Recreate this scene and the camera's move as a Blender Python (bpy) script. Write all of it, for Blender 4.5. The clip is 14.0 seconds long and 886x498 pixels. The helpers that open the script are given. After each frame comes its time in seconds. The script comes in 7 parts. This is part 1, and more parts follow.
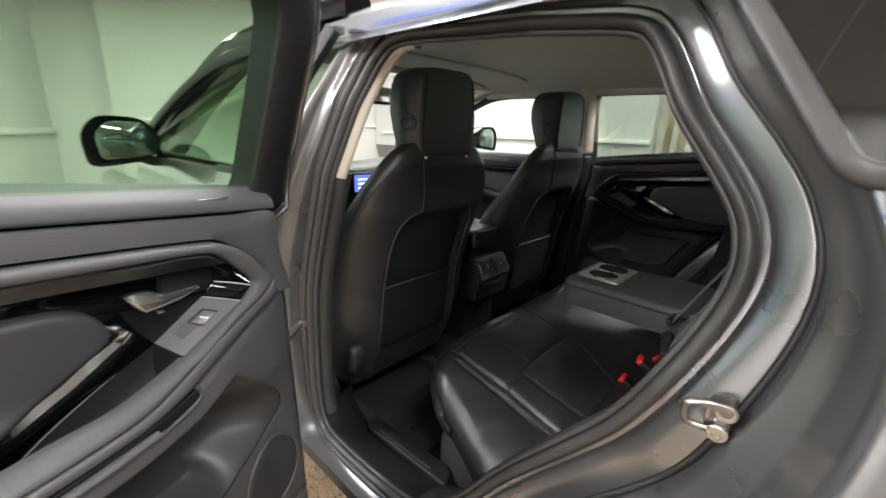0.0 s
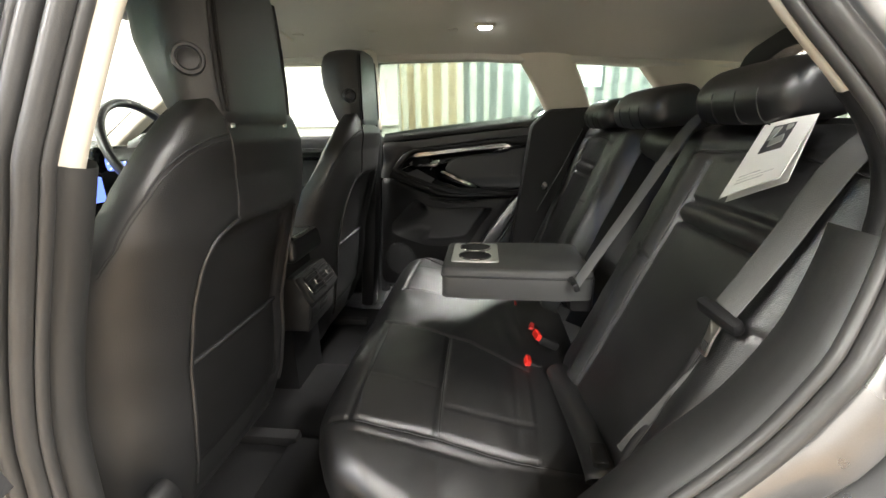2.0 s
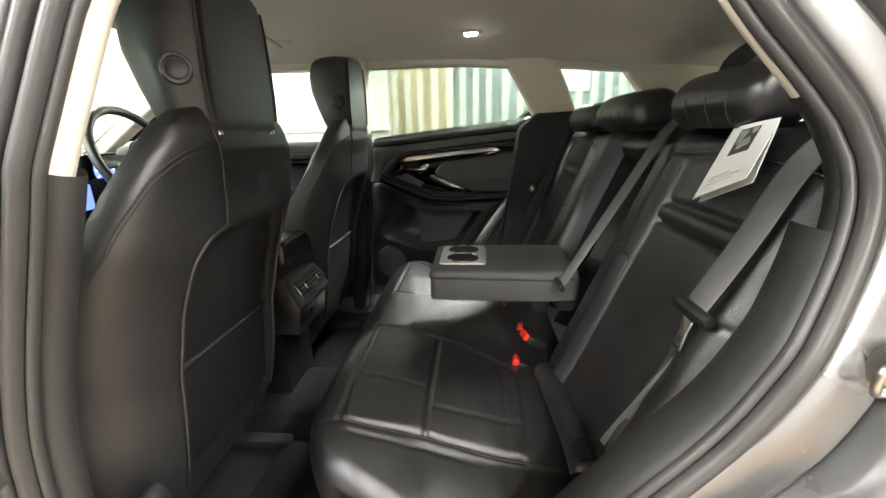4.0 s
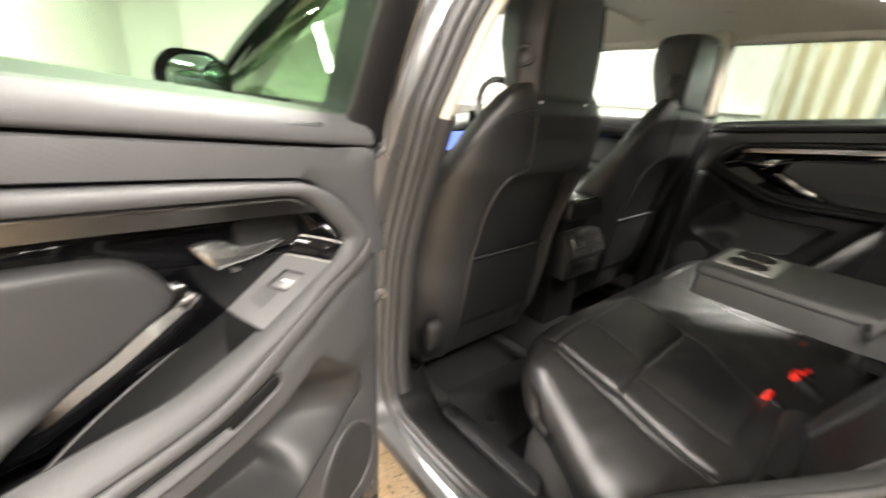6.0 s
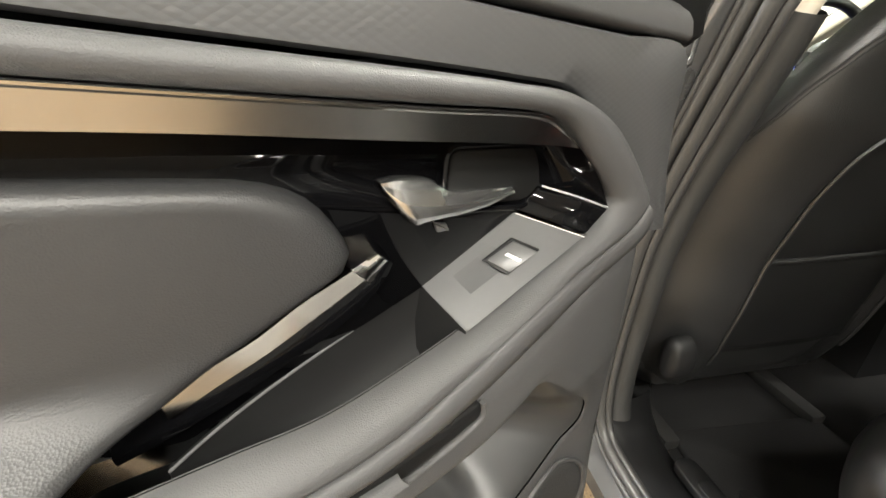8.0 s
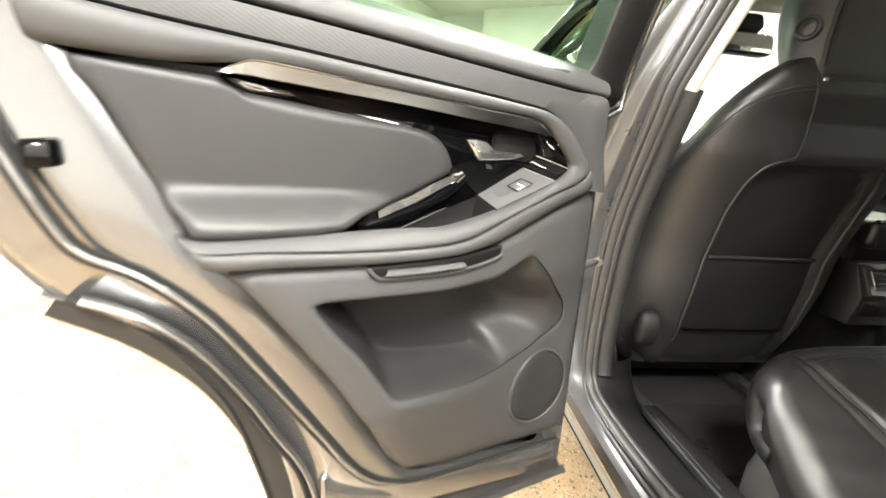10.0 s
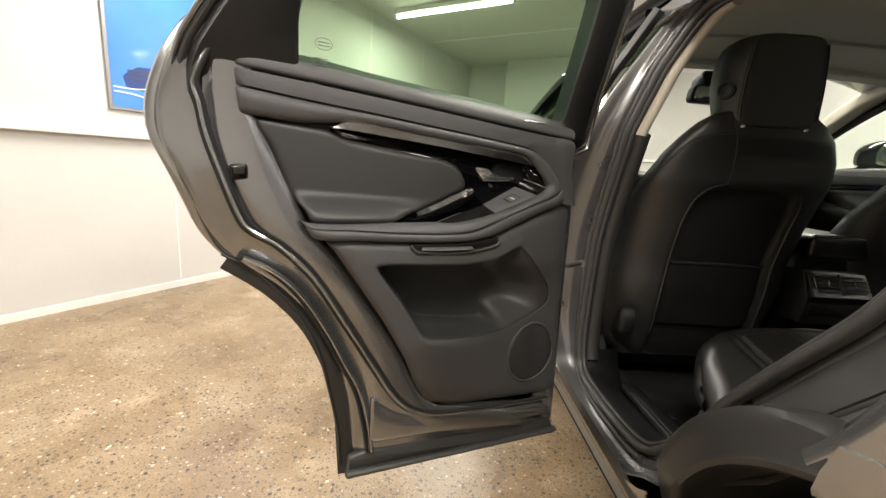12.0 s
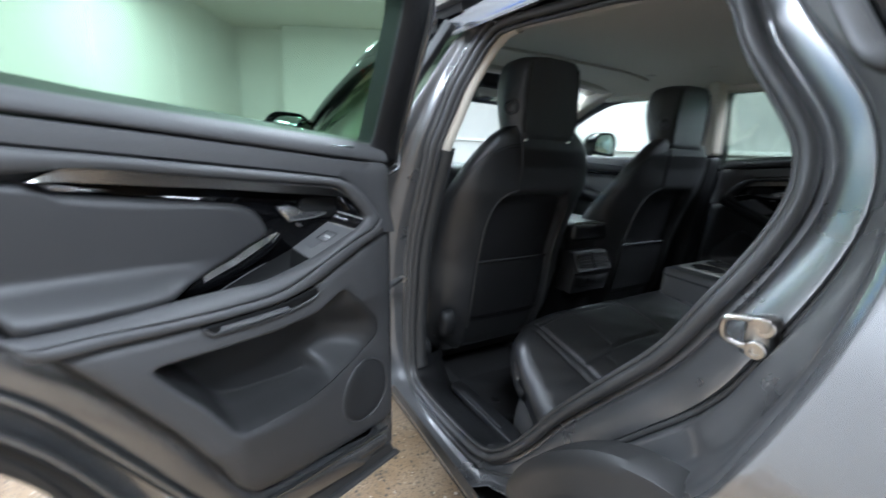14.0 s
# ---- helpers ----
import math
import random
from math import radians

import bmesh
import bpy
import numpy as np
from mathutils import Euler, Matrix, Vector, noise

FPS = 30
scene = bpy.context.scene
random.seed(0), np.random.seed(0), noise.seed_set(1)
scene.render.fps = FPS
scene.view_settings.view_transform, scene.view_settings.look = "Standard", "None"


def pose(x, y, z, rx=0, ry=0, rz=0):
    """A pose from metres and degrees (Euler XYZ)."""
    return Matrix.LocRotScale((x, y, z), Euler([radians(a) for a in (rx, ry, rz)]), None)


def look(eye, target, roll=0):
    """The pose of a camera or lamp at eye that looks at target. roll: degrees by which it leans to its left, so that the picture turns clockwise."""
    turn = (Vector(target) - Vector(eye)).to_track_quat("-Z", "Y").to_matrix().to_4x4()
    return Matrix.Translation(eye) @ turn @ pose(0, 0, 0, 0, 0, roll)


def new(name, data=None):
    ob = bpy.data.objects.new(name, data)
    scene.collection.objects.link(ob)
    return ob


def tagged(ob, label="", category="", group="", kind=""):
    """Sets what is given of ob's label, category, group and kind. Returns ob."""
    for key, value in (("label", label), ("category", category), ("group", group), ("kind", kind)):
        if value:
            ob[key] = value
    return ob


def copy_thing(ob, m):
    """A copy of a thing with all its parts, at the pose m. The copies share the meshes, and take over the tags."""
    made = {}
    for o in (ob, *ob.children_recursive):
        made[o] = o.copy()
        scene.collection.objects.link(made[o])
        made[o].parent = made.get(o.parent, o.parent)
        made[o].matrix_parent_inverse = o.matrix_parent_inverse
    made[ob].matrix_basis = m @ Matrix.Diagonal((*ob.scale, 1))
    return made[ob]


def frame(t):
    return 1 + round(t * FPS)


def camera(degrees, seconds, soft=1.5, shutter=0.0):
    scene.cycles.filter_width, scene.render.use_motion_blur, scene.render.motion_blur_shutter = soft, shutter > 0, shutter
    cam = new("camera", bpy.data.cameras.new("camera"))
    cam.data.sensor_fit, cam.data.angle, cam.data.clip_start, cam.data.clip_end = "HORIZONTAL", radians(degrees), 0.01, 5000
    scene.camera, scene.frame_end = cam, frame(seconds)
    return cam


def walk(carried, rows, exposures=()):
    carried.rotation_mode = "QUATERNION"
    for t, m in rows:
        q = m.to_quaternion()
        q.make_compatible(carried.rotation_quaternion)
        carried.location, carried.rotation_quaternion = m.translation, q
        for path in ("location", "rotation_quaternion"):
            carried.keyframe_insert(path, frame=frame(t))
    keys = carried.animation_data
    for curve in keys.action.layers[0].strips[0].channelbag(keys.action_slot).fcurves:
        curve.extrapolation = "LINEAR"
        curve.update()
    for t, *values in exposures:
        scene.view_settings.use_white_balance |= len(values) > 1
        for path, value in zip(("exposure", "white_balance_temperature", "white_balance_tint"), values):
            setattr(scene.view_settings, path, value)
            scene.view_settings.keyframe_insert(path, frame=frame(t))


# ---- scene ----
cam = camera(95.1, 14.0, shutter=0.5)
PATH = [
    (0, (-1.324, -0.901, 1.35), (0.08, 0.407, 0.788), 1.7),
    (0.5, (-1.287, -0.771, 1.308), (0.273, 0.33, 0.715), 1.2),
    (1, (-1.217, -0.617, 1.269), (0.527, 0.141, 0.65), 1.1),
    (1.5, (-1.171, -0.52, 1.262), (0.686, -0.093, 0.657), 0.3),
    (2, (-1.157, -0.46, 1.266), (0.748, -0.268, 0.688), -0.8),
    (4.5, (-1.177, -0.478, 1.27), (0.736, -0.318, 0.71), -1.3),
    (5, (-1.18, -0.493, 1.275), (0.694, -0.105, 0.69), 0.1),
    (5.5, (-1.23, -0.609, 1.271), (0.426, 0.33, 0.663), 2.3),
    (6, (-1.297, -0.677, 1.273), (-0.085, 0.748, 0.566), 3.8),
    (6.5, (-1.312, -0.596, 1.246), (-0.542, 1.057, 0.425), 2.7),
    (7, (-1.27, -0.492, 1.204), (-0.785, 1.248, 0.346), -0.0),
    (7.2, (-1.25, -0.467, 1.193), (-0.838, 1.284, 0.319), -0.6),
    (9.3, (-1.268, -0.544, 1.177), (-1.012, 1.313, 0.479), 1.6),
    (9.5, (-1.294, -0.64, 1.172), (-1.052, 1.234, 0.516), 2.1),
    (10, (-1.34, -0.875, 1.125), (-1.145, 1.034, 0.558), 3.7),
    (10.5, (-1.332, -1.046, 1.093), (-1.201, 0.893, 0.619), 3.9),
    (11, (-1.348, -1.176, 1.106), (-1.264, 0.776, 0.682), 3.9),
    (11.5, (-1.346, -1.213, 1.107), (-1.281, 0.744, 0.702), 3.8),
    (12, (-1.342, -1.215, 1.108), (-1.282, 0.745, 0.712), 3.6),
    (12.5, (-1.337, -1.208, 1.112), (-1.238, 0.749, 0.711), 3.5),
    (13, (-1.328, -1.195, 1.115), (-1.132, 0.751, 0.697), 3.3),
    (13.5, (-1.31, -1.136, 1.151), (-0.814, 0.749, 0.702), 3.3),
    (14, (-1.355, -1.059, 1.238), (-0.383, 0.62, 0.752), 2.6),
]
EXPOSURES = [
    (0.0, 1.40, 6200, 13), (0.5, 1.83, 6200, 16), (1.0, 2.03, 6200, 12), (1.5, 2.35, 6300, 10), (2.0, 2.60, 6400, 10), (4.5, 2.58, 6400, 10), (5.0, 2.57, 6400, 10), (5.5, 2.58, 6500, 11), (6.0, 2.56, 6700, 12),
    (6.5, 2.30, 6800, 12), (7.0, 2.08, 6700, 11), (9.5, 2.57, 6600, 3), (10.0, 2.82, 6500, 7), (10.5, 2.15, 7200, 11), (11.0, 1.33, 7000, 10), (11.5, 1.07, 6900, 11), (12.0, 0.88, 6800, 10), (12.5, 0.88, 5600, 10), (13.0, 0.91, 5400, 6),
    (13.5, 1.12, 5250, 6), (14.0, 1.30, 5150, 8),
]
walk(cam, [(t, look(eye, target, roll)) for t, eye, target, roll in PATH], EXPOSURES)
# ---- world and light ----
world = bpy.data.worlds.new("world")
scene.world = world
world.use_nodes = True
world.node_tree.nodes["Background"].inputs[0].default_value = (0.75, 0.8, 0.85, 1)
world.node_tree.nodes["Background"].inputs[1].default_value = 0.05
TUBE_STRENGTH, LAMP_WATTS = 12.0, 42.0

# ---- helpers for meshes ----
V = Vector


def lerp(a, b, t):
    return a + (b - a) * t


def table(x, pairs):
    """A value between the pairs of a small table."""
    return float(np.interp(x, [p[0] for p in pairs], [p[1] for p in pairs]))


def spline(points, per=6, closed=False):
    """A smooth line through the points."""
    pts = [V(p) for p in points]
    n, out = len(pts), []
    for i in range(n if closed else n - 1):
        a, b = pts[(i - 1) % n if closed else max(i - 1, 0)], pts[i]
        c, d = pts[(i + 1) % n], pts[(i + 2) % n if closed else min(i + 2, n - 1)]
        for k in range(per):
            t = k / per
            out.append(0.5 * (2 * b + (c - a) * t + (2 * a - 5 * b + 4 * c - d) * t * t + (3 * b - a - 3 * c + d) * t ** 3))
    if not closed:
        out.append(pts[-1])
    return out


def evenly(points, count, closed=True):
    """The line through the points, cut into equal steps."""
    pts = [V(p) for p in points]
    if closed:
        pts = pts + [pts[0]]
    at = [0.0]
    for a, b in zip(pts, pts[1:]):
        at.append(at[-1] + (b - a).length)
    out, j = [], 0
    for i in range(count):
        s = at[-1] * i / (count if closed else count - 1)
        while j < len(at) - 2 and at[j + 1] < s:
            j += 1
        out.append(pts[j].lerp(pts[j + 1], (s - at[j]) / max(at[j + 1] - at[j], 1e-9)))
    return out


def area2(pts):
    return sum(a[0] * b[1] - b[0] * a[1] for a, b in zip(pts, pts[1:] + pts[:1]))


def offset(pts, d):
    """A closed flat outline moved outwards by d."""
    n, s, out = len(pts), 1 if area2(pts) > 0 else -1, []
    for i in range(n):
        e = (pts[(i + 1) % n] - pts[i - 1])
        if e.length < 1e-9:
            e = V((1, 0))
        e.normalize()
        out.append(V((pts[i][0] + s * e[1] * d, pts[i][1] - s * e[0] * d)))
    return out


def rounded(points, r=0.02, per=4):
    """A closed flat outline with its corners rounded."""
    pts, out, n = [V(p) for p in points], [], len(points)
    for i in range(n):
        p, a, b = pts[i], pts[i - 1] - pts[i], pts[(i + 1) % n] - pts[i]
        q = min(r, a.length * 0.45, b.length * 0.45)
        s, e = p + a.normalized() * q, p + b.normalized() * q
        for k in range(per + 1):
            t = k / per
            out.append((1 - t) ** 2 * s + 2 * t * (1 - t) * p + t * t * e)
    return out


ORIGIN = {}
# the car's own measures (breadth, length, height: factor and shift) against its drawing
PLAIN = (1, 0, 1, 0, 1, 0)
SHELL = (1.05, 0, 1.065, -0.022, 1.1, -0.075)
CABIN = (1.0, 0, 1.065, -0.022, 1.1, -0.075)
SEAT = (1.08, 0.025, 1.065, -0.022, 1.1, -0.075)
FRAME = [PLAIN]


def laid(p):
    k = FRAME[0]
    return V((p[0] * k[0] + k[1], p[1] * k[2] + k[3], p[2] * k[4] + k[5]))


def finish(name, verts, faces, material, parent=None, label="", smooth=True, sharp=38):
    me = bpy.data.meshes.new(name)
    o = ORIGIN.get(parent.name, V((0, 0, 0))) if parent else V((0, 0, 0))
    me.from_pydata([tuple(laid(v) - o) for v in verts], [], faces)
    bm = bmesh.new()
    bm.from_mesh(me)
    bmesh.ops.remove_doubles(bm, verts=bm.verts, dist=1e-5)
    bmesh.ops.recalc_face_normals(bm, faces=bm.faces)
    bm.to_mesh(me)
    bm.free()
    if smooth:
        for p in me.polygons:
            p.use_smooth = True
        me.set_sharp_from_angle(angle=radians(sharp))
    me.materials.append(material)
    ob = new(name, me)
    ORIGIN[ob.name] = o
    if parent:
        ob.parent = parent
    if label:
        tagged(ob, label)
    return ob


def part(name, bm, material, parent, label="", sharp=38):
    me = bpy.data.meshes.new(name)
    o = ORIGIN.get(parent.name, V((0, 0, 0))) if parent else V((0, 0, 0))
    for v in bm.verts:
        v.co = laid(v.co) - o
    bmesh.ops.recalc_face_normals(bm, faces=bm.faces)
    bm.to_mesh(me)
    bm.free()
    for p in me.polygons:
        p.use_smooth = True
    me.set_sharp_from_angle(angle=radians(sharp))
    me.materials.append(material)
    ob = new(name, me)
    ORIGIN[ob.name] = o
    if parent:
        ob.parent = parent
    if label:
        tagged(ob, label)
    return ob


def thing(name, label, category, at=(0, 0, 0), group="", kind="", local=False):
    """The Empty at a thing's base. Its parts are given in the world's places, or, if local, from the base."""
    ob = new(name)
    ob.empty_display_size = 0.05
    ob.location = laid(at)
    ORIGIN[ob.name] = V((0, 0, 0)) if local else laid(at)
    return tagged(ob, label, category, group, kind)


def grid(rows, wrap_rows=False, wrap_cols=False, cap=False):
    """Vertices and faces of a sheet through rows of equal length."""
    n, m, verts, faces = len(rows), len(rows[0]), [p for r in rows for p in r], []
    for i in range(n if wrap_rows else n - 1):
        for j in range(m if wrap_cols else m - 1):
            a, b = i * m + j, i * m + (j + 1) % m
            c, d = ((i + 1) % n) * m + (j + 1) % m, ((i + 1) % n) * m + j
            faces.append((a, b, c, d))
    if cap and wrap_cols:
        faces.append(tuple(range(m)))
        faces.append(tuple((n - 1) * m + j for j in range(m)))
    return verts, faces


def sheet(name, rows, material, parent=None, label="", wrap_rows=False, wrap_cols=False, cap=False, sharp=38):
    v, f = grid(rows, wrap_rows, wrap_cols, cap)
    return finish(name, v, f, material, parent, label, sharp=sharp)


def thick(name, rows, depth, material, parent=None, label="", sharp=38):
    """A sheet with a thickness: depth is the vector to its other face."""
    d, n, m = V(depth), len(rows), len(rows[0])
    v1, f1 = grid(rows)
    v2 = [V(p) + d for p in v1]
    k = len(v1)
    f = f1 + [tuple(i + k for i in reversed(q)) for q in f1]
    edge = [j for j in range(m)] + [i * m + m - 1 for i in range(1, n)] + [(n - 1) * m + j for j in range(m - 2, -1, -1)] + [i * m for i in range(n - 2, 0, -1)]
    for a, b in zip(edge, edge[1:] + edge[:1]):
        f.append((b, a, a + k, b + k))
    return finish(name, list(v1) + v2, f, material, parent, label, sharp=sharp)


def circle(r, n=10, rx=None):
    return [V((math.cos(2 * math.pi * i / n) * r, math.sin(2 * math.pi * i / n) * (rx or r))) for i in range(n)]


def sweep(name, path, profile, material, parent=None, label="", closed=False, up=(0, 0, 1), scale=None, cap=True, sharp=45):
    """A profile (sideways, along up) drawn along a path."""
    pts, rows, n, u0 = [V(p) for p in path], [], len(path), V(up)
    for i, p in enumerate(pts):
        a = pts[i - 1] if closed or i > 0 else p
        b = pts[(i + 1) % n] if closed or i < n - 1 else p
        t = (b - a).normalized()
        side = t.cross(u0)
        side = side.normalized() if side.length > 1e-6 else V((1, 0, 0))
        upv = side.cross(t).normalized()
        k = scale(i / max(n - 1, 1)) if scale else 1.0
        kx, ky = k if isinstance(k, tuple) else (k, k)
        rows.append([p + side * q[0] * kx + upv * q[1] * ky for q in profile])
    return sheet(name, rows, material, parent, label, wrap_rows=closed, wrap_cols=True, cap=cap and not closed, sharp=sharp)


def pad(name, outline, to, lift, material, parent=None, label="", base=-0.012, soft=0.008, bulge=0.0, sharp=50):
    """A padded or plain plate: a flat outline with rounded edges. to(a, b, h) lays it into the world."""
    o = [V(p) for p in outline]
    steps = [(0.0, base), (0.0, lift * 0.25), (-soft * 0.3, lift * 0.72), (-soft, lift)]
    rows = [[V(to(p[0], p[1], h)) for p in (offset(o, d) if d else o)] for d, h in steps]
    inner = offset(o, -soft)
    if bulge:
        c = sum(inner, V((0, 0))) / len(inner)
        for k, hb in ((0.75, 0.55), (0.45, 0.9), (0.15, 1.0)):
            rows.append([V(to(*(c + (p - c) * k), lift + bulge * hb)) for p in inner])
    v, f = grid(rows, wrap_cols=True)
    m = len(o)
    f.append(tuple((len(rows) - 1) * m + j for j in range(m)))
    f.append(tuple(reversed(range(m))))
    return finish(name, v, f, material, parent, label, sharp=sharp)


def drawn_in(pts, c, d):
    """An outline drawn in by d towards c."""
    return [c + (p - c) * max(0.02, 1 - d / max((p - c).length, 1e-6)) for p in pts]


def ray_edge(outline, c, count):
    """The outline met by evenly turned lines from c."""
    pts, out = [V(p) for p in outline], []
    for i in range(count):
        a = 2 * math.pi * i / count
        d, best = V((math.cos(a), math.sin(a))), 0.01
        for p, q in zip(pts, pts[1:] + pts[:1]):
            e = q - p
            det = d[0] * -e[1] + d[1] * e[0]
            if abs(det) > 1e-9:
                w = p - c
                s, t = (w[0] * -e[1] + w[1] * e[0]) / det, (d[0] * w[1] - d[1] * w[0]) / det
                if s > 0 and -1e-6 <= t <= 1 + 1e-6:
                    best = max(best, s)
        out.append(c + d * best)
    return out


def soft_pad(name, outline, c, to, levels, material, parent=None, label="", rings=8, count=140, sharp=60):
    """A cushion-like plate: levels of (inset, height) round its edge, then rings to its middle."""
    c = V(c)
    o = ray_edge(outline, c, count)
    rows = [[V(to(p[0], p[1], h)) for p in drawn_in(o, c, d)] for d, h in levels]
    last, h = drawn_in(o, c, levels[-1][0]), levels[-1][1]
    for k in range(1, rings):
        rows.append([V(to(*(c + (p - c) * (1 - k / rings)), h)) for p in last])
    v, f = grid(rows, wrap_cols=True)
    f.append(tuple((len(rows) - 1) * count + j for j in range(count)))
    return finish(name, v, f, material, parent, label, sharp=sharp)


def rbox(name, centre, size, material, parent=None, label="", bevel=0.008, rot=(0, 0, 0), seg=2, sharp=40):
    bm = bmesh.new()
    bmesh.ops.create_cube(bm, size=1, matrix=pose(*centre, *rot) @ Matrix.Diagonal((*size, 1)))
    if bevel:
        bmesh.ops.bevel(bm, geom=bm.edges[:], offset=min(bevel, min(size) * 0.45), segments=seg, affect="EDGES", profile=0.5)
    return part(name, bm, material, parent, label, sharp)


def disc(name, centre, axis, r, depth, material, parent=None, label="", n=28, rings=((1, 0), (1, 0.8), (0.92, 1))):
    """A turned thing: rings of (radius, height) shares, capped."""
    q = V(axis).to_track_quat("Z", "Y").to_matrix()
    rows = [[V(centre) + q @ V((r * a * math.cos(2 * math.pi * i / n), r * a * math.sin(2 * math.pi * i / n), depth * h)) for i in range(n)] for a, h in rings]
    return sheet(name, rows, material, parent, label, wrap_cols=True, cap=True)


# ---- materials ----
def material(name, colour, rough=0.5, metal=0.0, coat=0.0, grain=0.0, scale=200.0, bump=0.0, vary=0.0, vary_scale=6.0, spec=0.5, coat_rough=0.05, cells=False, sheen=0.0, rough_vary=0.0):
    m = bpy.data.materials.new(name)
    m.use_nodes = True
    nt = m.node_tree
    b = nt.nodes["Principled BSDF"]
    b.inputs["Roughness"].default_value, b.inputs["Metallic"].default_value = rough, metal
    b.inputs["Coat Weight"].default_value, b.inputs["Coat Roughness"].default_value = coat, coat_rough
    b.inputs["Specular IOR Level"].default_value = spec
    if sheen:
        b.inputs["Sheen Weight"].default_value = sheen
    b.inputs["Base Color"].default_value = (*colour, 1)
    co = nt.nodes.new("ShaderNodeTexCoord")
    if vary or grain:
        big, small = nt.nodes.new("ShaderNodeTexNoise"), nt.nodes.new("ShaderNodeTexNoise")
        big.inputs["Scale"].default_value, small.inputs["Scale"].default_value = vary_scale, scale
        big.inputs["Detail"].default_value = 5
        for q in (big, small):
            nt.links.new(co.outputs["Object"], q.inputs["Vector"])
        add = nt.nodes.new("ShaderNodeMath")
        add.operation = "MULTIPLY_ADD"
        nt.links.new(big.outputs["Fac"], add.inputs[0])
        add.inputs[1].default_value = vary
        k = nt.nodes.new("ShaderNodeMath")
        k.operation = "MULTIPLY_ADD"
        nt.links.new(small.outputs["Fac"], k.inputs[0])
        k.inputs[1].default_value, k.inputs[2].default_value = grain, 1 - grain / 2 - vary / 2
        nt.links.new(k.outputs[0], add.inputs[2])
        mul = nt.nodes.new("ShaderNodeVectorMath")
        mul.operation = "SCALE"
        mul.inputs[0].default_value = colour
        nt.links.new(add.outputs[0], mul.inputs["Scale"])
        nt.links.new(mul.outputs[0], b.inputs["Base Color"])
        if rough_vary:
            rr = nt.nodes.new("ShaderNodeMath")
            rr.operation = "MULTIPLY_ADD"
            nt.links.new(big.outputs["Fac"], rr.inputs[0])
            rr.inputs[1].default_value, rr.inputs[2].default_value = rough_vary, rough - rough_vary / 2
            nt.links.new(rr.outputs[0], b.inputs["Roughness"])
    if bump:
        tex = nt.nodes.new("ShaderNodeTexVoronoi" if cells else "ShaderNodeTexNoise")
        tex.inputs["Scale"].default_value = scale
        nt.links.new(co.outputs["Object"], tex.inputs["Vector"])
        bp = nt.nodes.new("ShaderNodeBump")
        bp.inputs["Strength"].default_value, bp.inputs["Distance"].default_value = bump, 0.001
        nt.links.new(tex.outputs[0], bp.inputs["Height"])
        nt.links.new(bp.outputs[0], b.inputs["Normal"])
    return m


PAINT = material("grey_metallic_paint", (0.28, 0.284, 0.293), 0.24, 0.85, 1.0, 0.12, 900, vary=0.08, vary_scale=3, coat_rough=0.09)
PAINT.node_tree.nodes["Principled BSDF"].inputs["Coat IOR"].default_value = 1.7
LEATHER = material("black_leather", (0.0095, 0.0095, 0.0099), 0.38, spec=1.0, coat=0.12, coat_rough=0.25, bump=0.35, scale=650, cells=True, grain=0.2, vary=0.3, vary_scale=9, rough_vary=0.14)
LEATHER_SMOOTH = material("smooth_black_leather", (0.0095, 0.0095, 0.0098), 0.38, spec=0.9, coat=0.1, coat_rough=0.25, bump=0.18, scale=800, cells=True, grain=0.2, vary=0.3, vary_scale=9, rough_vary=0.12)
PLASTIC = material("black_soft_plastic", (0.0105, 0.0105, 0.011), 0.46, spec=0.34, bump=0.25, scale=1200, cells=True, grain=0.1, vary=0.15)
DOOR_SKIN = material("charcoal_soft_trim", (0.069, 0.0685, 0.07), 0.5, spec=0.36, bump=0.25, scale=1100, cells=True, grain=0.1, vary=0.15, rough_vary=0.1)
ARCH_TRIM = material("smooth_charcoal_plastic", (0.03, 0.03, 0.0295), 0.5, bump=0.15, scale=900, grain=0.1, vary=0.2, rough_vary=0.1)
CONSOLE = material("console_charcoal", (0.021, 0.021, 0.0212), 0.4, bump=0.15, scale=900, grain=0.1, vary=0.2, rough_vary=0.1)
JAMB = material("dusty_jamb_paint", (0.27, 0.27, 0.275), 0.29, 0.82, 0.7, 0.14, 700, vary=0.25, vary_scale=9, coat_rough=0.13, rough_vary=0.14)
CLADDING = material("grey_black_cladding", (0.024, 0.0235, 0.023), 0.42, bump=0.2, scale=900, grain=0.2, vary=0.35, vary_scale=8, rough_vary=0.2)
RUBBER = material("door_rubber", (0.045, 0.044, 0.043), 0.42, bump=0.15, scale=500, grain=0.2, vary=0.3, vary_scale=14, rough_vary=0.2)
GLOSS = material("piano_black", (0.003, 0.003, 0.0035), 0.05, coat=0.05, spec=0.16)
SILVER = material("brushed_silver_trim", (0.5, 0.49, 0.475), 0.2, 1.0, grain=0.1, scale=300, vary=0.1)
CHROME = material("chrome", (0.8, 0.8, 0.8), 0.1, 1.0)
STEEL = material("zinc_steel", (0.52, 0.5, 0.47), 0.3, 1.0, grain=0.2, scale=200, vary=0.2, vary_scale=30)
LINER = material("greige_headliner_cloth", (0.56, 0.532, 0.47), 0.95, bump=0.4, scale=1400, grain=0.15, vary=0.06, sheen=0.2)
BEIGE = material("beige_pillar_plastic", (0.62, 0.565, 0.47), 0.6, bump=0.15, scale=900, grain=0.06, vary=0.08)
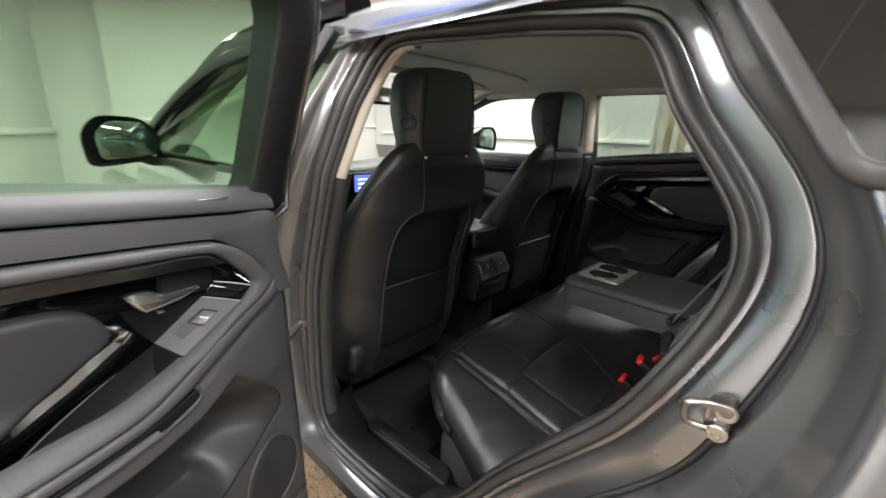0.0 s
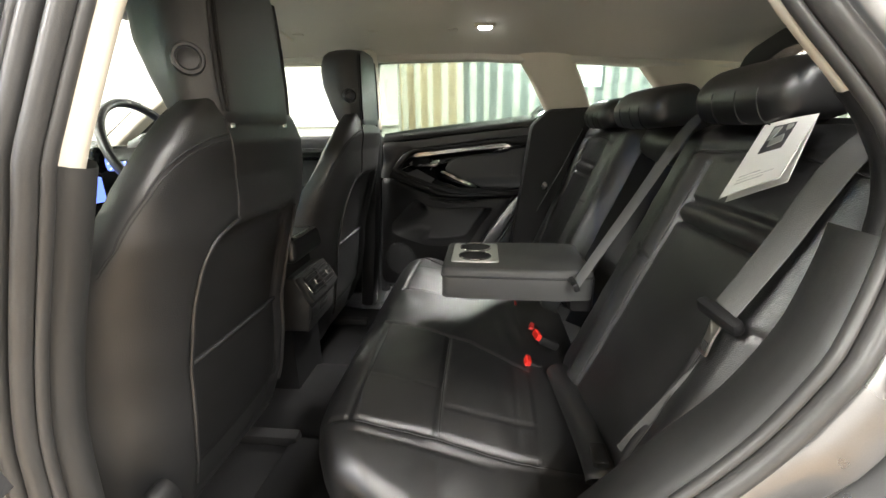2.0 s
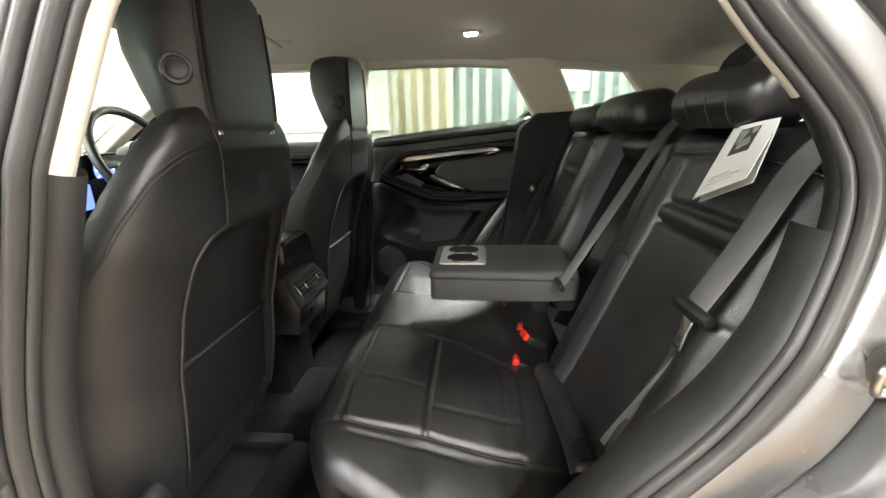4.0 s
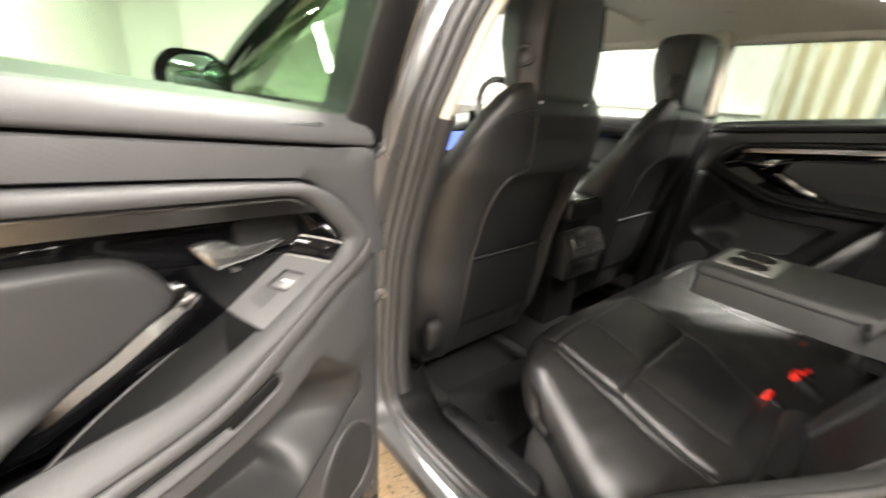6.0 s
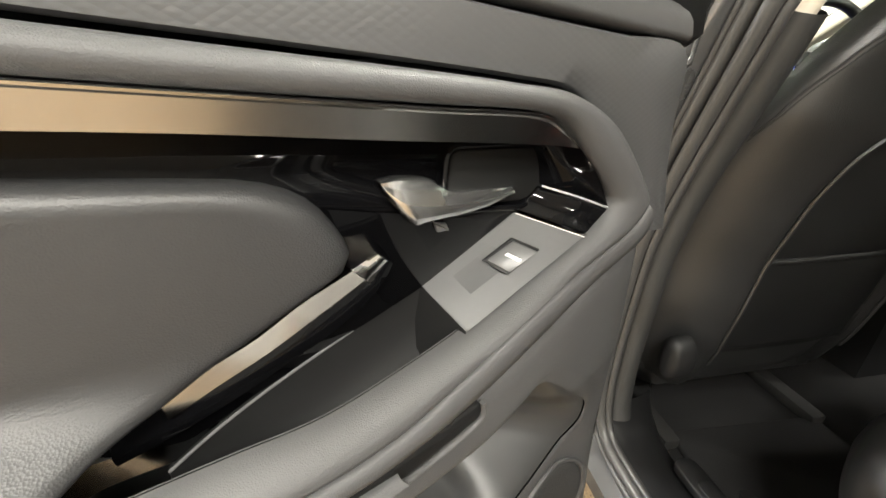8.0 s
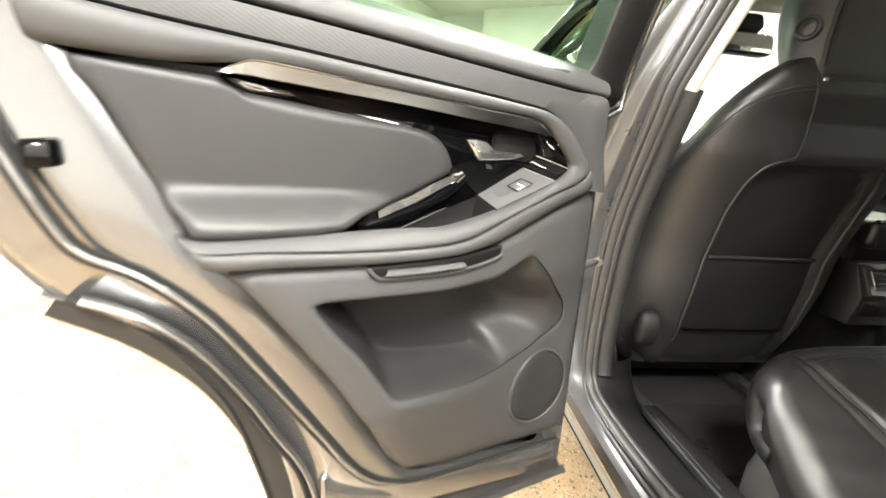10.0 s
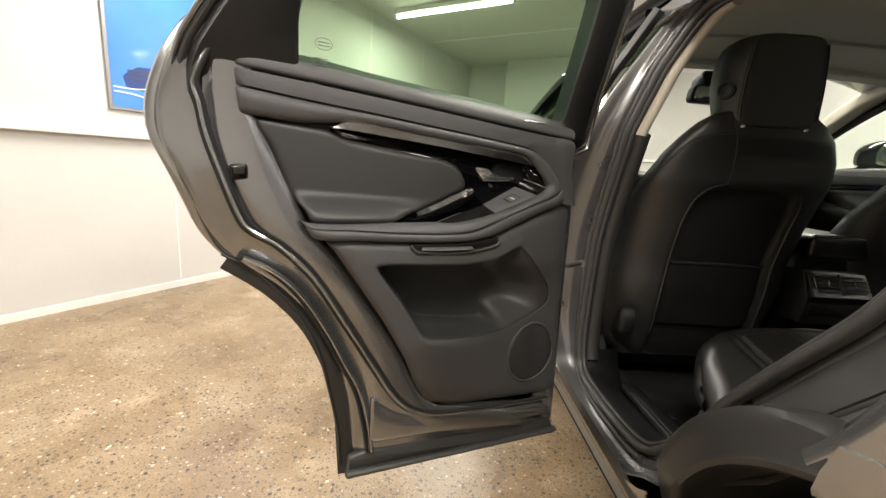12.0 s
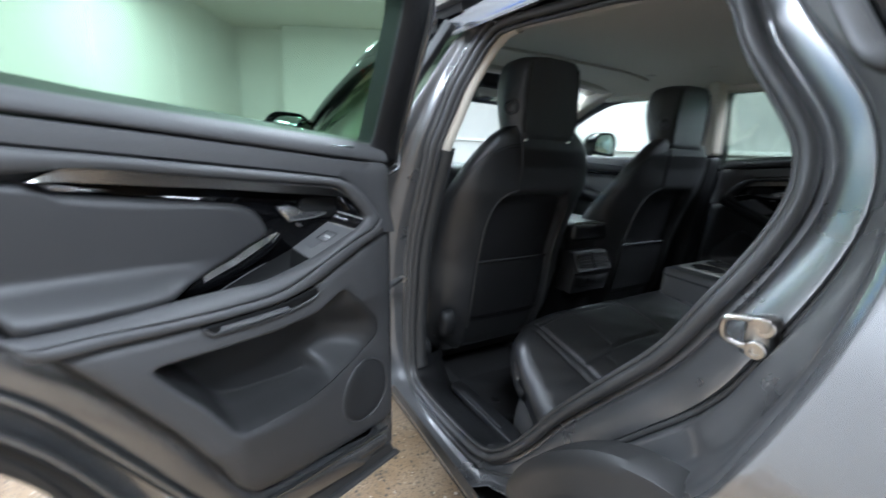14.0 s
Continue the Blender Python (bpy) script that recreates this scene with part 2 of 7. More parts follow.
CARPET = material("black_carpet", (0.014, 0.014, 0.0145), 0.95, bump=1.0, scale=700, grain=0.5, vary=0.4, vary_scale=12, spec=0.2)
CARPET_GREY = material("dark_grey_carpet", (0.03, 0.029, 0.028), 0.95, bump=1.0, scale=700, grain=0.5, vary=0.4, vary_scale=12, spec=0.2)
BELT = material("dark_grey_webbing", (0.1, 0.1, 0.098), 0.65, bump=0.5, scale=900, grain=0.2, vary=0.1)
RED = material("red_button_plastic", (0.75, 0.03, 0.02), 0.4)
WHITE_PAPER = material("glossy_white_card", (0.82, 0.81, 0.79), 0.25, coat=0.5, grain=0.02, vary=0.04)
GREY_PRINT = material("grey_print", (0.25, 0.25, 0.26), 0.4, grain=0.3, scale=90, vary=0.4, vary_scale=40)
DARK_PRINT = material("dark_print", (0.05, 0.05, 0.055), 0.4, grain=0.3, scale=90, vary=0.4)
STITCH = material("black_thread", (0.0275, 0.0275, 0.0286), 0.7)
WALL = material("white_wall_paint", (0.55, 0.542, 0.525), 0.8, spec=0.25, bump=0.2, scale=60, grain=0.05, vary=0.12, vary_scale=2.2)
WHITE_TRIM = material("white_gloss_trim", (0.74, 0.73, 0.71), 0.4, grain=0.02, vary=0.05)
PLYWOOD = material("plywood_board", (0.42, 0.34, 0.23), 0.6, grain=0.2, scale=30, vary=0.3, vary_scale=4)
BLUE_PAINT = material("blue_enamel", (0.12, 0.25, 0.5), 0.4, vary=0.1)
PALE_GREY = material("pale_grey_sheet", (0.5, 0.53, 0.52), 0.5, grain=0.05, vary=0.12)
TYRE = material("tyre_rubber", (0.02, 0.02, 0.02), 0.8, bump=0.4, scale=200, grain=0.3, vary=0.3)
CONCRETE = material("plain_grey_concrete", (0.3, 0.27, 0.23), 0.45, grain=0.25, scale=60, vary=0.35, vary_scale=3, bump=0.1, rough_vary=0.2)
FOIL = material("light_grey_cup_trim", (0.42, 0.43, 0.41), 0.42, 0.6, grain=0.1)
SATIN = material("satin_silver_handle", (0.62, 0.625, 0.63), 0.2, 0.95, grain=0.05, vary=0.05)
# near-black for the door's hollows, their shade put into the colour
BIN = material("recess_shade_black", (0.012, 0.012, 0.0122), 0.6, spec=0.15, bump=0.1, scale=900, vary=0.2)
DARK_CHROME = material("dark_chrome", (0.42, 0.41, 0.4), 0.12, 1.0)
# near-black: in holes, slots and hollows it stands in for their shade
DARK = material("near_black_fill", (0.01, 0.01, 0.01), 0.9, grain=0.2)
INK = material("dark_enamel_print", (0.16, 0.2, 0.17), 0.5)


def glass(name, tint, rough=0.0, gloss=0.035):
    """A thin tinted pane that is half mirror by its angle, half clear."""
    m = bpy.data.materials.new(name)
    m.use_nodes = True
    nt = m.node_tree
    nt.nodes.clear()
    out, mix = nt.nodes.new("ShaderNodeOutputMaterial"), nt.nodes.new("ShaderNodeMixShader")
    tr, gl, lw = nt.nodes.new("ShaderNodeBsdfTransparent"), nt.nodes.new("ShaderNodeBsdfGlossy"), nt.nodes.new("ShaderNodeLayerWeight")
    power, fr = nt.nodes.new("ShaderNodeMath"), nt.nodes.new("ShaderNodeMath")
    lw.inputs[0].default_value = 0.5
    power.operation, fr.operation = "POWER", "MULTIPLY_ADD"
    power.inputs[1].default_value = 5.0
    fr.inputs[1].default_value, fr.inputs[2].default_value = 0.9, gloss
    nt.links.new(lw.outputs["Facing"], power.inputs[0])
    nt.links.new(power.outputs[0], fr.inputs[0])
    tr.inputs[0].default_value = (*tint, 1)
    gl.inputs["Roughness"].default_value = rough
    nt.links.new(fr.outputs[0], mix.inputs[0])
    nt.links.new(tr.outputs[0], mix.inputs[1])
    nt.links.new(gl.outputs[0], mix.inputs[2])
    nt.links.new(mix.outputs[0], out.inputs[0])
    return m


GREEN_GLASS = glass("green_tinted_glass", (0.689, 0.816, 0.689))
CLEAR_GLASS = glass("clear_windscreen_glass", (0.9, 0.95, 0.9))
PRIVACY_GLASS = glass("dark_privacy_glass", (0.1, 0.11, 0.1), 0.0, 0.12)
REAR_GLASS = glass("deep_green_glass", (0.58, 0.64, 0.585), 0.0, 0.1)


def glow(name, colour, strength):
    m = bpy.data.materials.new(name)
    m.use_nodes = True
    b = m.node_tree.nodes["Principled BSDF"]
    b.inputs["Base Color"].default_value = (*colour, 1)
    b.inputs["Emission Color"].default_value, b.inputs["Emission Strength"].default_value = (*colour, 1), strength
    return m


TUBE = glow("lit_tube", (1.0, 0.97, 0.9), TUBE_STRENGTH)
DOME = glow("lit_dome_lamp", (1.0, 0.97, 0.92), 9.0)
SCREEN = glow("blue_lit_screen", (0.05, 0.08, 0.3), 1.2)
SCREEN_WHITE = glow("white_lit_marks", (0.7, 0.75, 0.9), 1.0)
SCREEN_RED = glow("red_lit_marks", (0.9, 0.05, 0.03), 1.0)


def floor_material():
    """Polished concrete with brown and grey pebbles."""
    m = bpy.data.materials.new("exposed_aggregate_concrete")
    m.use_nodes = True
    nt = m.node_tree
    b, co = nt.nodes["Principled BSDF"], nt.nodes.new("ShaderNodeTexCoord")

    def node(kind, **kw):
        q = nt.nodes.new(kind)
        for k, v in kw.items():
            q.inputs[k].default_value = v
        return q

    def ramp(src, *stops):
        r = nt.nodes.new("ShaderNodeValToRGB")
        while len(r.color_ramp.elements) < len(stops):
            r.color_ramp.elements.new(0.5)
        for e, (p, c) in zip(r.color_ramp.elements, stops):
            e.position, e.color = p, (*c, 1)
        nt.links.new(src, r.inputs[0])
        return r

    def mix(fac, a, c, mode="MIX"):
        x = nt.nodes.new("ShaderNodeMix")
        x.data_type, x.blend_type = "RGBA", mode
        if isinstance(fac, float):
            x.inputs[0].default_value = fac
        else:
            nt.links.new(fac, x.inputs[0])
        nt.links.new(a, x.inputs[6])
        nt.links.new(c, x.inputs[7])
        return x.outputs[2]

    warp = node("ShaderNodeTexNoise", Scale=30.0, Detail=3.0)
    nt.links.new(co.outputs["Object"], warp.inputs["Vector"])
    wv = nt.nodes.new("ShaderNodeVectorMath")
    wv.operation = "MULTIPLY_ADD"
    nt.links.new(warp.outputs["Color"], wv.inputs[0])
    wv.inputs[1].default_value = (0.016, 0.016, 0.0)
    nt.links.new(co.outputs["Object"], wv.inputs[2])
    stones = []
    for scale, size in ((46.0, 0.3), (105.0, 0.36)):
        v = node("ShaderNodeTexVoronoi", Scale=scale, Randomness=1.0)
        nt.links.new(wv.outputs[0], v.inputs["Vector"])
        edge = ramp(v.outputs["Distance"], (size - 0.03, (1, 1, 1)), (size + 0.03, (0, 0, 0)))
        sep = nt.nodes.new("ShaderNodeSeparateColor")
        nt.links.new(v.outputs["Color"], sep.inputs[0])
        tone = ramp(sep.outputs[0], (0.0, (0.05, 0.042, 0.033)), (0.35, (0.095, 0.078, 0.06)), (0.65, (0.16, 0.125, 0.088)), (0.88, (0.3, 0.24, 0.17)), (1.0, (0.55, 0.5, 0.43)))
        keep = ramp(sep.outputs[1], (0.36, (0, 0, 0)), (0.44, (1, 1, 1)))
        f = nt.nodes.new("ShaderNodeMath")
        f.operation = "MULTIPLY"
        nt.links.new(edge.outputs[0], f.inputs[0])
        nt.links.new(keep.outputs[0], f.inputs[1])
        stones.append((f.outputs[0], tone.outputs[0]))
    big, fine = node("ShaderNodeTexNoise", Scale=1.6, Detail=6.0), node("ShaderNodeTexNoise", Scale=160.0, Detail=4.0)
    for q in (big, fine):
        nt.links.new(co.outputs["Object"], q.inputs["Vector"])
    base = ramp(big.outputs[0], (0.3, (0.175, 0.122, 0.073)), (0.5, (0.255, 0.186, 0.114)), (0.7, (0.32, 0.25, 0.17)))
    sand = ramp(fine.outputs[0], (0.35, (0.75, 0.75, 0.75)), (0.65, (1.1, 1.1, 1.1)))
    colour = mix(1.0, base.outputs[0], sand.outputs[0], "MULTIPLY")
    for fac, tone in reversed(stones):
        colour = mix(fac, colour, tone)
    # brown oil stains and pale scuffed patches
    spots, scuffs = node("ShaderNodeTexNoise", Scale=3.7, Detail=5.0, Roughness=0.6), node("ShaderNodeTexNoise", Scale=5.3, Detail=8.0, Roughness=0.75)
    for q in (spots, scuffs):
        nt.links.new(co.outputs["Object"], q.inputs["Vector"])
    stain = ramp(spots.outputs[0], (0.34, (0.84, 0.77, 0.66)), (0.55, (1.04, 1.02, 1.0)))
    scuff = ramp(scuffs.outputs[0], (0.5, (1, 1, 1)), (0.7, (1.4, 1.43, 1.48)))
    colour = mix(1.0, mix(1.0, colour, stain.outputs[0], "MULTIPLY"), scuff.outputs[0], "MULTIPLY")
    nt.links.new(colour, b.inputs["Base Color"])
    rough = ramp(big.outputs[0], (0.35, (0.22, 0.22, 0.22)), (0.65, (0.42, 0.42, 0.42)))
    nt.links.new(rough.outputs[0], b.inputs["Roughness"])
    bp = node("ShaderNodeBump", Strength=0.25, Distance=0.001)
    nt.links.new(fine.outputs[0], bp.inputs["Height"])
    nt.links.new(bp.outputs[0], b.inputs["Normal"])
    return m


FLOOR = floor_material()

# ---- the room ----
E1, E2, CEIL = V((0.866, -0.5, 0)), V((0.5, 0.866, 0)), 2.9
A_LEFT, B_FRONT, B_BACK, X_RIGHT, Y_CURTAIN = -4.0, 5.3, -5.2, 2.6, 0.3


def room(a, b, z=0.0):
    return E1 * a + E2 * b + V((0, 0, z))


def slab(name, a0, a1, b0, b1, z0, z1, mat_, parent=None, label="", bevel=0.0):
    """A box along the room's walls."""
    bm = bmesh.new()
    m = Matrix.Identity(4)
    m.col[0][:3], m.col[1][:3] = E1, E2
    m.translation = room((a0 + a1) / 2, (b0 + b1) / 2, (z0 + z1) / 2)
    bmesh.ops.create_cube(bm, size=1, matrix=m @ Matrix.Diagonal((a1 - a0, b1 - b0, z1 - z0, 1)))
    if bevel:
        bmesh.ops.bevel(bm, geom=bm.edges[:], offset=bevel, segments=2, affect="EDGES", profile=0.5)
    return part(name, bm, mat_, parent, label)


def block(name, x0, x1, y0, y1, z0, z1, mat_, parent=None, label="", bevel=0.0):
    return rbox(name, ((x0 + x1) / 2, (y0 + y1) / 2, (z0 + z1) / 2), (x1 - x0, y1 - y0, z1 - z0), mat_, parent, label, bevel)


tagged(slab("floor", A_LEFT - 0.2, 10.0, B_BACK - 0.2, B_FRONT + 0.2, -0.1, 0.0, FLOOR), "polished concrete floor with exposed brown pebbles", "floor", kind="structure")
tagged(block("floor_concrete_bay", -0.632, 2.5, -2.6, 4.0, -0.05, 0.002, CONCRETE), "plain grey concrete bay with a straight joint", "floor", kind="structure")
tagged(block("floor_joint", -0.64, -0.633, -4.0, 4.0, -0.05, 0.001, DARK), "dark straight joint in the concrete floor", "floor joint", kind="structure")
tagged(slab("wall_left", A_LEFT - 0.15, A_LEFT, B_BACK, B_FRONT, 0, CEIL, WALL), "white painted board wall with a ledge rail", "wall", kind="structure")
tagged(slab("wall_front", A_LEFT - 0.15, 10.0, B_FRONT, B_FRONT + 0.15, 0, CEIL, WALL), "white painted wall at the end of the showroom", "wall", kind="structure")
tagged(slab("wall_step", -3.2, 10.0, B_FRONT - 0.26, B_FRONT - 0.005, 0, CEIL - 0.004, WALL, bevel=0.004), "white painted wall stepping forward from the corner", "wall", kind="structure")
tagged(slab("wall_back", A_LEFT - 0.15, 10.0, B_BACK - 0.15, B_BACK, 0, CEIL, WALL), "white painted wall behind the car", "wall", kind="structure")
tagged(block("wall_right", X_RIGHT, X_RIGHT + 0.12, Y_CURTAIN, 4.2, 0, CEIL, WALL), "white painted wall beside the car", "wall", kind="structure")
tagged(block("wall_far", 6.8, 6.95, -7.5, 3.0, 0, CEIL, PALE_GREY), "pale grey workshop wall behind the curtain", "wall", kind="structure")
tagged(slab("ceiling", A_LEFT - 0.15, 10.0, B_BACK - 0.15, B_FRONT + 0.15, CEIL, CEIL + 0.1, WALL), "white painted flat ceiling", "ceiling", kind="structure")
tagged(slab("trim_ledge_left", A_LEFT, A_LEFT + 0.05, B_BACK, B_FRONT - 0.03, 1.17, 1.245, WHITE_TRIM, bevel=0.006), "white ledge rail along the wall", "wall rail", kind="structure")
tagged(slab("trim_ledge_front", -3.2, 5.0, B_FRONT - 0.31, B_FRONT - 0.26, 1.36, 1.4, WHITE_TRIM, bevel=0.006), "white ledge rail along the end wall", "wall rail", kind="structure")
tagged(block("trim_ledge_right", X_RIGHT - 0.05, X_RIGHT, Y_CURTAIN, 4.0, 1.28, 1.32, WHITE_TRIM, bevel=0.006), "white ledge rail along the side wall", "wall rail", kind="structure")
tagged(slab("baseboard_left", A_LEFT, A_LEFT + 0.012, B_BACK, B_FRONT - 0.01, 0, 0.05, WHITE_TRIM), "low white skirting board", "skirting", kind="structure")
for b in (-3.4, -1.0, 1.4, 3.8):
    tagged(slab("trim_ceiling_batten", A_LEFT, 3.4, b, b + 0.03, CEIL - 0.005, CEIL - 0.001, WHITE_TRIM), "thin white cover strip on the ceiling", "ceiling strip", group="ceiling strips", kind="structure")
for b in (0.1, 1.3, 2.5, 3.7):
    tagged(slab("trim_wall_joint", A_LEFT, A_LEFT + 0.003, b, b + 0.012, 0.07, CEIL, WHITE_TRIM), "thin joint strip between wall boards", "wall joint", group="wall joints", kind="structure")


def tube_light(a, b, half=0.75):
    t = thing("ceiling_light", "lit white fluorescent batten on the ceiling", "ceiling light", room(a, b, CEIL), group="ceiling lights", local=True)

    def sub(name, da, db, dz, sa, sb, sz, mat_, bevel):
        bm = bmesh.new()
        m = Matrix.Identity(4)
        m.col[0][:3], m.col[1][:3] = E1, E2
        m.translation = E1 * da + E2 * db + V((0, 0, dz))
        bmesh.ops.create_cube(bm, size=1, matrix=m @ Matrix.Diagonal((sa, sb, sz, 1)))
        bmesh.ops.bevel(bm, geom=bm.edges[:], offset=bevel, segments=2, affect="EDGES", profile=0.5)
        return part(name, bm, mat_, t)
    sub("batten", 0, 0, -0.03, 2 * half, 0.07, 0.055, WHITE_TRIM, 0.006)
    sub("tube", 0, 0, -0.085, 2 * half - 0.06, 0.035, 0.035, TUBE, 0.015)
    for s in (-1, 1):
        sub("end_cap", s * (half - 0.015), 0, -0.085, 0.03, 0.045, 0.05, WHITE_TRIM, 0.005)
    lamp = bpy.data.lights.new("tube_lamp", "AREA")
    lamp.shape, lamp.size, lamp.size_y, lamp.energy, lamp.color = "RECTANGLE", 2 * half - 0.3, 0.1, LAMP_WATTS, (1.0, 0.965, 0.9)
    ob = new("tube_lamp", lamp)
    m = Matrix.Identity(4)
    m.col[0][:3], m.col[1][:3] = E1, E2
    m.translation = room(a + 0.14, b, CEIL - 0.12)
    ob.matrix_world = m


for a in (-2.95, -0.3, 1.9):
    for b in (2.57, 0.1, -2.4):
        tube_light(a, b)
# two unseen battens added beyond the curtain to brighten what stands there
tube_light(5.5, -1.2)
tube_light(5.2, 1.2)


def poster():
    t = thing("wall_poster", "blue poster of a car in a thin grey frame", "poster", room(A_LEFT, 0.0, 0), local=True)
    b0, b1, z0, z1 = -0.29, 0.9, 1.36, 2.3

    def flat(name, pts, lift, mat_):
        pad(name, pts, lambda p, q, h: room(0, p, q) + E1 * h, lift, mat_, t, base=0.001, soft=0.002)
    flat("frame", rounded([(b0, z0), (b1, z0), (b1, z1), (b0, z1)], 0.004, 1), 0.022, poster_frame)
    flat("print", rounded([(b0 + 0.02, z0 + 0.02), (b1 - 0.02, z0 + 0.02), (b1 - 0.02, z1 - 0.02), (b0 + 0.02, z1 - 0.02)], 0.004, 1), 0.025, poster_print)
    car_ = [(0.12, 1.52), (0.16, 1.56), (0.22, 1.6), (0.5, 1.63), (0.62, 1.74), (0.95, 1.75), (1.08, 1.62), (1.16, 1.58), (1.16, 1.44), (0.9, 1.4), (0.4, 1.42), (0.14, 1.45)]
    flat("printed_car", [V((p[0] - 0.32, p[1] + 0.07)) for p in car_], 0.0275, poster_car)
    for k in range(4):
        flat("printed_grille_bar", rounded([(-0.17, 1.57 + 0.02 * k), (-0.02, 1.585 + 0.02 * k), (-0.02, 1.595 + 0.02 * k), (-0.17, 1.58 + 0.02 * k)], 0.003, 1), 0.0295, DARK_PRINT)
    for k in range(2):
        path = spline([(-0.26, 1.512 - 0.03 * k), (-0.12, 1.515 - 0.04 * k), (0.02, 1.545 - 0.1 * k), (0.2, 1.6 - 0.19 * k)], 6)
        edge = [V((p[0], p[1] + 0.006)) for p in path] + [V((p[0], p[1] - 0.006)) for p in reversed(path)]
        flat("printed_light_trail", edge, 0.0295, poster_trail)


poster_frame = material("grey_frame_metal", (0.3, 0.3, 0.31), 0.35, 0.6, grain=0.1, vary=0.1)
poster_print = material("blue_poster_print", (0.05, 0.2, 0.75), 0.3, coat=0.4, vary=0.9, vary_scale=1.6)
poster_car = material("dark_blue_poster_print", (0.02, 0.05, 0.2), 0.3, coat=0.4, vary=0.8, vary_scale=5)
poster_trail = material("pale_poster_print", (0.72, 0.74, 0.62), 0.3, coat=0.4, vary=0.3)
poster()

# strip curtain, boards and clutter beyond the far side of the car
STRIP = material("pale_vinyl_strip", (0.68, 0.7, 0.67), 0.35, vary=0.1)
STRIP.node_tree.nodes["Principled BSDF"].inputs["Alpha"].default_value = 0.33
SLATE = material("slate_grey_panel", (0.34, 0.4, 0.42), 0.5, grain=0.1, vary=0.2)
tagged(block("curtain_rail", X_RIGHT + 0.03, X_RIGHT + 0.08, -4.5, Y_CURTAIN, 2.82, 2.88, STEEL, bevel=0.004), "steel rail of the strip curtain", "curtain rail")
curtain = thing("strip_curtain", "hanging curtain of pale vertical vinyl strips", "strip curtain", (X_RIGHT + 0.055, -2.0, 0))
rng = random.Random(4)
k, b = 0, Y_CURTAIN - 0.03
while b > -4.4:
    w, off = 0.05 + rng.uniform(-0.006, 0.012), 0.006 * (k % 2)
    pad("strip", rounded([(b, 0.03), (b - w, 0.03), (b - w, 2.82), (b, 2.82)], 0.002, 1), lambda p, q, h, off=off: (X_RIGHT + 0.055 - h - off, p, q), 0.002, STRIP, curtain, base=-0.001, soft=0.0006)
    b -= 0.126 + rng.uniform(-0.015, 0.015)
    k += 1
tagged(block("plywood_board", 3.1, 3.14, -0.25, 0.2, 0.0, 2.2, PLYWOOD, bevel=0.003), "tall plywood board standing behind the curtain", "plywood board")
tagged(block("plywood_board", 3.3, 3.34, -0.15, 0.62, 0.0, 2.05, PLYWOOD, bevel=0.003), "shorter plywood board standing behind the curtain", "plywood board")
tagged(block("blue_drum", 3.4, 3.7, -0.66, -0.36, 0, 1.24, BLUE_PAINT, bevel=0.12), "blue enamelled drum behind the curtain", "drum")
tagged(block("grey_cabinet", 4.2, 4.7, -3.2, -1.3, 0, 1.5, PALE_GREY, bevel=0.01), "pale grey cabinet behind the curtain", "cabinet")
tagged(block("grey_partition", 5.2, 5.25, -3.6, -0.2, 0, 2.6, SLATE, bevel=0.005), "slate grey partition behind the curtain", "partition")
win = thing("window_1", "bright window with thin dark bars in the workshop wall", "window", (5.2, 0, 0), kind="structure")
day = glow("daylight_pane", (0.8, 0.95, 1.0), 0.75)
for i in range(2):
    for j in range(2):
        b0, z0 = -2.1 + 0.3 * i, 1.78 + 0.3 * j
        pad("pane", rounded([(b0, z0), (b0 + 0.28, z0), (b0 + 0.28, z0 + 0.28), (b0, z0 + 0.28)], 0.004, 1), lambda p, q, h: (5.19 - h, p, q), 0.01, day, win, base=0.002, soft=0.002)
pad("window_frame", rounded([(-2.14, 1.74), (-1.48, 1.74), (-1.48, 2.4), (-2.14, 2.4)], 0.01, 1), lambda p, q, h: (5.196 - h, p, q), 0.004, SLATE, win, base=0.001, soft=0.002)

# ---- the car's body ----
car = thing("car", "dark grey metallic five-door car with its rear door open", "car", (0, 0, 0))


def seal_x(z):
    """Where the inner edge of the door opening lies."""
    return table(z, ((0.42, -0.78), (0.9, -0.79), (1.24, -0.782), (1.4, -0.742), (1.54, -0.68)))


def skin_x(z):
    """Half width of the outer skin."""
    return -table(z, ((0.25, 0.78), (0.36, 0.825), (0.45, 0.875), (0.6, 0.94), (0.75, 0.96), (0.95, 0.955), (1.1, 0.93), (1.22, 0.9), (1.38, 0.825), (1.52, 0.745), (1.62, 0.65)))


OPENING = [(0.105, 0.55), (0.1, 0.72), (0.07, 0.95), (-0.02, 1.225), (-0.075, 1.395), (-0.12, 1.508), (-0.18, 1.532), (-0.36, 1.522), (-0.55, 1.508), (-0.652, 1.497), (-0.69, 1.468), (-0.745, 1.38), (-0.806, 1.302), (-0.836, 1.255), (-0.846, 1.204), (-0.834, 1.144), (-0.8, 1.061), (-0.748, 0.962), (-0.675, 0.868), (-0.57, 0.735), (-0.5, 0.63), (-0.425, 0.535), (-0.34, 0.468), (-0.2, 0.442), (0.0, 0.437), (0.08, 0.462)]
RING = evenly(spline([V(p) for p in OPENING], 8, True), 180)


def tuck(q):
    """How much deeper the edge lies along the rear pillar."""
    return table(q[0], ((-0.72, 0.05), (-0.5, 0.0))) * table(q[1], ((1.05, 0.0), (1.25, 1.0)))


def ring(d, dx):
    """The opening's edge moved outwards by d, and sideways by dx."""
    return [V((seal_x(q[1]) + tuck(q) + dx, p[0], p[1])) for p, q in zip(offset(RING, d), RING)]


